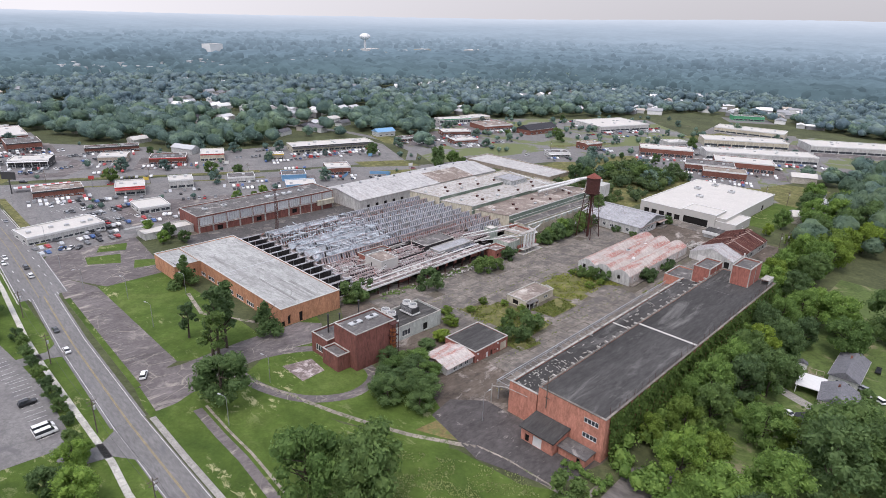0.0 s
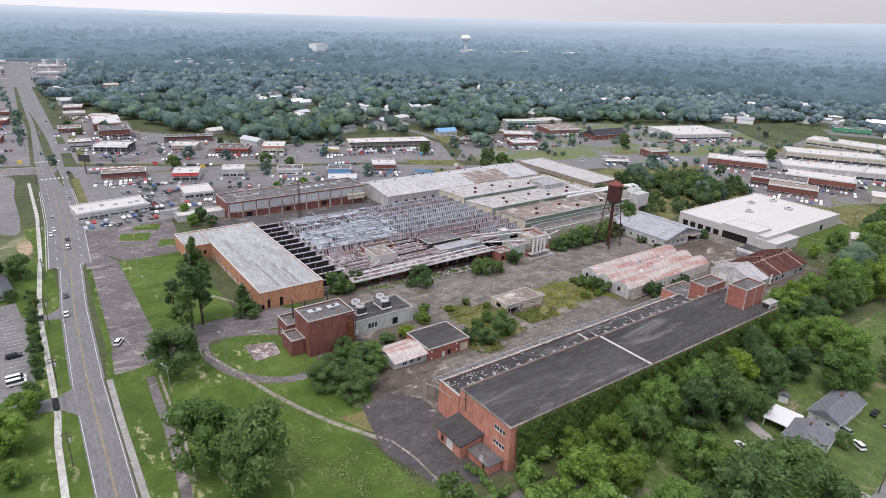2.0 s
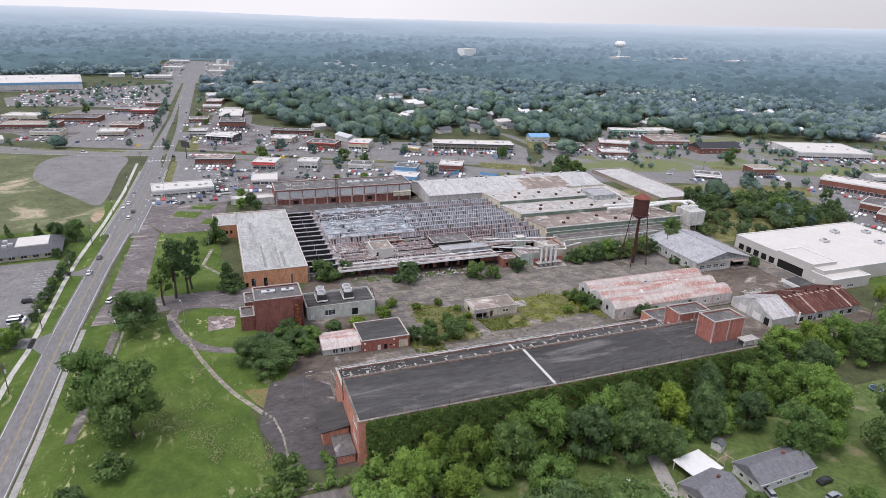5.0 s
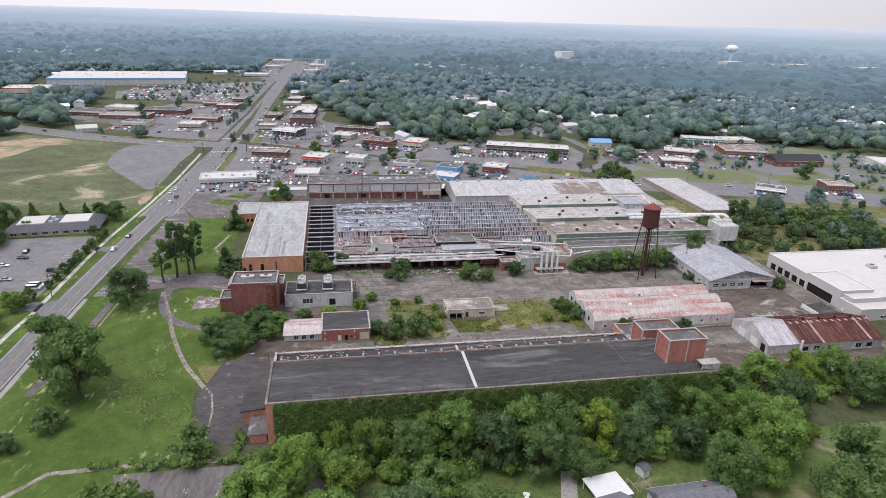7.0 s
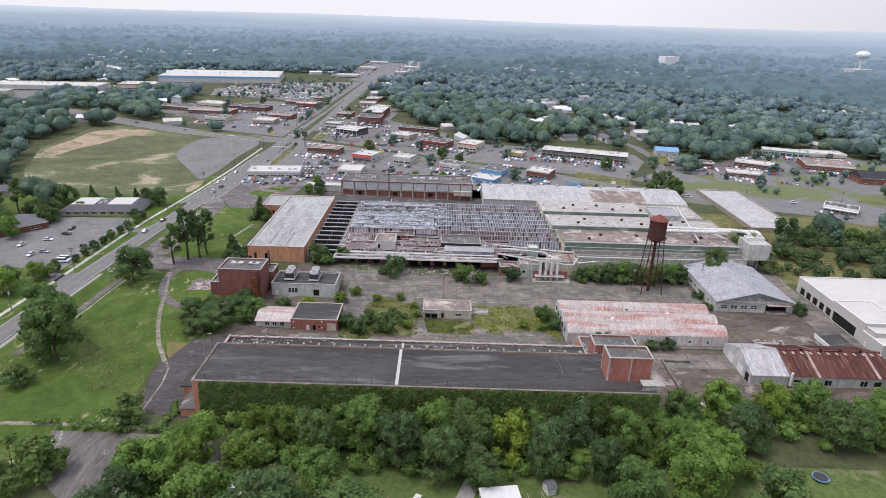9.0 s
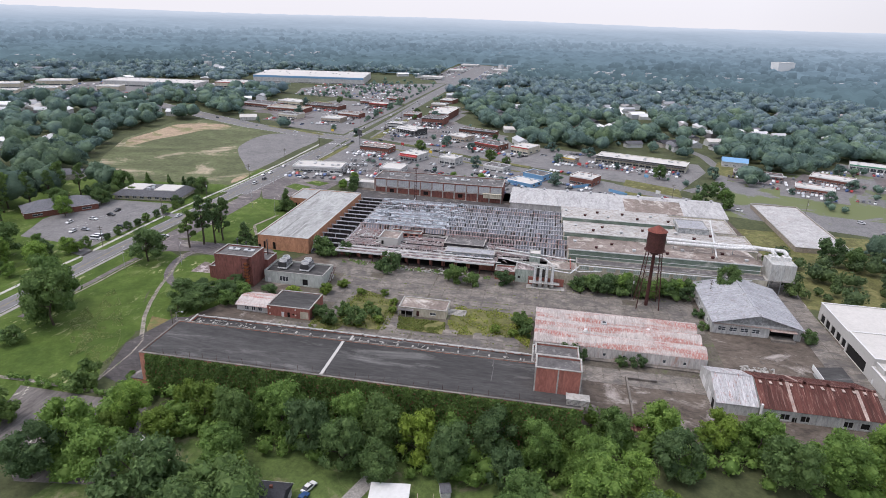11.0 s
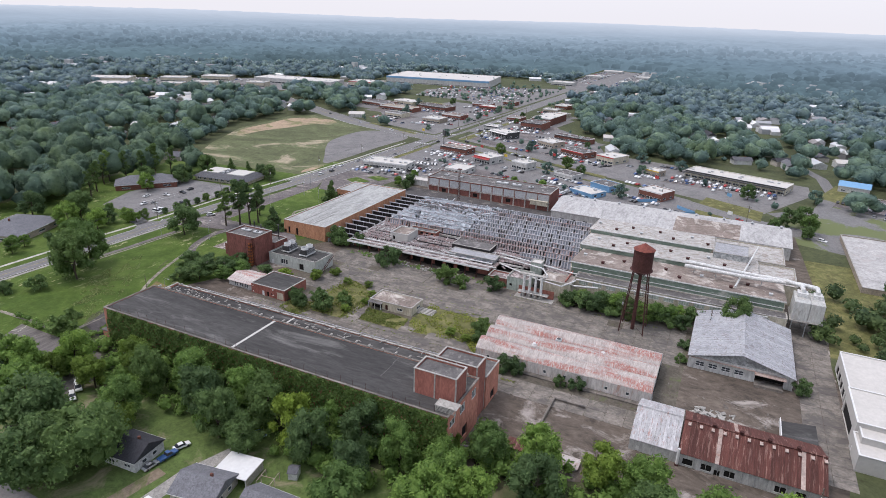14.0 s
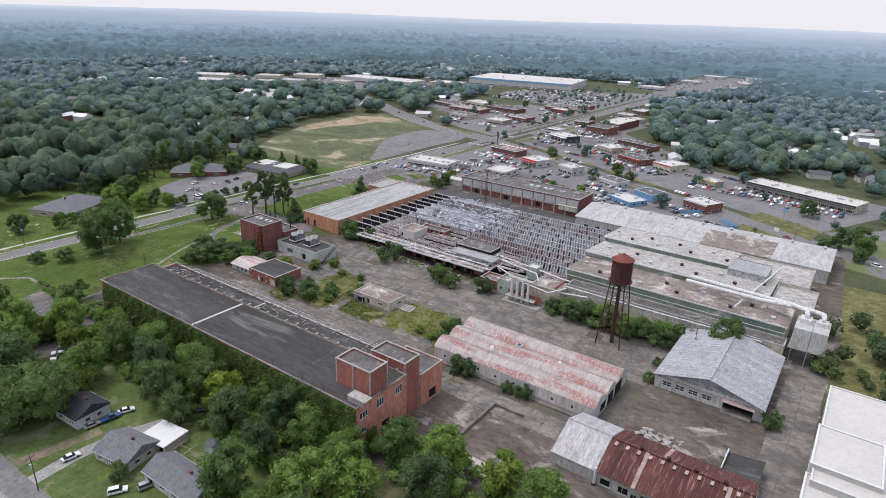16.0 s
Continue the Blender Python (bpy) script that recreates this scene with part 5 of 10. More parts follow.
ps = part("panes", rest, PANE_BLUE, mill)
tagged(ps, kind="stuff")
part("inner_wall", boxes(*[(SAW_X0 + i * SAW_PITCH + 3.0, SAW_X0 + i * SAW_PITCH + 3.2, 148, 256, 0.8, 2.2) for i in (1, 2, 7)]), RED_BRICK, mill)
# bare dark trusses beside the offices
for i in range(13):
    xb = SAW_X0 + 2 + i * 6.75
    t = thing("roof_truss", "dark bare sawtooth truss still standing between mill and offices", "roof truss", pose(xb, 139.0, -1.0), "bare trusses")
    part("boarding", boxes((-0.1, 0.1, -6.6, 6.6, 1.2, 4.1)), DARK_WOOD, t)
    part("top_chord", boxes((-0.3, 0.35, -7.2, 7.2, 4.11, 4.5)), FRAME_PALE, t)
    part("bottom_chord", boxes((0.12, 0.4, -7.2, 7.2, 1.2, 1.45)), FRAME_PALE, t)
    for k in range(7):
        part("stud", boxes((0.12, 0.28, -6.4 + k * 2.1, -6.25 + k * 2.1, 1.46, 4.1)), FRAME_PALE if k % 3 == 0 else DARK_WOOD, t)
    for s in (-6.9, 6.7):
        part("post", boxes((-0.2, 0.2, s, s + 0.4, -2.6, 4.1)), CONCRETE, t)
part("beam", boxes((-268, -184, 145.4, 146.3, 1.0, 1.9), (-268, -184, 131.9, 132.5, -3.5, -0.5)), FRAME_PALE, mill)
part("strip", boxes((-268, -190, 146.5, 149.6, 1.01, 1.35)), CONCRETE, mill, "pale concrete gutter strip strewn with rubble")
# front canopy and wall of the mill
part("canopy", boxes((-187.5, -182.6, 145.0, 223.0, 1.05, 1.7)), DECK, mill, "sagging canopy along the yard")
part("canopy_edge", boxes((-182.6, -182.3, 145.0, 223.0, 1.0, 1.85)), TRIM_WHITE, mill)
part("front_wall", panel("x+", -187.0, 146.0, 223.0, -5, 1.0, 0.4, [(150 + 6.1 * k, 154.5 + 6.1 * k, -3.4, -0.2) for k in range(11) if k != 3]), RED_BRICK, mill)
for k in range(14):
    part("canopy_post", boxes((-183.4, -183.05, 146 + k * 5.85, 146.35 + k * 5.85, -5, 1.04)), RUST, mill)
for x, y0, y1, h, m in ((-191.5, 150, 196, 0.5, CLEAN_WALL), (-196.8, 148, 163, 0.9, PINK_FRAME), (-197.2, 175, 196, 1.1, PINK_FRAME), (-202, 148, 162, 0.6, CONCRETE), (-204, 176, 195, 0.8, CLEAN_WALL), (-209, 184, 196, 1.3, PINK_FRAME), (-214, 164, 195, 1.2, CONCRETE), (-200.5, 217, 234, 0.8, CLEAN_WALL), (-206.5, 217, 232, 1.2, PINK_FRAME), (-193, 224, 236, 0.7, CLEAN_WALL)):
    part("curb", boxes((x - 0.35, x + 0.35, y0, y1, 1.003, 1.0 + h)), m, mill, "low broken wall left on the deck")
    part("curb", boxes((x - 1.6, x - 1.1, y0 + 2, y1 - 1, 1.003, 1.25 + h)), DARK_WOOD, mill, "charred timber edge on the deck")
part("gutter_pipe", boxes((-188.6, -188.1, 147, 222, 1.9, 2.3)), TRIM_WHITE, mill)
white_house = block("roof_penthouse", "white rendered penthouse on the mill roof", "penthouse", -206.0, -194.5, 163.5, 173.5, 5.6, CLEAN_WALL, BROWN_ROOF, [("x+", -3.5, -2.3, 1.2, 3.2, "hole"), ("y-", -2, -1, 0.6, 2.6, "hole")], parapet=0.4, foot=0.9, coping_mat=WHITE_WALL)
th = thing("penthouse_stair", "white steel stair against the roof penthouse", "stair", pose(-193.5, 165, 1.0))
bm = bmesh.new()
for s in (0, 0.8):
    tube(bm, (s, -6, 0.1), (s, 0, 3.0), 0.1, 0.1, 5)
    tube(bm, (s, -6, 1.1), (s, 0, 4.0), 0.05, 0.05, 5)
part("stringer", bm, TRIM_WHITE, th)
for k in range(12):
    part("tread", boxes((0.02, 0.78, -6 + k * 0.5, -5.72 + k * 0.5, 0.1 + k * 0.242, 0.16 + k * 0.242)), STEEL, th)
block("roof_penthouse", "low brick room on the mill roof", "penthouse", -215, -209.5, 166, 182, 3.6, RED_BRICK, GREY_ROOF, [("x+", -7 + 3 * k, -5.2 + 3 * k, 0.9, 2.2, "hole") for k in range(5)], foot=0.9)
block("roof_monitor", "black-sided roof monitor with a grey roof on the mill", "roof monitor", -211, -200, 196, 216, 3.7, DARK_WOOD, GREY_ROOF, (), parapet=0.15, foot=0.9)
block("roof_monitor", "low grey metal roof monitor on the mill", "roof monitor", -199, -192, 198, 222, 2.6, GREY_PANEL, METAL_ROOF, (), parapet=0.1, foot=0.9)
th = thing("skylight_row", "row of blue panes along the mill's front roof", "skylight", pose(-190, 205, 1.7))
for k in range(9):
    part("pane", boxes((-1.2, 1.0, k * 1.9, k * 1.9 + 1.5, 0.0, 0.12)), PANE_BLUE, th)
part("frame", boxes((-1.4, 1.2, -0.3, 17.0, -0.6, -0.003)), DARK_WOOD, th)
# long low rows of ribs in the rubble at the front
for x, y0, y1 in ((-193.5, 150, 162), (-193.5, 176, 196), (-199, 176, 196), (-205.5, 176, 195), (-199.5, 148, 162), (-206, 148, 162), (-194, 226, 238), (-201, 218, 238), (-206, 218, 230), (-190, 150, 166), (-190, 172, 196), (-209.5, 150, 163), (-196, 150, 163), (-202.5, 176, 196), (-212, 150, 163), (-216.5, 184, 196)):
    th = thing("roof_ribs", "row of bare pink concrete ribs on the collapsed roof", "roof ribs", pose(x, y0, 0.98), "bare ribs")
    part("sill", boxes((-0.2, 0.2, 0, y1 - y0, 0, 0.35), (-1.4, -1.1, 0, y1 - y0, 2.0, 2.3)), PINK_FRAME, th)
    for k in range(int((y1 - y0) / 1.2)):
        bm = bmesh.new()
        tube(bm, (0, 0.3 + k * 1.2, 0.3), (-1.2, 0.3 + k * 1.2, 2.1), 0.16, 0.16, 4)
        part("rib", bm, PINK_FRAME, th)
# debris on the collapsed deck
def debris(name, label, x0, x1, y0, y1, z, n, material, lo=0.3, hi=1.4, seed=1, flat=0.35):
    r = random.Random(seed)
    bm = bmesh.new()
    for _ in range(n):
        s = r.uniform(lo, hi)
        m = pose(r.uniform(x0, x1), r.uniform(y0, y1), z + s * flat * 0.5, r.uniform(-25, 25), r.uniform(-25, 25), r.uniform(0, 180))
        v = box(bm, -s * 0.8, s * 0.8, -s * 0.35, s * 0.35, -s * flat * 0.4, s * flat * 0.4)
        for q in v:
            q.co = m @ (q.co * r.uniform(0.8, 1.2))
    return tagged(part(name, bm, material, None), label, "debris", kind="stuff")


debris("roof_debris", "broken pale boards and rubble on the mill roof", -216, -188, 148, 222, 1.0, 560, RUBBLE, 0.2, 1.3, 1)
debris("roof_debris", "white sheets and scraps thrown over the mill roof", -214, -189, 148, 222, 1.05, 170, CLEAN_WALL, 0.25, 1.9, 2, 0.12)
debris("roof_debris", "fallen rusty joists and boards on the mill roof", -216, -189, 148, 236, 1.1, 230, PINK_FRAME, 0.3, 2.4, 12, 0.12)
debris("roof_debris", "heap of white panels on the front canopy", -190, -184, 166, 180, 1.75, 34, CLEAN_WALL, 0.4, 1.4, 13, 0.3)
debris("roof_debris", "pale rubble along the gutter strip", -262, -190, 146, 151, 1.3, 420, RUBBLE, 0.3, 1.5, 14)
debris("roof_debris", "blown panels lying over the skylight rows", -268, -222, 149, 196, 3.6, 260, SHEET_BLUE, 0.8, 2.2, 3, 0.08)
debris("roof_debris", "rubble on the mill's far deck", -214, -196, 226, 256, 0.8, 420, RUBBLE, 0.4, 1.6, 4)
debris("rubble", "broken concrete heap in the yard", -123, -116, 317, 329, -3.95, 60, CONCRETE, 0.4, 1.6, 5)
debris("rubble", "planks and broken slabs on the yard", -136, -110, 300, 340, -3.96, 40, SLAB, 0.2, 0.9, 6, 0.2)
debris("rubble", "loose rubble along the mill front", -182, -176, 150, 216, -3.2, 120, CONCRETE, 0.3, 1.1, 7)
debris("rubble", "roofing scraps on the annex roof", -91, -83, 128, 150, 8.15, 90, CONCRETE, 0.15, 0.5, 8)

def fallen_beams(label, material, n, seed, x0, x1, y0, y1, z, lo, hi, thick):
    """Loose beams lying across the collapsed deck, most of them along or across the bays."""
    r = random.Random(seed)
    bm = bmesh.new()
    for _ in range(n):
        length, t = r.uniform(lo, hi), thick * r.uniform(0.6, 1.3)
        m = pose(r.uniform(x0, x1), r.uniform(y0, y1), z + r.uniform(0.1, 0.9), r.uniform(-8, 8), r.uniform(-9, 9), r.choice((0, 90, 90)) + r.gauss(0, 9))
        for v in box(bm, -length / 2, length / 2, -t / 2, t / 2, -t / 2, t / 2):
            v.co = m @ v.co
    return tagged(part("fallen_beams", bm, material, None), label, "debris", kind="stuff")


fallen_beams("pale painted beams fallen across the mill deck", WHITE_DUCT, 150, 5, -216, -188, 147, 223, 1.1, 2.5, 8.0, 0.34)
fallen_beams("rust-bled steel joists fallen across the mill deck", PINK_FRAME, 130, 6, -222, -188, 147, 223, 1.1, 2.0, 7.0, 0.36)
fallen_beams("charred timber joists on the mill deck", DARK_WOOD, 110, 7, -220, -188, 147, 223, 1.05, 2.0, 6.0, 0.4)
fallen_beams("pale loose boards on the sawtooth roofs", SHEET_BLUE, 90, 8, -268, -218, 148, 200, 4.2, 1.5, 5.0, 0.4)
fallen_beams("broken joists on the lower warehouse roof", CONCRETE, 70, 9, -91.6, -83.5, 129, 242, 8.2, 0.6, 2.2, 0.22)
for k, (x, z) in enumerate(((-183.6, 2.6),)):
    bm = pipe([(x, 147.0, z), (x, 190.0, z + 0.1), (x, 226.0, z)], 0.24, 8)
    tagged(part("steam_pipe", bm, WHITE_DUCT, None), "long white lagged steam pipe along the mill front", "pipe", group="steam pipes")

# ---- dust plant at the mill's corner ----
block("pump_house", "red and pale plastered low room in front of the mill", "plant room", -186, -178.5, 224.0, 233.0, 0.6, RED_BRICK, DECK, [("x+", -3, -1.5, 0.8, 2.6, "hole")], parapet=0.6, foot=-4.0)
block("pump_house", "pale green plant room with stained walls", "plant room", -188, -178.0, 233.4, 243.0, 2.4, PALE_GREEN, DECK, [("x+", 1.2, 2.4, 0.3, 2.8, "door"), ("x+", -3.6, -2.4, 2.0, 3.2, "hole")], parapet=0.5, foot=-4.0)
block("plant_room", "grey green cabin on the mill roof", "plant room", -199, -194, 239, 244, 4.6, PALE_GREEN, WHITE_ROOF, (), parapet=0.1, foot=0.7)
block("plant_room", "pale rendered plant room with a low roof", "plant room", -192, -182, 247.5, 261, 2.6, CREAM_WALL, BROWN_ROOF, (), parapet=0.1, foot=-4.0)
th = thing("dust_collector", "four pale vertical dust ducts on a steel frame", "dust collector", pose(-174.6, 247.0, -4.0))
for k in range(4):
    y = -4.6 + k * 2.6
    bm = bmesh.new()
    tube(bm, (0, y, 1.6), (0, y, 10.4), 0.66, 0.54, 10)
    tube(bm, (0, y, 0.9), (0, y, 1.6), 0.2, 0.55, 10)
    part("duct", bm, WHITE_DUCT, th)
    bm = bmesh.new()
    tube(bm, (0, y, 0.6), (0, y, 2.2), 1.0, 0.9, 10)
    part("hopper", bm, CONCRETE, th)
    part("leg", boxes((-1.4, -1.2, y - 0.8, y - 0.6, 0, 10.3), (1.0, 1.2, y - 0.8, y - 0.6, 0, 2.8)), STEEL, th)
part("platform", boxes((-1.6, 1.4, -7, 6.6, 2.3, 2.45), (-2.0, 0.2, -7, 5, 10.41, 10.7)), CONCRETE, th)
part("back_wall", boxes((-2.2, -1.9, -7.5, 8.5, 0, 4.0)), RED_BRICK, th)
part("plinth", boxes((-1.8, 2.4, -8, 9, 0, 0.3)), CONCRETE, th)
for pts, r in (([(-190, 226, 2.4), (-184, 236, 3.2), (-180, 246, 3.0), (-178, 258, 2.8), (-187, 262, 2.8)], 0.3), ([(-196, 225, 3.4), (-190, 246, 4.2), (-184, 250, 3.8)], 0.32), ([(-199, 222, 4.0), (-194, 258, 3.2), (-194, 262, 3.2)], 0.35),
               ([(-187, 262, 3.6), (-187, 300, 3.7), (-188, 338, 3.6)], 0.3), ([(-186, 244, 1.6), (-184, 262, 1.6), (-186.5, 272, 1.7)], 0.4)):
    tagged(part("pipe_run", pipe(pts, r), WHITE_DUCT, None), "white dust pipe running over the plant rooms", "pipe", group="dust pipes")

# ---- stepped weaving sheds ----
def stepped_shed(name, label, x_back, x_front, y0, y1, z_back, z_front, base, roof, clerestory=True, vents=6, seed=0):
    th = thing(name, label, "factory building", pose(x_back, y0, base), "stepped sheds")
    w, d = x_front - x_back, y1 - y0
    zb, zf = z_back - base, z_front - base
    bm = profile_y([(0, -1.5), (w, -1.5), (w, zf - 0.25), (0, zb - 0.25)], 0, 0.4)
    part("end_wall", bm, CREAM_WALL, th)
    part("end_wall", profile_y([(0, -1.5), (w, -1.5), (w, zf - 0.25), (0, zb - 0.25)], d - 0.4, d), CREAM_WALL, th)
    part("back_wall", boxes((0, 0.35, 0.403, d - 0.403, -1.5, zb - 0.3)), CREAM_WALL, th)
    part("clerestory", boxes((w - 0.35, w, 0.403, d - 0.403, -1.5, zf - 0.3)), GREEN_WALL, th)
    part("clerestory_sill", boxes((w + 0.003, w + 0.25, 0, d, zf - 2.9, zf - 2.7)), TRIM_WHITE, th)
    bm = profile_y([(-0.3, zb - 0.24), (w + 0.4, zf - 0.22), (w + 0.4, zf + 0.1), (-0.3, zb + 0.1)], -0.3, d + 0.3)
    part("roof", bm, roof, th)
    part("fascia", boxes((w + 0.403, w + 0.55, -0.3, d + 0.3, zf - 0.35, zf + 0.18)), TRIM_WHITE, th)
    r = random.Random(seed)
    for k in range(vents):
        y = d * (k + 0.5) / vents + r.uniform(-2, 2)
        f = 0.45 + 0.35 * (k % 2)
        z = zb + (zf - zb) * f + 0.08
        v = part("roof_vent", boxes((w * f - 0.6, w * f + 0.6, y - 0.6, y + 0.6, z, z + 0.75), (w * f - 0.8, w * f + 0.8, y - 0.8, y + 0.8, z + 0.753, z + 0.95)), RUST if k % 3 else UNIT_GREY, th)
    return th


stepped_shed("weaving_shed", "stepped weaving shed with a peeling white roof and green clerestory", -274, -248.2, 254, 314, 6.0, 7.8, -4, PEEL_ROOF, vents=8, seed=1)
stepped_shed("weaving_shed", "stepped weaving shed with a peeling white roof and green clerestory", -247.5, -222.6, 255, 334, 5.6, 7.8, -4, PEEL_ROOF, vents=9, seed=2)
stepped_shed("weaving_shed", "stepped weaving shed with a brown gravel roof and green clerestory", -222, -197.0, 257, 344, 5.4, 7.8, -4, BROWN_ROOF, vents=10, seed=3)
block("front_range", "low cream and green range along the yard", "factory building", -196.4, -189.5, 261, 345, 3.6, CREAM_WALL, GREY_ROOF, [("x+", -40 + 6.0 * k, -36 + 6.0 * k, 4.6, 6.6, "window", 4) for k in range(13)], parapet=0.2, foot=-4.0, pane_mat=PALE_GREEN)
block("lift_house", "grey metal house astride the weaving shed roofs", "penthouse", -256, -240, 314.5, 330, 9.2, GREY_PANEL, METAL_ROOF, (), parapet=0.1, foot=-4.0)
block("rear_shed", "white-roofed shed beside the lift house", "shed", -274, -247.6, 314.6, 346, 5.6, CREAM_WALL, PEEL_ROOF, (), foot=-4.0)
block("rear_shed", "patched white flat-roofed shed at the end of the sheds", "shed", -247.4, -223, 334.6, 350, 5.0, CREAM_WALL, PEEL_ROOF, (), foot=-4.0)
th = thing("duct_house", "pale metal duct house with two white ducts turning down into it", "duct house", pose(-206, 352, -4))
for y0, y1 in ((-5.6, -0.05), (0.05, 5.0)):
    bm = boxes((1.5, 13.5, y0, y1, 7.0, 14.6))
    bmesh.ops.bevel(bm, geom=bm.edges[:], offset=0.1, segments=1, affect="EDGES")
    part("casing", bm, PALE_SHEET, th, "dirty white sheet metal casing")
    part("duct_collar", boxes((4.0, 8.0, y0 + 0.9, y1 - 0.9, 14.603, 16.2)), WHITE_DUCT, th)
for sx in (2.0, 12.8):
    for sy in (-5.2, -0.2, 4.5):
        part("leg", boxes((sx, sx + 0.35, sy, sy + 0.35, -1, 6.997)), STEEL, th)
part("ledge", boxes((1.0, 14.0, -6.1, 5.5, 6.6, 6.95)), CONCRETE, th)
for dy in (-2.8, 2.5):
    part("duct", pipe([(-8 + dy, -48, 14.2), (-5.5 + dy * 0.7, -20, 14.6), (-1.5 + dy * 0.2, -6 + dy, 16.6), (3.0, dy - 0.4, 17.6), (6.0, dy, 16.9), (6.0, dy, 16.0)], 0.85, 12), WHITE_DUCT, th, "white round duct")
for k in range(4):
    part("duct_leg", boxes((-8.5 + k * 0.5, -8.2 + k * 0.5, -44 + k * 9, -43.7 + k * 9, 9.5, 13.6)), STEEL, th)
tagged(part("conveyor", pipe([(-201, 325, 8.6), (-258, 334, 9.4)], 0.4, 6), WHITE_DUCT, None), "white covered conveyor crossing the shed roofs", "conveyor")
g1 = thing("storage_shed", "long white low-pitched storage shed with roof cowls", "warehouse", pose(-304, 288, -4))
prof = [(-18, -1.5), (-18, 6.8), (-4, 9.6), (19, 6.6), (19, -1.5)]
part("end_wall", profile_y(prof, -65.5, -65.1), WHITE_WALL, g1)
part("end_wall", profile_y(prof, 62.6, 63.0), WHITE_WALL, g1)
part("front_wall", panel("x+", 19, -65.0, 62.5, -1.5, 6.5, 0.4, [(-60 + 7 * k, -57.5 + 7 * k, 0.3, 3.2) for k in range(5)]), WHITE_WALL, g1)
part("back_wall", boxes((-18, -17.6, -65.0, 62.5, -1.5, 6.6)), WHITE_WALL, g1)
bm = profile_y([(-18.6, 6.85), (-4, 9.75), (19.6, 6.7), (19.6, 6.95), (-4, 10.0), (-18.6, 7.1)], -66, 63.5)
part("roof", bm, surf("storage_roof", (0.50, 0.49, 0.475), 0.82, 0.06, 0.9, 0.8, stain=(0.36, 0.33, 0.31), amount=(0.56, 0.72), stain_scale=0.12, stretch=(0.4, 1, 1)), g1)
part("roof_patch", profile_y([(0, 9.52), (19.7, 6.96), (19.7, 7.1), (0, 9.65)], 4, 38), BROWN_ROOF, g1, "brown stained roof patch")
for k in range(9):
    bm = bmesh.new()
    tube(bm, (-6, -60 + k * 14.8, 9.4), (-6, -60 + k * 14.8, 10.7), 0.7, 0.7, 8)
    tube(bm, (-6, -60 + k * 14.8, 10.7), (-6, -60 + k * 14.8, 11.3), 1.1, 0.2, 8)
    part("cowl", bm, STEEL, g1)
part("dark_bay", boxes((18.5, 18.55, -60, -26, 0.3, 3.2)), DARK_HOLE, g1)
block("rear_warehouse", "long white-roofed warehouse with a brown side wall beyond the sheds", "warehouse", -341, -256, 379.5, 408, -1.2, TAN_WALL, surf("long_pale_roof", (0.50, 0.485, 0.465), 0.85, 0.06, 0.9, 0.8, stain=(0.36, 0.33, 0.31), amount=(0.56, 0.72), stain_scale=0.1), (), foot=-4.6)

# ---- water tower ----
wt = thing("water_tower", "rusty red riveted water tower on four legs", "water tower", pose(-166.8, 290.6, -4))
bm = bmesh.new()
tube(bm, (0, 0, 25.2), (0, 0, 34.0), 3.7, 3.7, 28)
part("tank", bm, RUST, wt)
bm = bmesh.new()
tube(bm, (0, 0, 34.003), (0, 0, 36.4), 4.1, 0.15, 28)
part("tank_roof", bm, surf("rust_cap", (0.24, 0.075, 0.055), 0.7, 0.3, 1.5, 0.8), wt)
bm = bmesh.new()
tube(bm, (0, 0, 23.6), (0, 0, 25.197), 1.0, 3.65, 28)
part("tank_bottom", bm, RUST, wt)
part("balcony", tube(bmesh.new(), (0, 0, 25.6), (0, 0, 25.75), 4.3, 4.3, 28), RUST, wt)
for z in (27.5, 30, 32.3):
    part("rivet_band", tube(bmesh.new(), (0, 0, z), (0, 0, z + 0.12), 3.75, 3.75, 28), RUST, wt)
feet = [(sx * 4.6, sy * 4.6) for sx, sy in ((1, 1), (1, -1), (-1, -1), (-1, 1))]
for x, y in feet:
    part("leg", tube(bmesh.new(), (x, y, 0), (x * 0.58, y * 0.58, 25.5), 0.24, 0.2, 6), RUST, wt)
for lvl, (z0, z1) in enumerate(((0.5, 8.5), (8.5, 16.5), (16.5, 24.5))):
    f0, f1 = 1 - 0.42 * z0 / 25.5, 1 - 0.42 * z1 / 25.5
    for a in range(4):
        p, q = feet[a], feet[(a + 1) % 4]
        bm = bmesh.new()
        tube(bm, (p[0] * f0, p[1] * f0, z0), (q[0] * f1, q[1] * f1, z1), 0.05, 0.05, 4)
        tube(bm, (q[0] * f0, q[1] * f0, z0), (p[0] * f1, p[1] * f1, z1), 0.05, 0.05, 4)
        tube(bm, (p[0] * f1, p[1] * f1, z1), (q[0] * f1, q[1] * f1, z1), 0.1, 0.1, 5)
        part("brace", bm, RUST, wt)
part("riser", tube(bmesh.new(), (0, 0, 0), (0, 0, 24), 0.75, 0.65, 10), RUST, wt, "thick rusty riser pipe")

# ---- barrel-roofed shed ----
bar = thing("barrel_shed", "white shed with three rust-streaked barrel roofs", "shed", pose(-129.5, 274.5, -4))
XW, YL = 13.6, 30.2
def hump(i, f):
    """A point on barrel i (0 to 2), f from its back to its front."""
    w = 2 * XW / 3
    return -XW + w * (i + f), 4.6 + 2.3 * math.sin(math.pi * min(1, max(0, f)))


outline = [(-XW, -1.5)] + [hump(i, k / 10) for i in range(3) for k in range(11)] + [(XW, -1.5)]
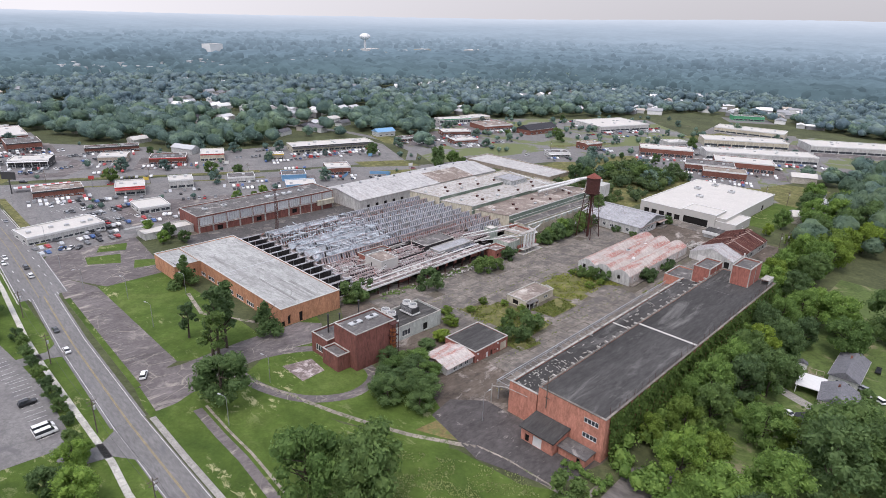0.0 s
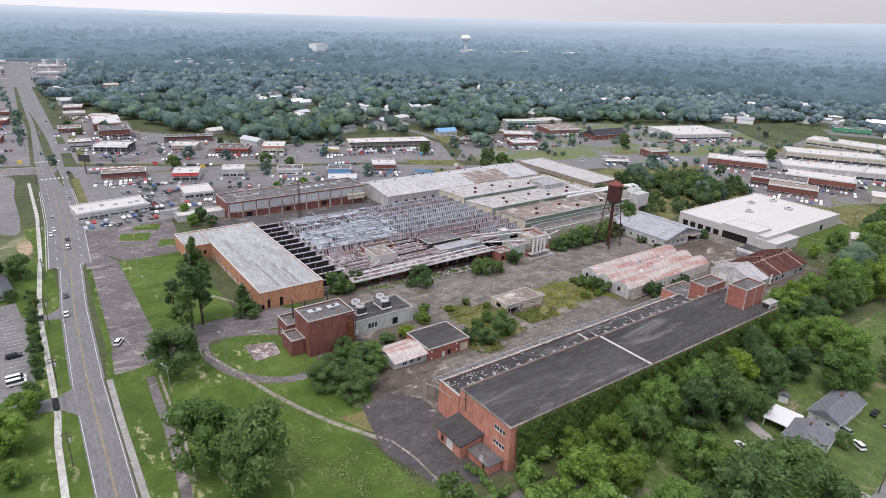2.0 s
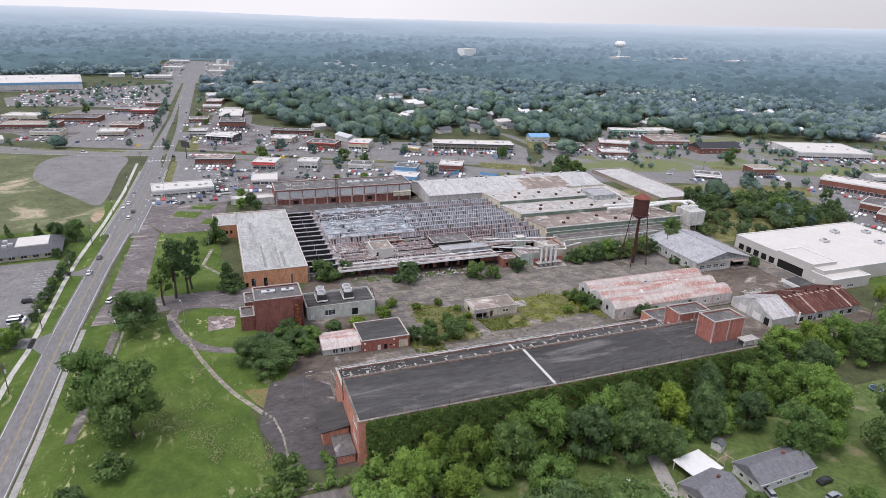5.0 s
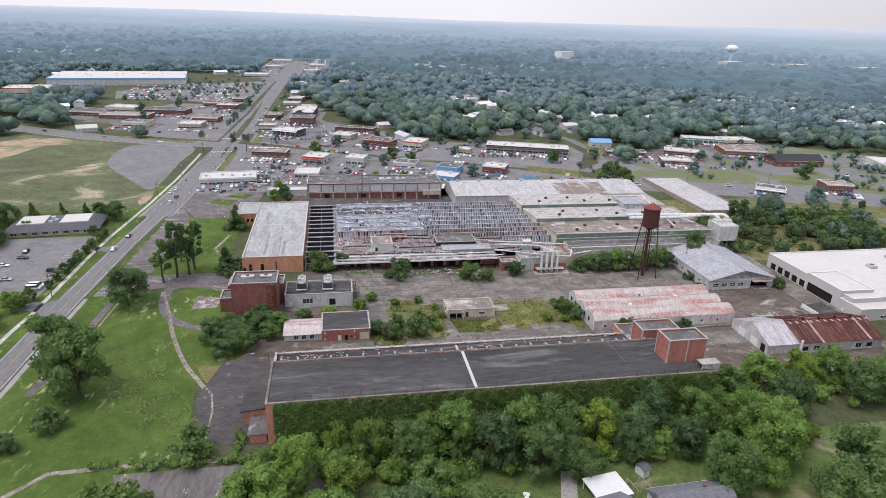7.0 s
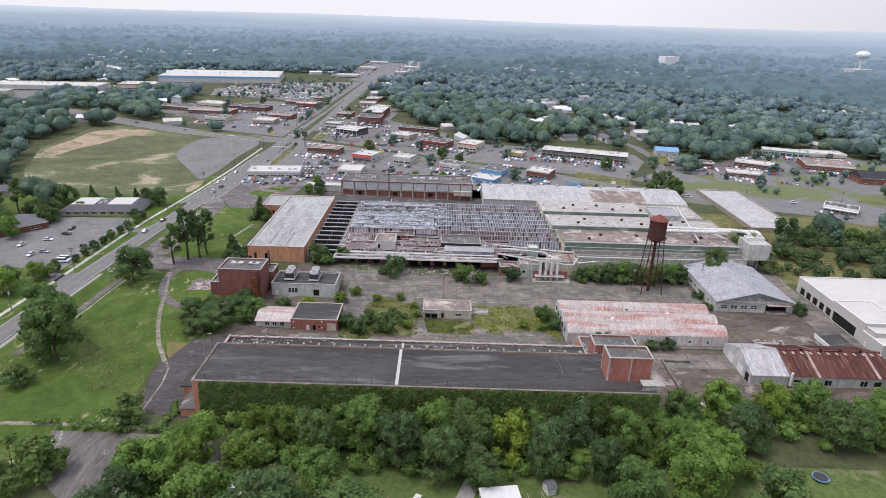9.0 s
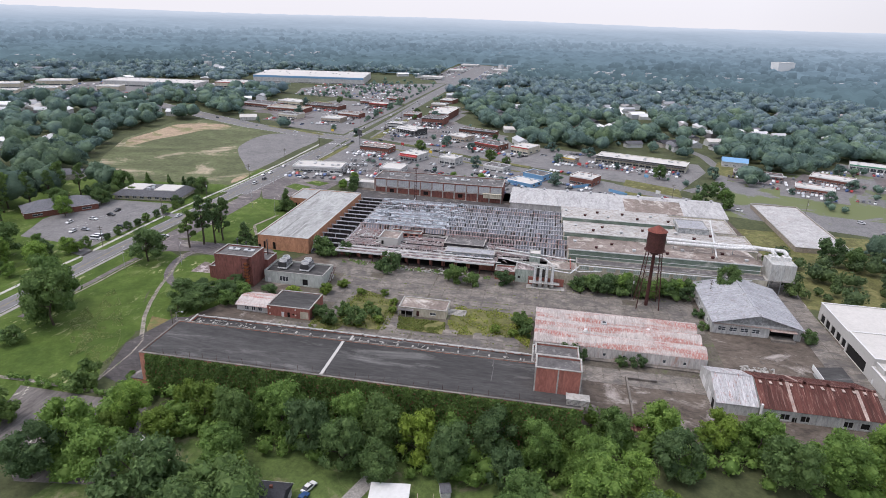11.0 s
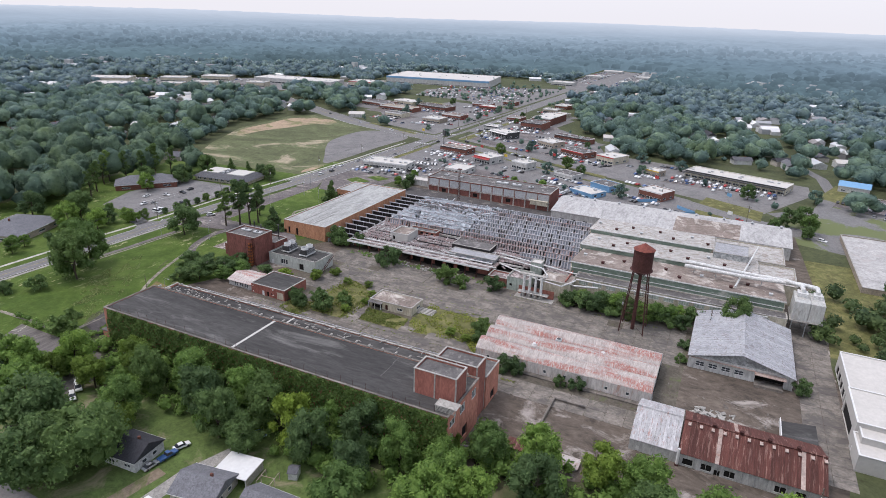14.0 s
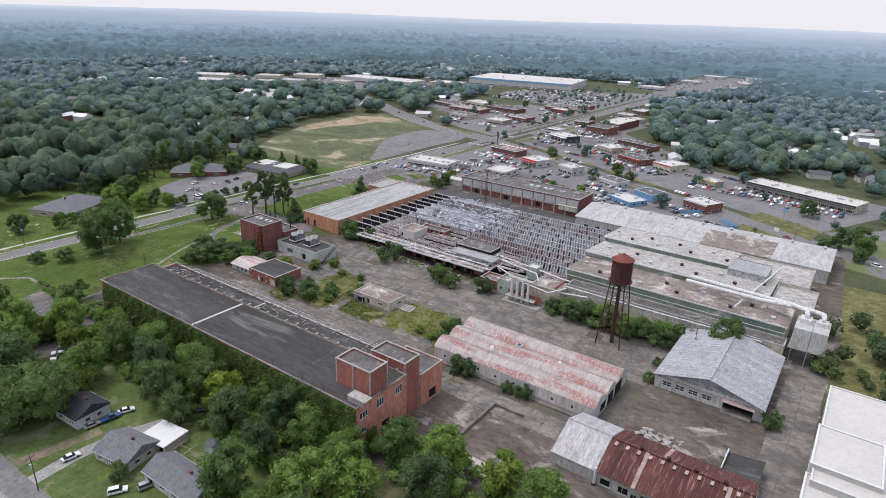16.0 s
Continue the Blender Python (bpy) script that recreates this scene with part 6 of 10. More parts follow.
outline = [p for i, p in enumerate(outline) if i == 0 or abs(p[0] - outline[i - 1][0]) > 1e-6 or abs(p[1] - outline[i - 1][1]) > 1e-6]
for y0 in (-YL, YL - 0.35):
    bm = profile_y(outline, y0, y0 + 0.35)
    part("end_wall", bm, WHITE_WALL, bar)
for k in range(5):
    part("end_window", boxes((-11 + k * 4.6, -9.6 + k * 4.6, -YL - 0.05, -YL + 0.05, 2.2, 4.0)), DARK_HOLE, bar)
part("end_door", boxes((-9, -3, YL - 0.05, YL + 0.05, 0, 4.4), (-1.5, 3, YL - 0.05, YL + 0.05, 0, 4.0), (5, 9, YL - 0.05, YL + 0.05, 0.8, 3.6)), DARK_HOLE, bar)
ws = [(-26 + 6.9 * k, -25 + 6.9 * k, 1.6, 2.9) for k in range(8)]
part("side_wall", panel("x+", XW, -YL + 0.36, YL - 0.36, -1.5, 4.55, 0.35, ws), surf("rust_run_wall", (0.62, 0.585, 0.55), 0.8, 0.2, 1.2, 0.8, stain=(0.40, 0.24, 0.19), amount=(0.53, 0.68), stain_scale=0.4, stretch=(1, 1, 0.25)), bar)
for a, b, c, d in ws:
    window(bar, "x+", XW, a, b, c, d, 1)
part("side_wall", boxes((-XW, -XW + 0.35, -YL + 0.36, YL - 0.36, -1.5, 4.55)), WHITE_WALL, bar)
panel_me = []
for i in range(3):
    me = bpy.data.meshes.new("roof_panel")
    bm = bmesh.new()
    cols = []
    for j in range(4):
        for y, up in ((-1.0 + j * 0.5, 0.0), (-0.66 + j * 0.5, 0.0), (-0.62 + j * 0.5, 0.12), (-0.54 + j * 0.5, 0.12)):
            cols.append([bm.verts.new((hump(i, k / 10)[0], y, hump(i, k / 10)[1] + 0.06 + up)) for k in range(11)])
    cols.append([bm.verts.new((hump(i, k / 10)[0], 1.0, hump(i, k / 10)[1] + 0.06)) for k in range(11)])
    for a, b in zip(cols, cols[1:]):
        for k in range(10):
            bm.faces.new((a[k], a[k + 1], b[k + 1], b[k]))
    bm.to_mesh(me)
    bm.free()
    me.materials.append(RUST_WHITE)
    panel_me.append(me)
for i in range(3):
    for k in range(30):
        share("roof_panel", panel_me[i], bar, pose(0, -YL + 1.0 + k * 2.013, 0))
roof_unit(-131, 270, 2.6, 2.0, 2.0, 0.9)
for x, y in ((-124.5, 263), (-130, 286)):
    th = thing("roof_cowl", "pale round cowl on the barrel roof", "roof cowl", pose(x, y, 2.3), "barrel cowls")
    part("hood", tube(bmesh.new(), (0, 0, 0), (0, 0, 0.9), 0.9, 0.6, 10), TRIM_WHITE, th)
part("dock", boxes((XW + 0.003, XW + 2.0, -YL, YL, -1.5, 0.6)), SLAB, bar, "worn concrete loading ledge")

# ---- gabled metal shed ----
gab = thing("gable_shed", "large white shed with a peeling metal gable roof", "shed", pose(-166.5, 329.5, -4))
GX, GY = 19.0, 16.6
for s, lab in ((1, "x+"), (-1, "x-")):
    bm = bmesh.new()
    for x in (s * GX, s * (GX - 0.35)):
        bm.faces.new([bm.verts.new(c) for c in ((x, -GY, 5.2), (x, GY, 5.2), (x, 0, 9.6))])
    v = bm.verts[:]
    bm.verts.ensure_lookup_table()
    for a, b in ((0, 1), (1, 2), (2, 0)):
        bm.faces.new((bm.verts[a], bm.verts[b], bm.verts[b + 3], bm.verts[a + 3]))
    part("gable", bm, GREY_PANEL, gab)
    op = [(-14 + 4.2 * k, -11.2 + 4.2 * k, 1.4, 3.2) for k in range(4)] + [(5.0, 13.8, 0.0, 4.0)]
    part("wall", panel(lab, s * GX, -GY, GY, -1.5, 5.197, 0.35, op if s > 0 else []), WHITE_WALL, gab)
for k in range(4):
    window(gab, "x+", GX, -14 + 4.2 * k, -11.2 + 4.2 * k, 1.4, 3.2, 2, 2)
part("dark_bay", boxes((GX - 3.2, GX - 3.1, 4.8, 14, -0.2, 4.2)), DARK_HOLE, gab)
part("dock", boxes((GX + 0.003, GX + 3.2, 5.0, 13.8, -1, 1.0)), SLAB, gab)
part("awning", boxes((GX + 0.003, GX + 2.4, 4.6, 14.2, 4.1, 4.3), (GX + 0.003, GX + 0.8, -16, 4.59, 4.4, 4.55)), RUST_PALE, gab)
for s in (-1, 1):
    part("wall", panel("y+" if s > 0 else "y-", s * GY, -GX + 0.36, GX - 0.36, -1.5, 5.197, 0.35, [(-14 + 5 * k, -12 + 5 * k, 1.4, 3.2) for k in range(6)] if s < 0 else []), WHITE_WALL, gab)
for k in range(6):
    window(gab, "y-", -GY, -14 + 5 * k, -12 + 5 * k, 1.4, 3.2, 2)
sl = math.degrees(math.atan2(4.4, GY))
gp = bpy.data.meshes.new("roof_panel")
half = math.hypot(GY, 4.4) / 2 + 0.35
bm = boxes((-0.90, 0.90, -half, half, 0, 0.08), (-0.95, -0.84, -half, half, 0.083, 0.12))
bm.to_mesh(gp)
bm.free()
gp.materials.append(METAL_ROOF)
for k in range(22):
    for s in (-1, 1):
        share("roof_panel", gp, gab, pose(-GX + 0.4 + k * 1.82, s * GY / 2, 7.45 + random.uniform(0, 0.05), -s * sl, 0, 0))
part("ridge_cap", boxes((-GX - 0.5, GX + 0.6, -0.4, 0.4, 9.75, 9.95)), METAL_ROOF, gab)

# ---- rusty gabled shed ----
def long_gable(name, label, x0, x1, y0, y1, eave, ridge, base, wall, panels, openings=(), end_holes=()):
    cx, cy = (x0 + x1) / 2, (y0 + y1) / 2
    hx, hy = (x1 - x0) / 2, (y1 - y0) / 2
    th = thing(name, label, "shed", pose(cx, cy, base))
    e, r = eave - base, ridge - base
    pr = [(-hx, -1.5), (hx, -1.5), (hx, e), (0, r), (-hx, e)]
    for a in (-hy, hy - 0.3):
        part("end_wall", profile_y(pr, a, a + 0.3), wall, th)
    part("wall", panel("x+", hx, -hy + 0.31, hy - 0.31, -1.5, e, 0.3, [o[:4] for o in openings]), wall, th)
    part("wall", boxes((-hx, -hx + 0.3, -hy + 0.31, hy - 0.31, -1.5, e)), wall, th)
    for o in openings:
        if o[4] == "w":
            window(th, "x+", hx, *o[:4], bars=3, rows=2, pane_mat=DARK_HOLE)
        else:
            part("doorway", boxes((hx - 0.28, hx - 0.25, o[0], o[1], o[2], o[3])), DARK_HOLE if o[4] == "h" else TRIM_WHITE, th)
    for a, b, mt in end_holes:
        part("shutter", boxes((a, b, -hy - 0.04, -hy + 0.04, 0, 3.6)), mt, th)
    s_ang = math.degrees(math.atan2(r - e, hx))
    L = math.hypot(hx, r - e) / 2 + 0.35
    meshes = []
    for k, mt in enumerate(panels):
        me = bpy.data.meshes.new("roof_panel")
        bm = boxes((-L, L, -0.51, 0.51, 0, 0.05), (-L, L, -0.51, -0.40, 0.053, 0.13), (-L, L, -0.05, 0.05, 0.053, 0.11))
        bm.to_mesh(me)
        bm.free()
        me.materials.append(mt)
        meshes.append(me)
    return th, meshes, s_ang, hx, hy, e, r


rs, rmesh, s_ang, hx, hy, e, r = long_gable("rusty_shed", "grey-walled shed with a dark red rusted gable roof", -112.5, -91.2, 315.2, 351.0, 0.0, 4.0, -4.4, WHITE_WALL, [RUST_DARK, RUST_PALE],
    [(-16.6, -14.0, 1.0, 3.0, "h"), (-11.8, -9.2, 1.0, 3.0, "h"), (-8.4, -7.0, 0.1, 2.2, "h"), (-6.0, -3.4, 1.0, 3.0, "h"), (6.2, 8.8, 1.0, 3.0, "h"), (11.0, 13.6, 1.0, 3.0, "h")])
rnd = random.Random(3)
for k in range(35):
    for s in (-1, 1):
        me = rmesh[1] if (k % 4 == 1 and rnd.random() < 0.16) else rmesh[0]
        share("roof_panel", me, rs, pose(s * hx / 2, -hy + 0.51 + k * 1.024, (e + r) / 2 + 0.08, 0, s * s_ang, 0))
    if k % 3 == 1:
        part("skylight_sheet", boxes((0.3, 2.2, -hy + 0.1 + k * 1.024, -hy + 0.9 + k * 1.024, r - 0.25, r - 0.1)), RUST_PALE, rs)
part("ridge_cap", boxes((-0.35, 0.35, -hy, hy, r + 0.22, r + 0.36)), RUST_DARK, rs)
for k in range(4):
    part("ridge_vent", tube(bmesh.new(), (0.2, -10 + k * 7, r + 0.2), (0.2, -10 + k * 7, r + 1.1), 0.45, 0.6, 8), RUST, rs)
for k in range(12):
    part("wall_rib", boxes((hx + 0.003, hx + 0.12, -hy + 1.2 + k * 3.0, -hy + 1.35 + k * 3.0, -0.5, e - 0.1)), STEEL, rs)
ws_, wmesh, s_ang, hx, hy, e, r = long_gable("white_shed", "pale metal shed with a rust-flecked white gable roof", -113.0, -91.6, 302.0, 314.9, -0.2, 4.1, -4.4, WHITE_WALL, [surf("flecked_white_sheet", (0.60, 0.59, 0.59), 0.86, 0.2, 1.2, 0.7, stain=(0.36, 0.22, 0.19), amount=(0.55, 0.66), stain_scale=0.8, stretch=(0.5, 1.6, 0.5), bump=0.2, vary=0.15)], [(-4.5, -3.6, 0.1, 2.2, "d")],
    [(-6.5, -2.5, TRIM_WHITE), (1.0, 5.0, TRIM_WHITE), (7.0, 9.4, DARK_HOLE)])
for k in range(12):
    for s in (-1, 1):
        share("roof_panel", wmesh[0], ws_, pose(s * hx / 2, -hy + 0.55 + k * 1.06, (e + r) / 2 + 0.08, 0, s * s_ang, 0))
th = thing("flue_pipe", "white bent flue with a rusty foot beside the shed", "flue", pose(-90.6, 315.2, -4.4))
part("pipe", tube(bmesh.new(), (0, 0, 1.0), (0, 0, 6.0), 0.4, 0.4, 8), TRIM_WHITE, th)
part("foot", boxes((-0.5, 0.5, -0.5, 0.5, 0, 0.997)), RUST, th)
th = thing("mono_shed", "small black-roofed shed with a white boarded end", "shed", pose(-118, 346, -4.2))
part("wall", hull([(-4.5, -4), (4.5, -4), (4.5, 4), (-4.5, 4)], -0.5, 2.6), WHITE_WALL, th)
bm = hull([(-5, -4.6), (5, -4.6), (5, 4.6), (-5, 4.6)], 2.62, 2.9)
for v in bm.verts:
    v.co.z += 0.14 * (v.co.y + 4.6)
part("roof", bm, DARK_ROOF, th)
part("upstand", boxes((-4.8, 4.8, -4.9, -4.65, 2.4, 4.2)), TRIM_WHITE, th)
lowr = thing("collapsed_roof", "low rusty tin roof half hidden by trees", "shed", pose(-77, 281, -3.9))
part("roof", boxes((-2.4, 2.4, -10.5, -1.0, 0.9, 1.05)), RUST_DARK, lowr)
part("roof", boxes((-2.2, 2.5, -0.9, 10.5, 0.8, 0.95)), RUST_WHITE, lowr)
part("wall", boxes((-2.2, 2.2, -10.2, 10.2, -0.8, 0.79)), CONCRETE, lowr)
th = thing("retaining_wall", "broken concrete dock wall across the yard", "wall", pose(-92, 276.5, -4), kind="structure")
part("wall", boxes((-13, 13, -0.3, 0.3, -0.5, 1.2), (-13, -12.4, 0.303, 10, -0.5, 0.9)), SLAB, th)

# ---- white warehouse ----
wh = block("white_warehouse", "modern white warehouse with a bright membrane roof", "warehouse", -171.6, -118.0, 361.0, 447.0, 3.2, CLEAN_WALL, WHITE_ROOF, [("y-", -24 + 5 * k, -20.5 + 5 * k, 0.3, 3.6, "hole") for k in range(5)] + [("x+", 20, 24, 0.3, 3.8, "hole")], parapet=0.25, foot=-4.2, coping_mat=TRIM_WHITE, thick=0.3)
block("warehouse_porch", "white flat-roofed loading porch of the warehouse", "porch", -144.0, -123.5, 360.2, 376.0, 4.4, CLEAN_WALL, WHITE_ROOF, [("y-", -9, 6, 0.3, 4.6, "hole")], parapet=0.2, foot=-4.2, coping_mat=TRIM_WHITE)
block("warehouse_porch", "low white front office of the warehouse", "porch", -123.2, -111.5, 359.8, 384.0, 1.4, CLEAN_WALL, WHITE_ROOF, [("y-", -4, -2.8, 0.2, 2.4, "door"), ("x+", -2, 2, 1, 2.4, "window", 3)], parapet=0.2, foot=-4.2, coping_mat=TRIM_WHITE)
for x, y in ((-160, 420), (-150, 400), (-140, 428), (-155, 438)):
    roof_unit(x, y, 2.95, 4, 3, 1.4)

# ---- hut in the weeds ----
hut = block("gatehouse", "small white rendered hut with a weathered flat roof", "hut", -143.2, -133.2, 189.5, 209.0, -0.4, CREAM_WALL, BROWN_ROOF, [("x+", 3.2, 5.6, 1.1, 2.3, "window", 2), ("x+", -8.8, -4.0, 0.1, 2.6, "hole"), ("x+", -2.4, -1.2, 0.1, 2.4, "door", RUST), ("y+", -2.5, 0.5, 1.0, 2.2, "window", 2), ("y-", -2, 1, 0.6, 2.6, "hole")], parapet=0.25, foot=-3.9)
part("porch_roof", boxes((4.9, 7.0, -9.9, -3.4, 2.9, 3.1)), GREY_ROOF, hut)
for y in (-9.6, -6.6, -3.7):
    part("porch_post", boxes((6.6, 6.85, y, y + 0.25, -0.5, 2.897)), WHITE_WALL, hut)
bm = boxes(*[(5.2, 6.6 + 0.0, 9.8 + 0.9 * k, 10.5 + 0.9 * k, -0.5, 0.9 - 0.12 * k) for k in range(7)])
part("ramp_step", boxes(*[(-3.5 + 0.9 * k, -2.8 + 0.9 * k, 9.76, 17, -0.5, 0.7 - 0.12 * k) for k in range(5)]), CONCRETE, hut)
bm.free()

# ---- town ----
KEEP_CLEAR = []
SHOPS = []


def shop(label, x, y, w, d, h, ang, wall, roof, trim=TRIM_WHITE, glassy=0.45, units=2, band_h=0.9, category="shop", name="shop", canopy=False, plain_sides=False):
    """A flat-roofed shop: its glazed front looks along local -y, towards the mill side."""
    z = fall(y)
    th = thing(name, label, category, pose(x, y, z, 0, 0, ang))
    hx, hy = w / 2, d / 2
    far = x < -520 or y > 560
    lots = len(KEEP_CLEAR)
    c_, s_ = math.cos(radians(ang)), math.sin(radians(ang))
    ring = [(x + c_ * a - s_ * b, y + s_ * a + c_ * b) for a, b in ((-hx - 9, -hy - 20), (hx + 9, -hy - 20), (hx + 9, hy + 7), (-hx - 9, hy + 7))]
    if x > -700:
        patch("lot", "grey lot round a shop", "lot", ring, 0.062 + 0.0011 * (lots % 12), (LOT, ASPHALT, LOT, OLD_LOT)[lots % 4])
    k = max(1, int(w / (12 if far else 5)))
    op = []
    for i in range(k):
        u0 = -hx + w * i / k
        if glassy > 0:
            op.append((u0 + 0.4, u0 + w / k - 0.4, 0.5, 0.5 + (h - band_h - 1.0) * glassy))
    part("wall", panel("y-", -hy, -hx, hx, -1.5, h, 0.3, op), wall, th)
    for o in op:
        window(th, "y-", -hy, *o, bars=2)
    part("wall", boxes((-hx, hx, hy - 0.3, hy, -1.5, h)), wall, th)
    for sx in (-1, 1):
        so = [(-hy + 0.35 + (d - 0.7) * (i + 0.3) / 2, -hy + 0.35 + (d - 0.7) * (i + 0.7) / 2, 0.9, 2.4) for i in range(2)] if d < 30 and not far else []
        part("wall", panel("x+" if sx > 0 else "x-", sx * hx, -hy + 0.303, hy - 0.303, -1.5, h, 0.3, so), wall, th)
        for o in so:
            window(th, "x+" if sx > 0 else "x-", sx * hx, *o, bars=1)
    part("roof", boxes((-hx + 0.303, hx - 0.303, -hy + 0.303, hy - 0.303, h - 0.6, h - 0.35)), roof, th)
    bm = bmesh.new()
    for b in ((-hx - 0.12, hx + 0.12, -hy - 0.15, -hy + 0.25), (-hx - 0.12, hx + 0.12, hy - 0.25, hy + 0.12), (-hx - 0.12, -hx + 0.25, -hy + 0.253, hy - 0.253), (hx - 0.25, hx + 0.12, -hy + 0.253, hy - 0.253)):
        box(bm, *b, h + 0.003, h + 0.2)
    part("coping", bm, TRIM_WHITE, th)
    part("fascia", boxes((-hx - 0.1, hx + 0.1, -hy - 0.2, -hy - 0.003, h - band_h, h - 0.003)), trim, th)
    if canopy:
        part("canopy", boxes((-hx, hx, -hy - 3.2, -hy - 0.203, h - band_h - 0.5, h - band_h - 0.2)), trim, th)
        for i in range(k + 1):
            u = -hx + 0.2 + (w - 0.6) * i / k
            part("canopy_post", boxes((u, u + 0.2, -hy - 3.1, -hy - 2.9, -0.5, h - band_h - 0.503)), TRIM_WHITE, th)
    r = random.Random(int(x * 7 + y))
    for i in range(units):
        u = -hx + w * (i + 0.5) / units + r.uniform(-0.1, 0.1) * w
        v = r.uniform(-0.2, 0.25) * d
        bm = boxes((u - 1.0, u + 1.0, v - 0.8, v + 0.8, h - 0.349, h + 0.7))
        part("roof_unit", bm, UNIT_GREY, th)
    KEEP_CLEAR.append((x, y, max(w, d) * 0.62 + 3))
    SHOPS.append((x, y, w, d, ang))
    return th


shop("long white diner with a flat white roof", -343, 76, 36, 18, 4.4, 96, WHITE_WALL, WHITE_ROOF, glassy=0.5, units=5)
shop("low brown-roofed brick restaurant", -425.5, 97, 27, 15, 4.6, 80, TOWN_BRICK, BROWN_ROOF, TRIM_DARK, glassy=0.3)
shop("red and white fast food restaurant", -408, 133.6, 17, 18, 5.5, 70, WHITE_WALL, WHITE_ROOF, TRIM_RED, canopy=True)
shop("open white-roofed canopy building", -362, 128, 17, 18, 4, 85, WHITE_WALL, WHITE_ROOF, glassy=0.9, units=0)
shop("small white two-storey shop", -405, 165, 15, 13, 6, 70, WHITE_WALL, WHITE_ROOF)
shop("dark fast food restaurant with a white roof", -520, 106, 26, 16, 6, 62, TRIM_DARK, WHITE_ROOF, TRIM_WHITE, canopy=True)
shop("tan walled fast food restaurant", -508, 158, 20, 16, 5.2, 62, TAN_WALL, WHITE_ROOF)
shop("brick shop with a rooftop of units", -484, 190, 26, 18, 5, 62, TOWN_BRICK, GREY_ROOF, TRIM_RED, units=4)
shop("cream fast food restaurant with red trim", -476, 222, 18, 22, 6, 64, CREAM_WALL, WHITE_ROOF, TRIM_RED)
shop("small tan stand with a yellow band", -446, 262, 12, 10, 4.5, 64, TAN_WALL, WHITE_ROOF, TRIM_YELLOW)
shop("long strip mall with a white roof and arched fronts", -453, 322, 74, 20, 5.5, 72, CREAM_WALL, WHITE_ROOF, TRIM_DARK, units=9, canopy=True)
shop("brick shop beside the far road", -590, 116, 24, 26, 7, 85, TOWN_BRICK, GREY_ROOF, TRIM_DARK)
shop("long low dark motel", -548, 170, 40, 11, 4.5, 73, TOWN_BRICK, GREY_ROOF, TRIM_DARK)
shop("tan fast food restaurant west of the road", -552, 12, 22, 18, 5, 85, TAN_WALL, WHITE_ROOF)
shop("low shop west of the road", -680, 28, 24, 16, 5, 80, TOWN_BRICK, WHITE_ROOF, TRIM_RED)
shop("blue-walled garage with a dark roof", -380, 236.5, 17, 15, 4.6, 62, TRIM_BLUE, GREY_ROOF, TRIM_BLUE, glassy=0.0, units=1)
shop("brown brick workshop with a white roof", -375.6, 272, 18, 16, 6, 64, TOWN_BRICK, WHITE_ROOF, TRIM_WHITE, glassy=0.4)
shop("low white-roofed blue shop front by the fence", -358, 228, 20, 15, 3.4, 62, TRIM_BLUE, WHITE_ROOF, TRIM_BLUE, glassy=0.2)
shop("white shop with a dark flat roof behind the machine shop", -396, 204, 18, 13, 4.6, 66, WHITE_WALL, GREY_ROOF, TRIM_WHITE, units=1)
shop("row of low brick garages", -438, 411, 36, 11, 3.6, 76, TOWN_BRICK, GREY_ROOF, TRIM_WHITE, glassy=0.9)
shop("white-roofed office beside the cross street", -400, 440, 26, 14, 4, 72, TOWN_BRICK, WHITE_ROOF)
shop("white garages with green doors", -492, 522, 40, 16, 5, 70, WHITE_WALL, WHITE_ROOF, TRIM_GREEN, glassy=0.9)
shop("white-roofed store behind the brick shops", -488, 556, 34, 18, 5, 84, CREAM_WALL, WHITE_ROOF)
shop("brick shop with a pale roof beside the trees", -436, 466, 30, 16, 4.5, 60, TOWN_BRICK, WHITE_ROOF)
shop("small grey-roofed filling station shop", -306, 463, 20, 12, 4, 55, WHITE_WALL, GREY_ROOF, canopy=True)
shop("small white office on the corner", -262, 604, 22, 13, 4.5, 60, WHITE_WALL, WHITE_ROOF)
shop("long pale shopping building on the hill", -236, 744, 72, 28, 6, 10, CREAM_WALL, WHITE_ROOF, TRIM_WHITE, units=6)
shop("long low brick store building", -440, 530, 38, 30, 5, 74, TOWN_BRICK, BROWN_ROOF)
shop("wide supermarket with a white roof", -360, 650, 70, 50, 6, 70, WHITE_WALL, WHITE_ROOF, glassy=0.4, units=6)
shop("small brick chapel beside the cross street", -307, 518, 20, 14, 6, 76, TOWN_BRICK, TAN_WALL, TRIM_WHITE)
shop("red brick office row with white roofs", -244, 548, 46, 20, 7.5, 30, TOWN_BRICK, WHITE_ROOF, TRIM_WHITE, units=4)
shop("red brick school block with a white roof", -174, 546, 46, 24, 8, 24, TOWN_BRICK, WHITE_ROOF, TRIM_WHITE)
shop("red brick school block with a grey roof", -190, 515, 38, 22, 7, 24, TOWN_BRICK, GREY_ROOF, TRIM_WHITE)
shop("red brick school wing beside the lawn", -172, 500, 32, 15, 6.5, 24, TOWN_BRICK, TAN_WALL, TRIM_WHITE, glassy=0.25, units=1)
shop("long white factory with ribbon windows", -180, 600, 95, 24, 7, 35, WHITE_WALL, WHITE_ROOF, units=8)
shop("long white factory with ribbon windows", -130, 720, 90, 34, 7, 35, WHITE_WALL, WHITE_ROOF, units=8)
shop("pale long factory with a cream end", -215, 660, 80, 26, 7, 35, CREAM_WALL, WHITE_ROOF, units=6)
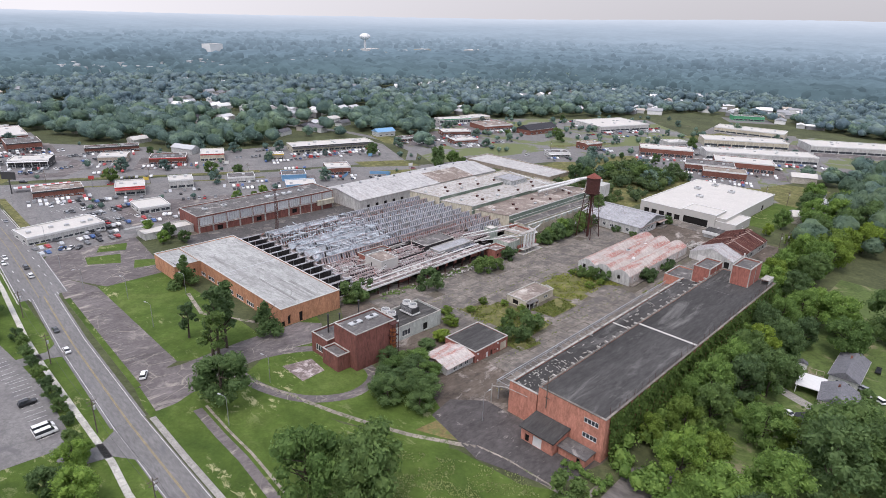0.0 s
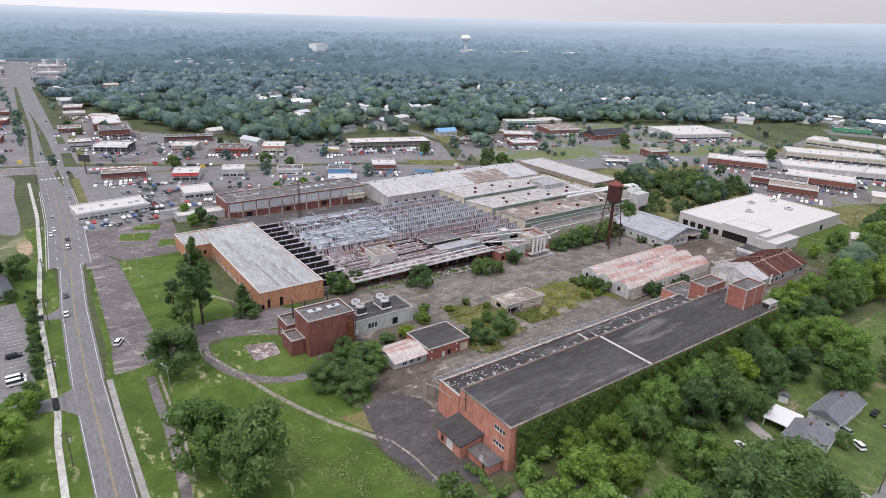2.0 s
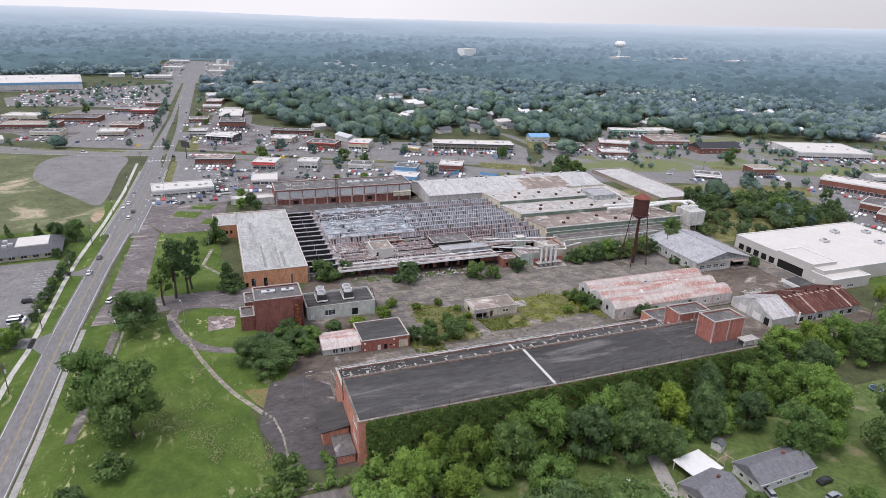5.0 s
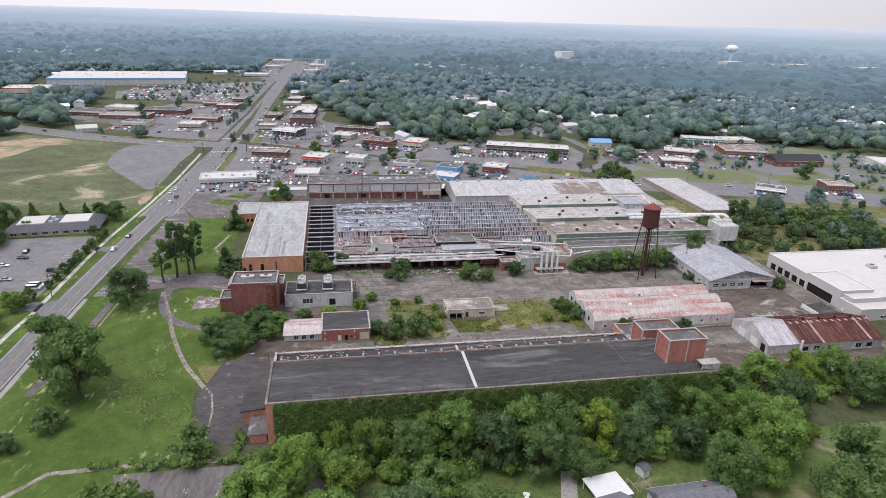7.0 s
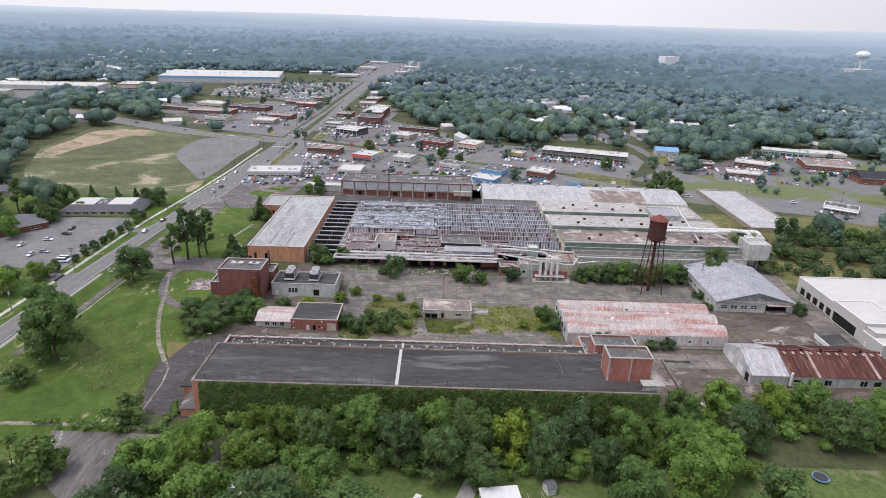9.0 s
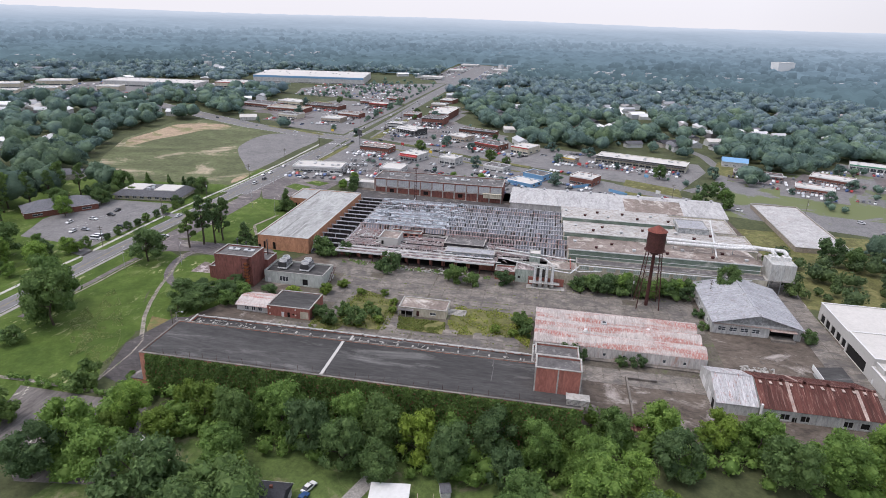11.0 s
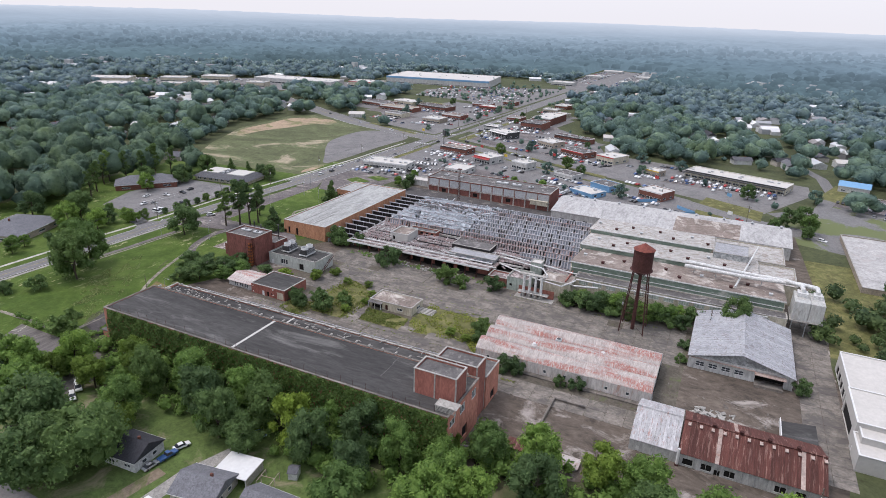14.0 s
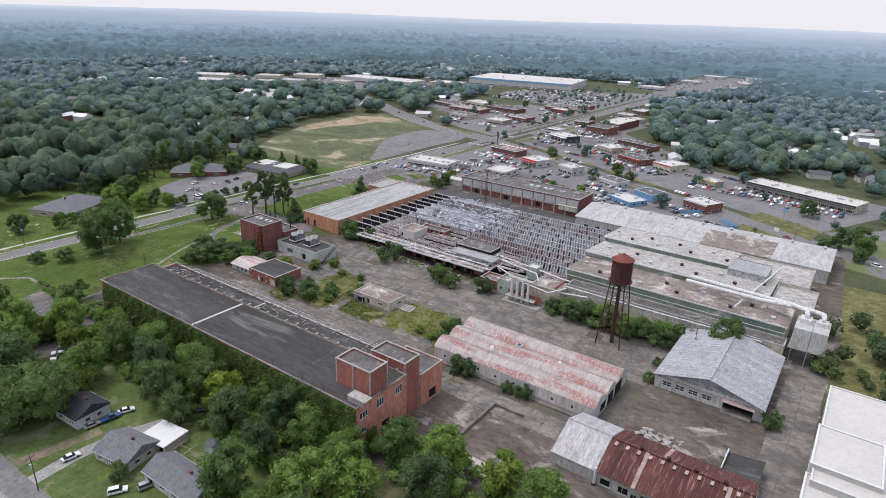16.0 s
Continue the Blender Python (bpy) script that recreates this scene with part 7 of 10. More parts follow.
shop("green-roofed shop far along the street", -280, 858, 38, 18, 6, 35, TRIM_GREEN, GREY_ROOF, TRIM_GREEN)
shop("low red brick school wing", -628, -105, 40, 24, 5, 76, TOWN_BRICK, GREY_ROOF)
shop("low red brick school wing", -606, -62, 48, 20, 5, 84, TOWN_BRICK, TAN_WALL)
shop("low brick office beyond the junction", -640, -30, 44, 22, 5, 80, TOWN_BRICK, GREY_ROOF, TRIM_DARK)
shop("big-box store with a wide white roof", -950, -165, 180, 110, 11, 100, WHITE_WALL, WHITE_ROOF, TRIM_BLUE, glassy=0.15, units=16, name="store", category="store", band_h=3)
shop("long white shopping mall building", -764, -340, 140, 44, 8, 97, WHITE_WALL, WHITE_ROOF, TRIM_WHITE, glassy=0.3, units=8, name="store", category="store")
shop("pale corner store of the shopping mall", -806, -236, 50, 38, 8, 100, CREAM_WALL, WHITE_ROOF, TRIM_RED, glassy=0.3, units=8, name="store", category="store")


def hip_house(label, x, y, w, d, h, ang, wall, roof, rise=3.0, name="house", ridge_in=None, windows=3, plain=False):
    """A house: walls with windows, hipped or gabled roof (ridge_in 0 is a gable), chimney. plain: far off, one mesh of walls."""
    th = thing(name, label, "house", pose(x, y, fall(y), 0, 0, ang))
    hx, hy = w / 2, d / 2
    k = windows
    if plain:
        part("wall", hull([(-hx, -hy), (hx, -hy), (hx, hy), (-hx, hy)], -1.2, h), wall, th)
    for side, c, u in (("y-", -hy, hx), ("y+", hy, hx)) if not plain else ():
        op = [(-u + 2 * u * (i + 0.3) / k, -u + 2 * u * (i + 0.7) / k, 0.9, 2.1) for i in range(k)]
        part("wall", panel(side, c, -u, u, -1.2, h, 0.25, op), wall, th)
        for o in op:
            window(th, side, c, *o, bars=2)
    for side, c in (("x+", hx), ("x-", -hx)) if not plain else ():
        op = [(-hy * 0.5, -hy * 0.2, 0.9, 2.1), (hy * 0.2, hy * 0.5, 0.9, 2.1)]
        part("wall", panel(side, c, -hy + 0.253, hy - 0.253, -1.2, h, 0.25, op), wall, th)
        for o in op:
            window(th, side, c, *o, bars=1)
    ri = hy if ridge_in is None else ridge_in
    ex, ey = hx + 0.5, hy + 0.5
    bm = bmesh.new()
    lo = [bm.verts.new(p) for p in ((-ex, -ey, h + 0.02), (ex, -ey, h + 0.02), (ex, ey, h + 0.02), (-ex, ey, h + 0.02))]
    if ri == 0:
        top = [bm.verts.new((-ex, 0, h + rise)), bm.verts.new((ex, 0, h + rise))]
    else:
        top = [bm.verts.new((-hx + ri, 0, h + rise)), bm.verts.new((hx - ri, 0, h + rise))]
    for f in ((lo[0], lo[1], top[1], top[0]), (lo[2], lo[3], top[0], top[1]), (lo[1], lo[2], top[1]), (lo[3], lo[0], top[0]), (lo[3], lo[2], lo[1], lo[0])):
        bm.faces.new(f)
    part("roof", bm, roof, th)
    if not plain:
        part("fascia", boxes((-ex, ex, -ey - 0.05, -ey, h - 0.15, h + 0.05), (-ex, ex, ey, ey + 0.05, h - 0.15, h + 0.05)), TRIM_WHITE, th)
    if ri == 0:
        bm = bmesh.new()
        for s in (-hx - 0.003, hx + 0.003):
            bm.faces.new([bm.verts.new(p) for p in ((s, -hy, h), (s, hy, h), (s, 0, h + rise * 0.93))])
        part("gable", bm, wall, th)
    part("chimney", boxes((hx * 0.3, hx * 0.3 + 0.7, 0.3, 0.9, h + rise * 0.5, h + rise + 0.5)), TOWN_BRICK, th)
    KEEP_CLEAR.append((x, y, max(w, d) * 0.6 + 1.5))
    return th


dc = thing("drive_in_canopy", "long red and white striped drive-in canopy on posts", "canopy", pose(-441, 93, fall(93), 0, 0, 80))
for k in range(14):
    part("stripe", boxes((-15.4 + 2.2 * k, -13.2 + 2.2 * k, -2.4, 2.4, 2.9, 3.15)), TRIM_RED if k % 2 else TRIM_WHITE, dc)
for k in range(6):
    part("post", boxes((-15 + 5.9 * k, -14.8 + 5.9 * k, -0.1, 0.1, -0.3, 2.897)), STEEL, dc)
hip_house("low brick office with a broad grey hipped roof among pines", -206, -27, 36, 17, 3.4, 140, TOWN_BRICK, SHINGLE_GREY, 4.2, "office_house")
hip_house("low office with a blue-grey hipped roof across the road", -112, -8, 32, 26, 3.4, 20, TAN_WALL, SHINGLE_GREY, 4.6, "office_house")
hip_house("pale blue-roofed house at the edge of the woods", -474, 402, 20, 12, 4.6, 80, SIDING, TRIM_BLUE, 3.0, ridge_in=0)
h1 = hip_house("white house with a grey gable roof", -25.5, 232, 19.5, 8.6, 3.2, 92, SIDING, SHINGLE_GREY, 2.6, ridge_in=0, windows=4)
h3 = hip_house("white house with a dark roof beside the lane", -24.6, 183.2, 10.5, 10.0, 3.2, 95, SIDING, SHINGLE_DARK, 2.8, ridge_in=0, windows=2)
h2 = hip_house("beige house with a grey roof carrying solar panels", -23.5, 209.5, 12.0, 10.5, 3.0, 100, BEIGE_SIDING, SHINGLE_GREY, 2.6, ridge_in=0)
part("solar_panel", boxes((-3.4, 0.6, -4.4, -1.0, 0, 0.08)), SOLAR, h2, "black solar panel").matrix_basis = pose(0.2, 0, 3.45, 25, 0, 0)
th = thing("carport", "white flat-roofed carport behind the beige house", "carport", pose(-32.3, 212.5, -4, 0, 0, 8))
part("roof", boxes((-4.2, 4.2, -5.0, 5.0, 2.9, 3.1)), TRIM_WHITE, th)
for sx in (-3.9, 3.7):
    for sy in (-4.7, 0, 4.5):
        part("post", boxes((sx, sx + 0.2, sy, sy + 0.2, -0.3, 2.897)), TRIM_WHITE, th)
part("side_wall", boxes((-4.0, 3.6, 4.55, 4.7, 0, 2.8)), BEIGE_SIDING, th)
th = thing("shed_frame", "bare timber frame of an unfinished shed", "shed frame", pose(-33.0, 221.5, -4, 0, 0, 10))
for sx in (-2.4, 0, 2.2):
    for sy in (-2, 1.9):
        part("post", boxes((sx, sx + 0.12, sy, sy + 0.12, -0.2, 2.4)), RUST_PALE, th)
part("rail", boxes((-2.4, 2.32, -2, -1.88, 2.403, 2.5), (-2.4, 2.32, 1.9, 2.02, 2.403, 2.5), (-0.05, 0.07, -1.87, 1.89, 2.403, 2.5)), RUST_PALE, th)
th = thing("garden_shed", "small white garden shed", "shed", pose(-38.5, 225.5, -4, 0, 0, 20))
part("wall", boxes((-1.5, 1.5, -1.2, 1.2, -0.3, 2.2)), SIDING, th)
part("roof", profile_y([(-1.8, 2.21), (0, 3.1), (1.8, 2.21), (1.8, 2.3), (0, 3.22), (-1.8, 2.3)], -1.4, 1.4), SHINGLE_GREY, th)
for x, y in ((-47, 206.5), (-46, 300)):
    th = thing("trampoline", "round black trampoline in a back garden", "trampoline", pose(x, y, -3.95), "trampolines")
    part("mat", tube(bmesh.new(), (0, 0, 0.85), (0, 0, 0.9), 1.9, 1.9, 20), TRIM_DARK, th)
    part("rim", tube(bmesh.new(), (0, 0, 0.75), (0, 0, 0.847), 2.15, 2.15, 20), TRIM_BLUE, th)
    for k in range(4):
        a = math.pi / 2 * k + 0.4
        part("leg", boxes((1.9 * math.cos(a) - 0.05, 1.9 * math.cos(a) + 0.05, 1.9 * math.sin(a) - 0.05, 1.9 * math.sin(a) + 0.05, 0, 0.747)), STEEL, th)

# far landmarks
th = thing("water_tank", "white bulb-shaped water tank far off on a hill", "water tank", pose(-1674, 1341, 0))
bm = bmesh.new()
bmesh.ops.create_uvsphere(bm, u_segments=20, v_segments=12, radius=18, matrix=Matrix.Translation((0, 0, 46)) @ Matrix.Diagonal((1, 1, 0.6, 1)))
part("bulb", bm, TRIM_WHITE, th)
part("stem", tube(bmesh.new(), (0, 0, -10), (0, 0, 37), 4, 4, 12), TRIM_WHITE, th)
shop("tall pale hospital block far off", -1670, 810, 46, 30, 30, 110, TRIM_WHITE, WHITE_ROOF, glassy=0, units=4, name="hospital", category="hospital")
for k in range(9):
    shop("long pale building on the far ridge", -1560 + k * 22, 1130 + k * 52, 60, 30, 14 + 4 * (k % 3), 112, CREAM_WALL if k % 2 else WHITE_WALL, WHITE_ROOF, glassy=0.5, units=3, name="campus_block", category="building")

hip_house("long brick hall with a dark pitched roof", -391, 549, 44, 19, 5, 84, TOWN_BRICK, SHINGLE_DARK, 4.5, name="hall", ridge_in=0, windows=6)
cl = thing("clinic", "low clinic with a grey shingled mansard and white flat roofs", "clinic", pose(-247, 5, 0, 0, 0, 97))
part("wall", panel("y-", -10.5, -20, 20, -1, 2.8, 0.3, [(-18 + 4.6 * k, -15.5 + 4.6 * k, 0.8, 2.2) for k in range(8)]), CREAM_WALL, cl)
for k in range(8):
    window(cl, "y-", -10.5, -18 + 4.6 * k, -15.5 + 4.6 * k, 0.8, 2.2, bars=2)
part("wall", boxes((-20, 20, 10.2, 10.5, -1, 2.8)), CREAM_WALL, cl)
for sx in (-20, 19.7):
    part("wall", boxes((sx, sx + 0.3, -10.197, 10.197, -1, 2.8)), CREAM_WALL, cl)
bm = bmesh.new()
low = [bm.verts.new(c) for c in ((-21.5, -12, 2.6), (21.5, -12, 2.6), (21.5, 12, 2.6), (-21.5, 12, 2.6))]
high = [bm.verts.new(c) for c in ((-17, -7.5, 5.2), (17, -7.5, 5.2), (17, 7.5, 5.2), (-17, 7.5, 5.2))]
for k in range(4):
    bm.faces.new((low[k], low[(k + 1) % 4], high[(k + 1) % 4], high[k]))
bm.faces.new(high)
bm.faces.new(low[::-1])
part("mansard", bm, SHINGLE_GREY, cl)
part("flat_roof", boxes((-16, -4, -6.8, 6.5, 5.203, 5.6)), WHITE_ROOF, cl, "white flat roof deck")
part("flat_roof", boxes((3, 16, -6.8, 6.5, 5.203, 5.6)), WHITE_ROOF, cl, "white flat roof deck")
for x, y in ((-1.5, 2), (1.0, -3), (-1, -5)):
    part("roof_unit", boxes((x - 0.9, x + 0.9, y - 0.8, y + 0.8, 5.203, 6.3)), UNIT_GREY, cl)
KEEP_CLEAR.append((-247, 5, 24))
KEEP_CLEAR.append((-206, -27, 17))
KEEP_CLEAR.append((-300, 392, 44))
# ---- vehicles ----
def car_meshes(material, kind):
    L, W = {"sedan": (4.6, 1.8), "van": (5.4, 2.0), "pickup": (5.5, 1.95), "suv": (4.7, 1.9)}[kind]
    pr = {"sedan": [(-2.3, 0.35), (2.3, 0.35), (2.3, 0.75), (1.1, 0.95), (-1.6, 0.98), (-2.3, 0.9)],
          "suv": [(-2.35, 0.4), (2.35, 0.4), (2.35, 0.9), (1.2, 1.05), (-2.2, 1.1), (-2.35, 1.0)],
          "van": [(-2.7, 0.4), (2.7, 0.4), (2.7, 1.0), (2.0, 1.25), (-2.7, 1.25)],
          "pickup": [(-2.75, 0.45), (2.75, 0.45), (2.75, 0.95), (1.4, 1.08), (-2.75, 1.05)]}[kind]
    cab = {"sedan": [(-1.75, 0.97), (1.0, 0.95), (0.35, 1.45), (-1.1, 1.47)], "suv": [(-2.2, 1.09), (1.15, 1.04), (0.5, 1.7), (-2.0, 1.72)],
           "van": [(-2.65, 1.24), (2.0, 1.24), (1.3, 2.05), (-2.6, 2.1)], "pickup": [(-0.6, 1.06), (1.3, 1.07), (0.7, 1.75), (-0.45, 1.76)]}[kind]

    def solid(prof, w, inset):
        bm = bmesh.new()
        a = [bm.verts.new((x, -w + inset * (z > prof[0][1] + 0.2), z)) for x, z in prof]
        b = [bm.verts.new((x, w - inset * (z > prof[0][1] + 0.2), z)) for x, z in prof]
        k = len(prof)
        bm.faces.new(a)
        bm.faces.new(b[::-1])
        for i in range(k):
            bm.faces.new((a[i], b[i], b[(i + 1) % k], a[(i + 1) % k]))
        bmesh.ops.recalc_face_normals(bm, faces=bm.faces)
        return bm

    out = []
    roof = [(x * 0.9 - 0.02, z) for x, z in cab[2:]]
    for nm, bm, mt in (("body", solid(pr, W / 2, 0.05), material), ("cabin_glass", solid(cab, W / 2 - 0.08, 0.18), CAR_GLASS),
                       ("roof_skin", boxes((cab[3][0] + 0.05, cab[2][0] - 0.05, -W / 2 + 0.28, W / 2 - 0.28, cab[2][1] - 0.02, cab[3][1] + 0.05)), material)):
        me = bpy.data.meshes.new(nm)
        if nm == "body":
            bmesh.ops.bevel(bm, geom=bm.edges[:], offset=0.07, segments=1, affect="EDGES")
        bm.to_mesh(me)
        bm.free()
        me.materials.append(mt)
        out.append((nm, me))
    return out, W


wheel_me = bpy.data.meshes.new("wheel")
bm = tube(bmesh.new(), (0, -0.11, 0), (0, 0.11, 0), 0.34, 0.34, 10)
bm.to_mesh(wheel_me)
bm.free()
wheel_me.materials.append(TYRE)
CAR_KINDS = {}
COLOUR_NAMES = ("white", "silver", "black", "dark grey", "red", "blue")
cars = []


def car(x, y, ang, colour=0, kind="sedan", where="parked on asphalt"):
    key = (colour, kind)
    if key not in CAR_KINDS:
        CAR_KINDS[key] = car_meshes(CAR_PAINTS[colour], kind)
    meshes, W = CAR_KINDS[key]
    nice = {"sedan": "sedan", "van": "van", "pickup": "pickup truck", "suv": "sport utility car"}[kind]
    th = thing("car" if kind != "van" else "van", "%s %s %s" % (COLOUR_NAMES[colour], nice, where), "car" if kind != "van" else "van", pose(x, y, fall(y) + (0.1 if x > -330 else -0.18), 0, 0, ang), "cars")
    for nm, me in meshes:
        share(nm, me, th, Matrix())
    for sx in (-1.4, 1.4) if x > -330 else ():
        for sy in (-1, 1):
            share("wheel", wheel_me, th, pose(sx, sy * (W / 2 - 0.12), 0.34))
    return th


crng = random.Random(11)


def car_row(x0, y0, x1, y1, n, turn, fill=0.7, where="parked in a bay"):
    """Cars side by side along a line; turn is their heading against the line."""
    a = math.degrees(math.atan2(y1 - y0, x1 - x0))
    for i in range(n):
        if crng.random() > fill:
            continue
        f = (i + 0.5) / n
        car(x0 + (x1 - x0) * f, y0 + (y1 - y0) * f, a + turn + crng.choice((0, 180)), crng.choice((0, 0, 1, 1, 2, 3, 3, 4, 5)), crng.choice(("sedan", "suv", "suv", "pickup", "sedan")), where)


def bays(x0, y0, x1, y1, n, length=5.0, side=1, mat_line=None):
    """Painted bay lines along a line."""
    bm = bmesh.new()
    dx, dy = x1 - x0, y1 - y0
    d = math.hypot(dx, dy)
    nx, ny = -dy / d * side, dx / d * side
    for i in range(n + 1):
        f = i / n
        a = (x0 + dx * f, y0 + dy * f)
        b = (a[0] + nx * length, a[1] + ny * length)
        t = (dx / d * 0.07, dy / d * 0.07)
        v = [bm.verts.new((px, py, fall(py) + 0.085)) for px, py in ((a[0] - t[0], a[1] - t[1]), (a[0] + t[0], a[1] + t[1]), (b[0] + t[0], b[1] + t[1]), (b[0] - t[0], b[1] - t[1]))]
        bm.faces.new(v)
    bmesh.ops.recalc_face_normals(bm, faces=bm.faces)
    tagged(part("bay_lines", bm, mat_line or WHITE_LINE, None), "white painted bay lines on the lot", "road marking", kind="structure")


# roads and lots near the mill
for x, y, a, c, k in ((-213, 42, 178, 0, "sedan"), (-290, 50, 178, 0, "suv"), (-302, 51, 178, 3, "suv"), (-231, 43.5, 178, 3, "sedan"), (-320, 47, 0, 0, "sedan"), (-341, 48, 0, 1, "suv"),
                      (-313, 45, 0, 0, "sedan"), (-450, 66, 178, 2, "suv"), (-380, 60, 178, 1, "sedan"), (-520, 55, 0, 3, "suv"), (-560, 68, 178, 0, "sedan"), (-610, 60, 0, 1, "suv"), (-680, 70, 180, 2, "sedan"), (-740, 62, 0, 0, "sedan")):
    car(x, y, a, c, k, "driving on the main road")
car(-180.5, 54.5, 150, 0, "suv", "parked in the old staff lot")
for i, (f, c, k) in enumerate(((1.0, 0, "van"), (2.0, 0, "van"))):
    car(-172.0 + 2.7 * i, 24.8, 92, c, k, "parked in the visitors' lot")
car(-188, 24.8, 92, 2, "suv", "parked in the visitors' lot")
for x, y in ((-205, 6), (-196, 2), (-213, 4), (-188, -6), (-180, 10), (-176, 6)):
    car(x, y, crng.choice((0, 90)), crng.choice((0, 0, 1, 2)), "sedan", "parked in the visitors' lot")
bays(-168, 27.4, -203, 28.2, 13, 5, 1)
bays(-180, 53.2, -254, 57.2, 28, 5, -1, FADED_LINE)
bays(-222, 26, -205, 27.5, 6, 5, -1)
bays(-215, 2, -180, 0, 13, 5, 1)
for x0, y0, x1, y1, n in ((-352, 86, -357, 116, 12), (-368, 84, -373, 114, 12), (-384, 84, -389, 112, 11), (-340, 90, -344, 112, 9), (-495, 90, -501, 124, 13), (-428, 284, -421, 346, 24), (-541, 128, -547, 160, 12)):
    bays(x0, y0, x1, y1, n, 5, 1)
car_row(-330, 70, -345, 72, 4, 80, 0.8)
car_row(-318, 68, -312, 84, 5, 70, 0.8)
for x0, y0, x1, y1, n in ((-345, 84, -352, 118, 12), (-362, 80, -370, 114, 12), (-378, 84, -384, 108, 8), (-352, 140, -340, 158, 7), (-330, 150, -322, 172, 8), (-398, 84, -404, 112, 9), (-372, 150, -364, 174, 8),
                          (-352, 190, -340, 214, 9), (-378, 190, -366, 222, 10), (-340, 236, -330, 262, 9), (-352, 262, -344, 290, 8), (-425, 84, -430, 112, 8), (-432, 270, -424, 350, 20), (-440, 262, -425, 268, 4),
                          (-492, 90, -500, 130, 12), (-536, 130, -545, 160, 10), (-500, 176, -492, 200, 8), (-462, 196, -452, 222, 8), (-466, 236, -458, 256, 7), (-560, 90, -566, 140, 14), (-540, 26, -545, 44, 6),
                          (-580, 20, -584, 48, 8), (-520, -10, -530, -40, 8), (-600, -20, -604, 20, 10), (-640, 10, -650, 44, 8), (-404, 404, -396, 426, 7), (-420, 398, -412, 420, 6), (-430, 470, -420, 500, 9),
                          (-380, 460, -370, 490, 9), (-350, 560, -340, 600, 10), (-330, 640, -318, 690, 12), (-300, 600, -290, 640, 10), (-420, 600, -410, 650, 12)):
    car_row(x0, y0, x1, y1, n, 82, 0.6)
for k in range(0, 10, 3):
    for r in range(2):
        car_row(-760 - k * 20, 20 - r * 42 - k * 2, -764 - k * 20, -14 - r * 42 - k * 2, 12, 90, 0.42, "parked before the big store")
for x, y, a in ((-470, 88, 65), (-436, 130, 68), (-425, 176, 68), (-400, 238, 64), (-380, 276, 64), (-352, 326, 64), (-333, 370, 70), (-325, 440, 80), (-300, 520, 62), (-480, 0, 75), (-500, -50, 66), (-530, -110, 60)):
    car(x + 3, y, a, crng.randrange(6), crng.choice(("sedan", "suv")), "driving on the cross street")
# cars at the houses
for x, y, a, c, k in ((-23.5, 190.4, 175, 1, "sedan"), (-28.3, 191.2, 172, 5, "pickup"), (-33.0, 191.3, 160, 0, "sedan"), (-13.5, 199.2, 175, 0, "sedan"), (-20, 225, 165, 1, "suv"), (-14.5, 221, 150, 0, "suv"),
                      (-18.5, 243, 95, 2, "suv"), (-13.5, 240, 95, 1, "suv"), (-37, 143, 60, 0, "van"), (-33, 146, 60, 0, "suv"), (-20, 142, 80, 0, "sedan"), (-15, 146, 80, 2, "sedan")):
    car(x, y, a, c, k, "parked beside a house")

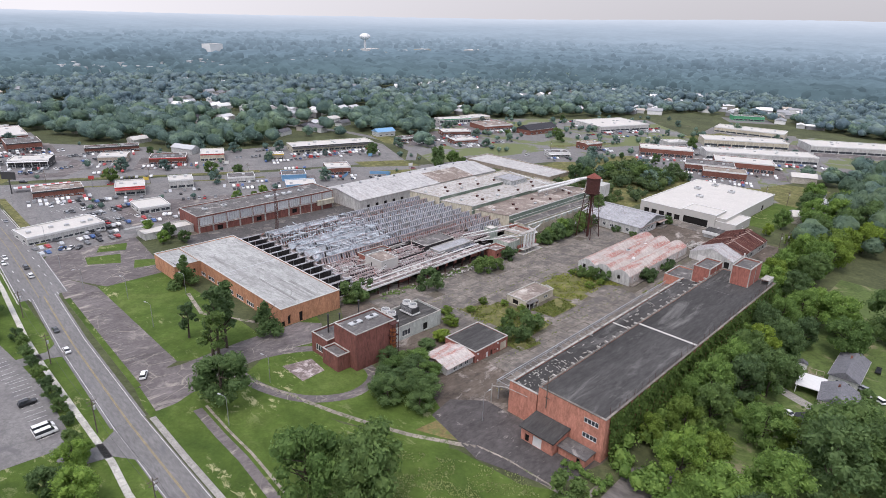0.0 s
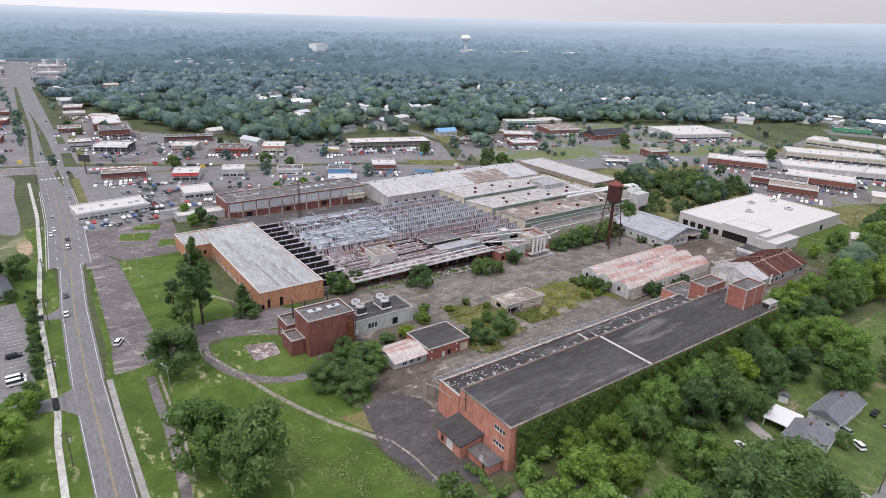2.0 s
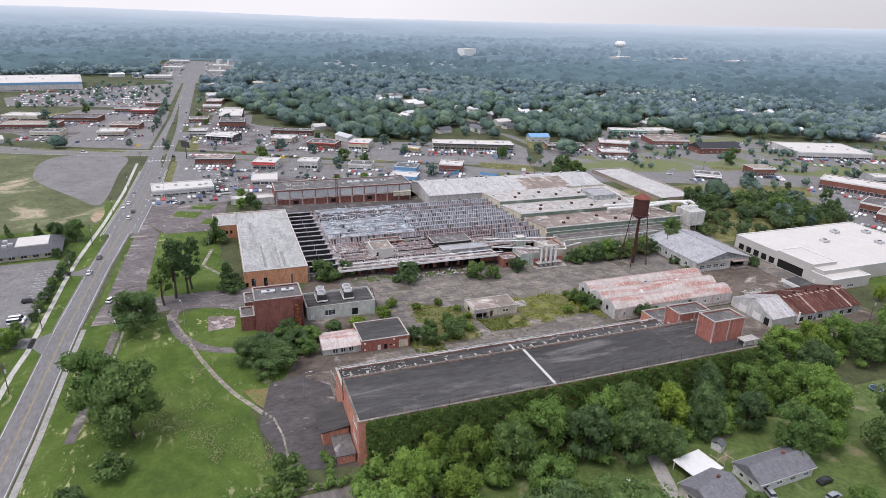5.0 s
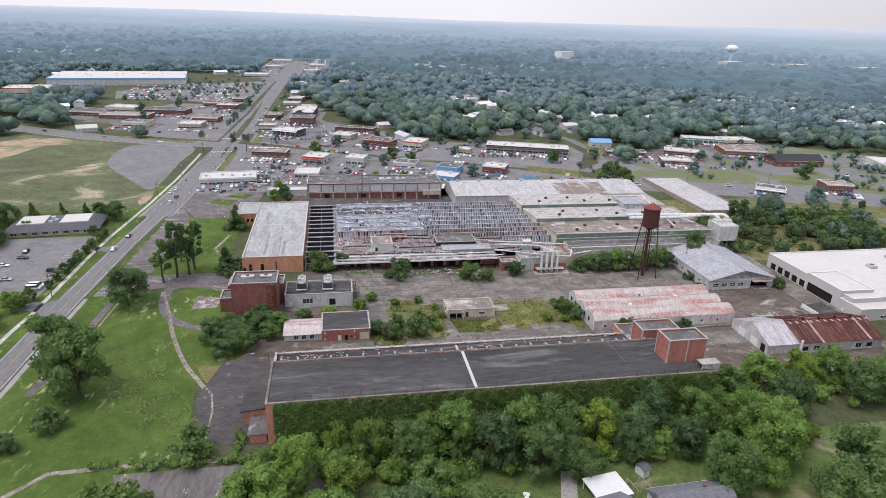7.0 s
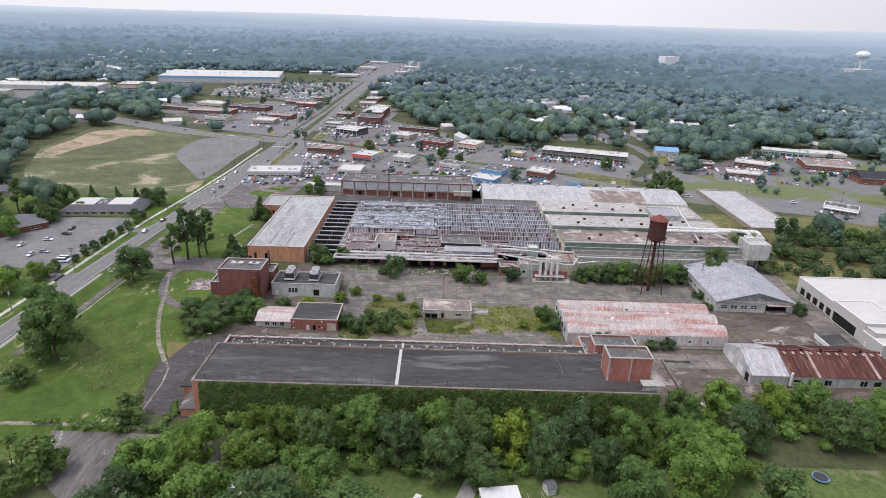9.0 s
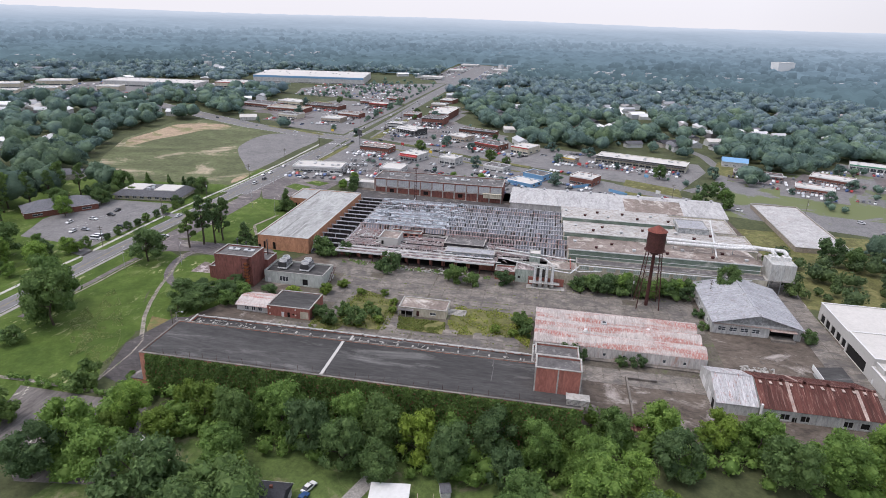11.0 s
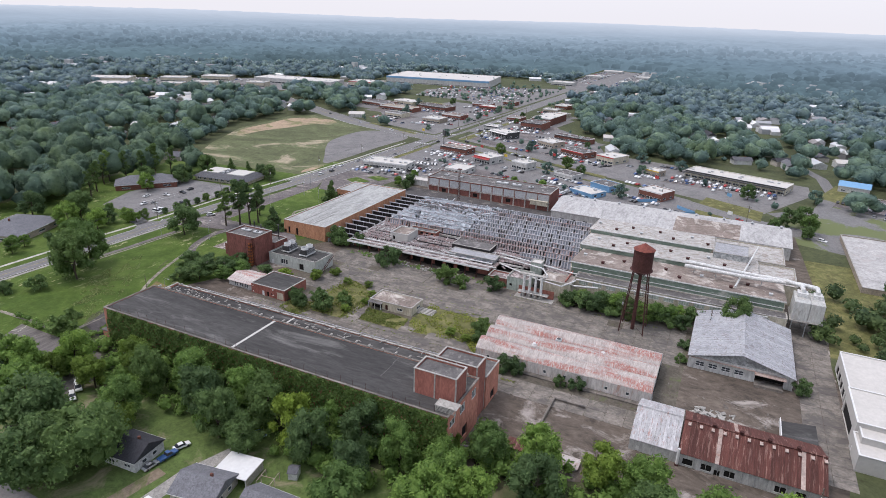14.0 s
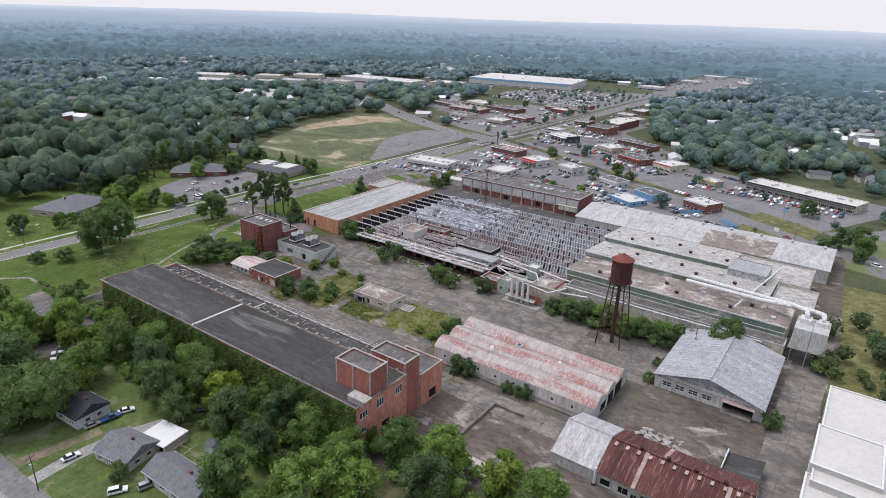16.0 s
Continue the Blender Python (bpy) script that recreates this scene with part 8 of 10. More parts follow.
# ---- trees ----
def crown_mesh(name, seed, R, H, lobes, leaf, count, material, shape="round", low=0.32):
    """A crown: lobes of uneven size round a middle, each clothed in small bent leaf clumps with gaps between."""
    r = np.random.default_rng(seed)
    centres, radii = [], []
    lop = r.uniform(-0.18, 0.18, 2) * R
    for i in range(lobes):
        t = r.uniform(0, 2 * np.pi)
        f = (i + 0.5) / lobes
        if shape == "cone":
            z = low * H + f * (H * (1 - low)) * 0.95
            rr = R * (1 - f) * r.uniform(0.35, 0.8)
            rad = R * (0.42 - 0.28 * f)
        elif shape == "pine":
            z = H * (low + (1 - low) * f)
            rr = R * r.uniform(0.3, 0.85) * (1.05 - 0.6 * f)
            rad = R * r.uniform(0.16, 0.3)
        else:
            z = H * (low + (1 - low) * (0.06 + 0.84 * f ** 0.85))
            k = math.sin(math.pi * min(1, max(0, (f + 0.22) / 1.32)))
            rr = R * (0.25 + 0.62 * math.sqrt(r.uniform(0, 1))) * (0.3 + 0.7 * k)
            rad = R * r.uniform(0.20, 0.36)
        centres.append((rr * math.cos(t) + lop[0] * f, rr * math.sin(t) + lop[1] * f, z))
        radii.append(rad)
    centres, radii = np.array(centres), np.array(radii)
    pick = r.choice(lobes, count, p=radii ** 2 / (radii ** 2).sum())
    d = r.normal(size=(count, 3))
    d[:, 2] += 0.35
    d /= np.linalg.norm(d, axis=1)[:, None]
    p = centres[pick] + d * radii[pick][:, None] * r.uniform(0.7, 1.22, count)[:, None] * np.array([1, 1, 0.8])
    n = d * 0.8 + r.normal(scale=0.6, size=(count, 3)) + np.array([0, 0, 0.25])
    n /= np.linalg.norm(n, axis=1)[:, None]
    u = np.cross(n, r.normal(size=(count, 3)))
    u /= np.linalg.norm(u, axis=1)[:, None]
    w = np.cross(n, u)
    s = leaf * r.uniform(0.55, 1.4, count)[:, None]
    v = np.stack([p - u * s, p + w * s * 0.62 + n * s * 0.25, p + u * s, p - w * s * 0.62 + n * s * 0.2], 1).reshape(-1, 3)
    faces = np.arange(count * 4).reshape(-1, 4)
    # dark inner mass, so that the crown is not hollow
    bm = bmesh.new()
    for c, q in zip(centres, radii):
        bmesh.ops.create_icosphere(bm, subdivisions=1, radius=q * 0.72, matrix=Matrix.Translation(c))
    bm.verts.index_update()
    iv = np.array([x.co[:] for x in bm.verts])
    iv += r.normal(scale=R * 0.03, size=iv.shape)
    base = len(v)
    tri = [[x.index + base for x in f.verts] for f in bm.faces]
    bm.free()
    me = bpy.data.meshes.new(name)
    me.from_pydata(np.vstack([v, iv]).tolist(), [], faces.tolist() + tri)
    me.materials.append(material)
    return me


def trunk_mesh(seed, R, H, low):
    r = random.Random(seed)
    bm = bmesh.new()
    rad = 0.024 * H
    pts = [Vector((0, 0, -0.5))]
    for k in range(1, 5):
        pts.append(Vector((r.uniform(-0.03, 0.03) * H, r.uniform(-0.03, 0.03) * H, H * 0.8 * k / 4)))
    for k in range(4):
        tube(bm, pts[k], pts[k + 1], rad * (1 - 0.2 * k), rad * (1 - 0.2 * (k + 1)), 7)
    for k in range(7):
        s = pts[0].lerp(pts[4], r.uniform(0.3, 0.75))
        t = r.uniform(0, 6.28)
        tube(bm, s, s + Vector((math.cos(t) * R * 0.6, math.sin(t) * R * 0.6, H * r.uniform(0.08, 0.2))), rad * 0.4, rad * 0.12, 5)
    me = bpy.data.meshes.new("trunk")
    bm.to_mesh(me)
    bm.free()
    me.materials.append(BARK)
    return me


TREE_KINDS = {}
for nm, n, R, H, lobes, leaf, count, mt, shape, low in (
        ("broad", 4, 7.6, 16.5, 36, 0.41, 3900, LEAF, "round", 0.14), ("dark", 4, 7.6, 16.0, 36, 0.40, 3900, LEAF_DARK, "round", 0.10), ("lime", 2, 6.6, 14.0, 26, 0.42, 3000, LEAF_LIME, "round", 0.1),
        ("bush", 3, 3.0, 3.8, 12, 0.28, 1000, LEAF_DARK, "round", 0.0), ("cone", 2, 4.2, 11.0, 20, 0.36, 1700, LEAF_DARK, "cone", 0.03), ("pine", 2, 4.6, 19.0, 20, 0.42, 1500, LEAF_DARK, "pine", 0.36),
        ("shade", 4, 7.5, 15.5, 26, 0.62, 1500, LEAF_DARK, "round", 0.1),
        ("oak", 1, 12.2, 17.5, 80, 0.44, 10500, LEAF_DARK, "round", 0.1),
        ("mid", 5, 7.4, 15.0, 16, 0.95, 560, LEAF_HAZE_MID, "round", 0.06)):
    TREE_KINDS[nm] = [(crown_mesh("crown", 31 * k + len(nm) * 7 + ord(nm[0]), R, H, lobes, leaf, count, mt, shape, low), trunk_mesh(k * 13 + ord(nm[0]), R, H, low), H) for k in range(n)]
trng = random.Random(21)
TREE_LABEL = {"broad": "broad leafy green tree with an uneven crown", "dark": "dense dark green broadleaf tree", "lime": "light green young leafy tree", "bush": "rounded leafy green bush",
              "cone": "dark conical evergreen tree", "pine": "tall open-crowned pine tree", "oak": "broad spreading dark green oak tree", "mid": "leafy tree at the edge of the woods", "shade": "dense dark green shade tree"}


def tree(x, y, kind="broad", size=1.0, z=None, tall=1.0, where="on grass"):
    crown, trunk, H = trng.choice(TREE_KINDS[kind])
    s = size * trng.uniform(0.92, 1.08)
    th = thing("bush" if kind == "bush" else "tree", TREE_LABEL[kind] + " " + where, "bush" if kind == "bush" else "tree", None, "trees")
    th.matrix_world = Matrix.LocRotScale((x, y, fall(y) if z is None else z), Euler((0, 0, trng.uniform(0, 6.28))), (s, s, s * tall))
    share("crown", crown, th, Matrix())
    share("trunk", trunk, th, Matrix())
    return th


# trees on the lawns
for x, y, k, s, tl in ((-88, 71, "dark", 1.22, 1.15), (-101, 62, "broad", 1.15, 1.1), (-151, 66, "dark", 1.08, 0.88), (-178, 78, "pine", 1.25, 1.0), (-186, 84, "pine", 1.2, 1.05), (-181, 82.5, "pine", 1.1, 1.0), (-172, 74, "pine", 1.0, 0.95),
                       (-241, 94, "cone", 1.45, 0.9), (-182, 99, "cone", 1.5, 0.8), (-192, 101.5, "bush", 0.8, 1.0), (-196, 76, "pine", 0.85, 0.8), (-74, 68, "bush", 1.5, 1.0), (-58, 107, "bush", 2.0, 0.9), (-34, 92, "bush", 2.9, 1.1),
                       (-64, 60, "bush", 1.3, 1.0), (-36, 98, "bush", 1.6, 1.0), (-120, 103, "dark", 0.8, 0.72), (-115, 113, "dark", 0.85, 0.68), (-126, 109, "dark", 0.72, 0.62), (-110, 107, "dark", 0.6, 0.62), (-125, 119, "dark", 0.7, 0.72),
                       (-133, 122, "dark", 0.5, 0.7), (-129, 125, "broad", 0.5, 0.75), (-136, 117, "dark", 0.55, 0.75), (-131, 115, "broad", 0.5, 0.7), (-121, 122, "broad", 0.55, 0.7), (-137, 143, "lime", 0.5, 0.62), (-142, 155, "lime", 0.36, 0.62), (-134, 133, "dark", 0.5, 0.62)):
    tree(x, y, k, s, None, tl)
for x, y, s in ((-174, 173, 2.1), (-171, 207, 1.9), (-169, 214, 1.4), (-173, 229, 1.5), (-183, 138, 2.2), (-187, 149, 1.6), (-117, 165, 1.5), (-121, 175, 1.5), (-126, 168, 1.2), (-114.5, 281, 1.0), (-114, 256, 1.3), (-113.5, 261, 1.0), (-113.8, 276, 0.8),
                (-132, 240, 1.4), (-127, 241.5, 1.2), (-138, 238, 1.0), (-127, 182, 1.0), (-132, 178, 0.9), (-122, 160.5, 1.2)):
    tree(x, y, "bush", s, None, 1.1, "growing in the mill yard")
for k in range(17):
    tree(-177 + trng.uniform(-4, 4), 262 + k * 2.9, trng.choice(("dark", "shade", "dark", "broad")), trng.uniform(0.42, 0.62), None, 0.95, "along the mill wall")
tree(-184, 326.5, "dark", 0.86, None, 1.15, "growing between the sheds")
tree(-147, 348.5, "bush", 1.1, None, 1.1, "beside the metal shed")
for x, y, s in ((-128, 170, 0.36), (-124, 184, 0.32), (-146, 170, 0.3), (-148, 180, 0.34), (-141, 185.5, 0.3), (-127, 229, 0.34), (-126, 236, 0.3), (-142, 237, 0.28), (-119, 177, 0.3), (-134, 187, 0.3), (-151, 160, 0.4), (-143, 154.5, 0.5)):
    tree(x, y, "lime", s, None, 0.62, "growing in the mill yard")
tree(-184, 311, "bush", 1.6, None, 1.2, "beside the metal shed")
for x, y, s in ((-149, 310.5, 0.8), (-161, 311, 1.0)):
    tree(x, y, "bush", s, None, 1.0, "beside the metal shed")
# the belt between warehouse and houses
for x, y, s, k in ((-43, 135, 0.75, "broad"), (-40, 147, 0.8, "lime"), (-50, 153, 0.75, "lime"), (-47, 164, 0.82, "dark"), (-52, 176, 0.78, "broad"), (-46, 186, 0.85, "dark"), (-53, 195, 0.8, "broad"),
                   (-52, 206, 0.78, "dark"), (-49, 216, 0.92, "lime"), (-45, 226, 0.82, "dark"), (-55, 236, 0.75, "dark"), (-53, 249, 0.75, "broad"), (-50, 262, 0.85, "broad"), (-66, 268, 0.7, "broad"), (-69, 281, 0.8, "broad"),
                   (-58, 285, 0.85, "dark"), (-72, 297, 0.85, "lime"), (-71, 309, 0.8, "broad"), (-60, 313, 0.9, "dark"), (-62, 326, 0.95, "broad"), (-33, 167, 0.8, "broad"), (-37, 264, 0.95, "broad"), (-45, 281, 0.45, "lime"),
                   (-14.5, 174, 1.0, "oak"), (-30, 246, 0.85, "broad"), (-29, 172, 0.62, "lime"), (-30, 126, 0.85, "broad"), (-23, 142, 0.85, "broad"), (-15, 158, 1.15, "dark"), (-4, 171, 1.1, "dark"), (-41, 197, 0.85, "dark"), (-40, 208, 0.7, "dark"),
                   (-21, 273, 1.15, "dark"), (-12, 266, 0.95, "dark"), (-29, 256, 0.55, "broad"), (-17, 217, 0.3, "dark"), (-57, 340, 1.0, "lime"), (-70, 342, 0.8, "broad"), (-62, 354, 1.05, "lime"), (-82, 360, 0.55, "lime"),
                   (-72, 373, 0.95, "dark"), (-59, 367, 1.1, "lime"), (-78, 389, 0.95, "broad"), (-65, 403, 1.0, "dark"), (-84, 411, 0.95, "broad"), (-56, 144, 0.5, "lime"), (-56, 170, 0.5, "broad"), (-56, 186, 0.5, "dark"), (-56, 224, 0.5, "broad"),
                   (-43, 240, 0.65, "dark"), (-59, 258, 0.5, "broad"), (-66, 258, 0.42, "lime"), (-46, 273, 0.75, "broad"), (-36, 133, 0.62, "lime"), (-20, 123, 0.85, "dark"), (-8, 242, 0.4, "broad"), (-30, 246, 0.4, "broad"),
                   (-52, 382, 1.1, "lime"), (-96, 392, 0.7, "broad"), (-98, 372, 0.5, "lime"), (-92, 430, 0.95, "dark"), (-76, 426, 1.0, "broad"),
                   (-60, 430, 1.0, "dark"), (-100, 470, 0.9, "broad"), (-80, 455, 1.0, "dark")):
    tree(x, y, k, s * 1.05, None, 1.0 if k == "oak" else 1.22 if x < -40 and y < 262 else 1.05, "behind the warehouse")
for x, y, s, k in ((-150, 26, 0.55, "broad"), (-134, 22, 0.65, "broad"), (-143, 19, 0.55, "dark"), (-207, -28, 0.8, "dark"), (-222, -13, 0.7, "dark"), (-198, -17, 0.65, "broad"), (-258, 30, 0.7, "dark"), (-271, -16, 0.7, "cone"),
                   (-273, -2, 0.65, "cone"), (-268, 12, 0.7, "cone"), (-262, 21, 0.6, "dark"), (-170, 30.4, 0.26, "dark"), (-178, 30.6, 0.3, "dark"), (-186, 30.8, 0.34, "dark"), (-193, 31, 0.3, "dark"), (-200, 31, 0.33, "dark"), (-209, 31.4, 0.3, "dark"), (-216, 31.6, 0.34, "dark"), (-225, 32, 0.34, "dark"), (-232, 32, 0.3, "dark"), (-158, 28, 0.4, "dark"), (-152, 29, 0.35, "broad"),
                   (-236, 26, 0.3, "dark"), (-130, -24, 0.9, "dark"), (-139, 3, 1.05, "dark"), (-128, 8, 0.8, "broad"), (-252, -20, 0.9, "dark"), (-228, -16, 0.75, "dark"), (-214, -40, 1.0, "pine"), (-206, -46, 1.05, "pine"), (-224, -42, 1.1, "pine"), (-236, -38, 1.0, "pine"), (-194, -52, 1.05, "pine"), (-231, -48, 1.1, "pine"), (-201, -56, 1.1, "pine"), (-122, 14, 0.4, "broad"), (-100, 16, 0.4, "broad"), (-155, 4, 0.4, "broad"), (-148, -12, 0.75, "dark"), (-170, -32, 0.9, "pine"), (-180, -40, 0.95, "pine"),
                   (-120, 22, 0.4, "broad"), (-110, 20, 0.34, "dark"), (-240, -6, 0.4, "dark"), (-232, -30, 0.5, "dark"), (-92, 20, 0.5, "broad"), (-76, 14, 0.6, "dark")):
    tree(x, y, "shade" if k == "dark" and s < 0.6 else k, s, None, 1.0, "across the road")
for x, y, s, k in ((-298, 109, 0.4, "broad"), (-305, 115, 0.5, "dark"), (-294, 118, 0.42, "dark"), (-320, 110, 0.4, "broad"), (-350, 176, 0.42, "broad"), (-344, 186, 0.45, "lime"), (-353, 196, 0.42, "broad"), (-340, 172, 0.42, "dark"),
                   (-347, 352, 0.85, "dark"), (-356, 362, 0.8, "dark"), (-341, 363, 0.7, "broad"), (-338, 344, 0.5, "dark"), (-330, 362, 0.5, "dark")):
    tree(x, y, "shade" if k == "dark" else k, s, None, 1.0, "among the shops")
for x, y, s in ((-240, 391, 0.95), (-236, 400, 0.7), (-204, 425, 0.95), (-198, 432, 0.8), (-212, 436, 0.9), (-190, 440, 0.75)):
    tree(x, y, "shade", s, None, 1.0, "beside the sheds")
for k in range(24):
    tree(-222 + trng.uniform(-28, 40), 425 + trng.uniform(-14, 42), trng.choice(("shade", "mid")), trng.uniform(0.4, 0.85), None, 1.0, "beside the sheds")
for x, y in ((-470, 150), (-455, 175), (-520, 190), (-548, 176), (-500, 226), (-486, 246), (-440, 252), (-425, 196), (-440, 132), (-398, 186), (-412, 210), (-360, 250), (-482, 60), (-600, 90), (-612, 112), (-640, 84), (-570, 44), (-596, 46),
             (-660, 46), (-700, 48), (-500, 30), (-520, -60), (-560, -100), (-580, -40), (-650, -60), (-690, -30), (-430, 300), (-405, 330), (-470, 280), (-418, 372), (-385, 420), (-370, 440), (-410, 470), (-392, 500), (-460, 480), (-475, 555),
             (-360, 540), (-340, 520), (-300, 560), (-280, 480), (-262, 500), (-230, 500), (-270, 580), (-240, 600), (-290, 650), (-310, 720), (-340, 760), (-380, 600), (-420, 640), (-180, 560), (-160, 640), (-110, 660), (-200, 720), (-250, 740)):
    tree(x, y, trng.choice(("mid", "shade", "mid")), trng.uniform(0.35, 0.75), None, 1.0, "in the town")


# ---- woods ----
def inside(x, y, poly):
    c = False
    for (ax, ay), (bx, by) in zip(poly, poly[1:] + poly[:1]):
        if (ay > y) != (by > y) and x < (bx - ax) * (y - ay) / (by - ay) + ax:
            c = not c
    return c


OPEN = [
    [(-330, 18), (-500, 20), (-500, 84), (-330, 84)],
    [(-330, 40), (-440, 40), (-460, 380), (-330, 380)],
    [(-345, 25), (60, 10), (60, 420), (-90, 350), (-100, 460), (-180, 480), (-240, 420), (-345, 350)],
    [(-290, -24), (-262, -22), (-226, -34), (-196, -50), (-150, -30), (-100, -44), (60, -20), (60, 30), (-345, 40)],
    [(-270, -66), (-272, 36), (-470, 40), (-532, -104), (-496, -148), (-400, -138), (-326, -104)],
    [(-320, 60), (-320, 350), (-345, 380), (-425, 400), (-490, 375), (-505, 215), (-570, 200), (-625, 140), (-640, 40), (-470, 40)],
    [(-470, 44), (-1010, 48), (-1010, 84), (-620, 90), (-470, 80)],
    [(-480, 46), (-1010, 56), (-1110, -60), (-1080, -290), (-840, -250), (-760, -130), (-600, -125), (-540, -90), (-500, -20)],
    [(-345, 345), (-505, 500), (-520, 560), (-470, 610), (-400, 720), (-360, 860), (-280, 860), (-40, 800), (-60, 700), (-130, 540), (-100, 455), (-250, 420)],
    [(-360, 365), (-400, 385), (-450, 398), (-510, 394), (-625, 362), (-710, 340), (-705, 322), (-620, 340), (-505, 374), (-450, 375)],
    [(-680, -400), (-590, -245), (-525, -140), (-480, -56), (-515, -50), (-558, -130), (-620, -230), (-712, -385)],
]
wrng = np.random.default_rng(9)


def free_spot(x, y, pad=0.0):
    return not any(inside(x, y, p) for p in OPEN) and all((x - a) ** 2 + (y - b) ** 2 > (c + pad) ** 2 for a, b, c in KEEP_CLEAR)


# ---- further buildings and clutter of the town ----
frng = random.Random(31)
for x, y, w, d, h, a in ((-690, 118, 18, 14, 4.5, 70), (-716, 98, 20, 14, 4.5, 85), (-762, 102, 18, 22, 5, 80), (-830, 102, 20, 14, 5, 85), (-905, 100, 18, 22, 5, 85), (-1010, 104, 24, 18, 5, 85),
                         (-1060, 20, 40, 26, 6, 88), (-560, -40, 24, 16, 5, 80), (-588, 20, 26, 16, 5, 80), (-700, 10, 24, 18, 5, 85), (-740, 34, 18, 14, 5, 85), (-660, -80, 34, 20, 5, 75), (-545, 84, 16, 14, 5, 85), (-618, 84, 18, 14, 5, 85)):
    shop(frng.choice(("small pale shop beside the far road", "low tan shop beside the far road", "white-roofed shop beside the far road")), x, y, w, d, h, a, frng.choice((TAN_WALL, TOWN_BRICK, WHITE_WALL, CREAM_WALL)), frng.choice((WHITE_ROOF, WHITE_ROOF, GREY_ROOF, BROWN_ROOF)),
         frng.choice((TRIM_WHITE, TRIM_WHITE, TRIM_DARK, TRIM_RED)), units=3)
shop("large brick shop with a pale flat roof beside the far road", -640, 117, 23, 50, 7.5, 85, TOWN_BRICK, WHITE_ROOF, TRIM_WHITE, glassy=0.3, units=4)
ROADSIDE = [(-1000, 40), (-1000, 96), (-1090, 130), (-1300, 150), (-1470, 156), (-1470, 14), (-1300, 8), (-1090, 14)]
patch("lot", "wide grey lots beside the far end of the road", "lot", ROADSIDE, 0.045, LOT)
OPEN.append(ROADSIDE)
for x, y, w, d, a in ((-1190, 112, 30, 24, 85), (-1255, 34, 34, 26, 88), (-1330, 128, 44, 30, 84), (-1420, 40, 40, 30, 88)):
    shop("low pale salesroom among the far lots", x, y, w, d, 4.6, a, WHITE_WALL, WHITE_ROOF, TRIM_WHITE, glassy=0.3, units=4, name="store", category="store")
MALL = [(-525, -462), (-545, -385), (-633, -342), (-690, -285), (-712, -228), (-790, -150), (-890, -200), (-830, -300), (-790, -430), (-700, -530), (-640, -610), (-570, -575)]
patch("lot", "wide grey lots of the distant shopping area", "lot", MALL, 0.045, LOT)
OPEN.append(MALL)
for x, y, w, d, a in ((-548, -492, 64, 40, 122), (-596, -566, 60, 36, 125), (-640, -420, 34, 22, 118), (-660, -500, 40, 26, 122), (-600, -440, 30, 20, 118), (-690, -360, 30, 20, 105), (-720, -470, 46, 30, 115)):
    shop("broad pale shopping building among the far lots", x, y, w, d, 7, a, CREAM_WALL, WHITE_ROOF, TRIM_WHITE, glassy=0.3, units=5, name="store", category="store")
OPEN.append([(-630, 80), (-790, 84), (-780, 112), (-690, 140), (-630, 134)])
for k, pts in enumerate(([(-336, 74), (-330, 108), (-352, 122), (-390, 116), (-398, 76)], [(-330, 140), (-322, 178), (-366, 184), (-376, 142)], [(-340, 230), (-332, 268), (-352, 300), (-366, 262), (-352, 228)], [(-486, 80), (-470, 112), (-500, 140), (-548, 132), (-560, 82)],
                         [(-450, 168), (-440, 200), (-480, 214), (-500, 178)], [(-426, 262), (-416, 352), (-440, 360), (-446, 268)], [(-420, 384), (-400, 420), (-420, 430), (-440, 396)])):
    patch("lot", "resurfaced darker part of the shopping lot", "lot", pts, 0.062, OLD_LOT if k % 2 else ASPHALT)


def hue_material():
    m, n, l, p = base_nodes("assorted_car_paint", 0.3, 0.0, 0.5)
    geo = n.new("ShaderNodeNewGeometry")
    r = ramp(n, l, geo.outputs["Random Per Island"], [(0.0, (0.7, 0.7, 0.69)), (0.3, (0.42, 0.43, 0.44)), (0.5, (0.13, 0.135, 0.14)), (0.68, (0.02, 0.02, 0.022)), (0.82, (0.35, 0.04, 0.04)), (0.92, (0.05, 0.10, 0.24))])
    n[r.node.name].color_ramp.interpolation = "CONSTANT"
    l.new(r, p.inputs["Base Color"])
    return m


spare_cars = bmesh.new()
prof = [(-2.2, 0.3), (2.2, 0.3), (2.2, 0.8), (1.1, 0.95), (0.4, 1.45), (-1.2, 1.47), (-1.8, 1.0), (-2.2, 0.92)]
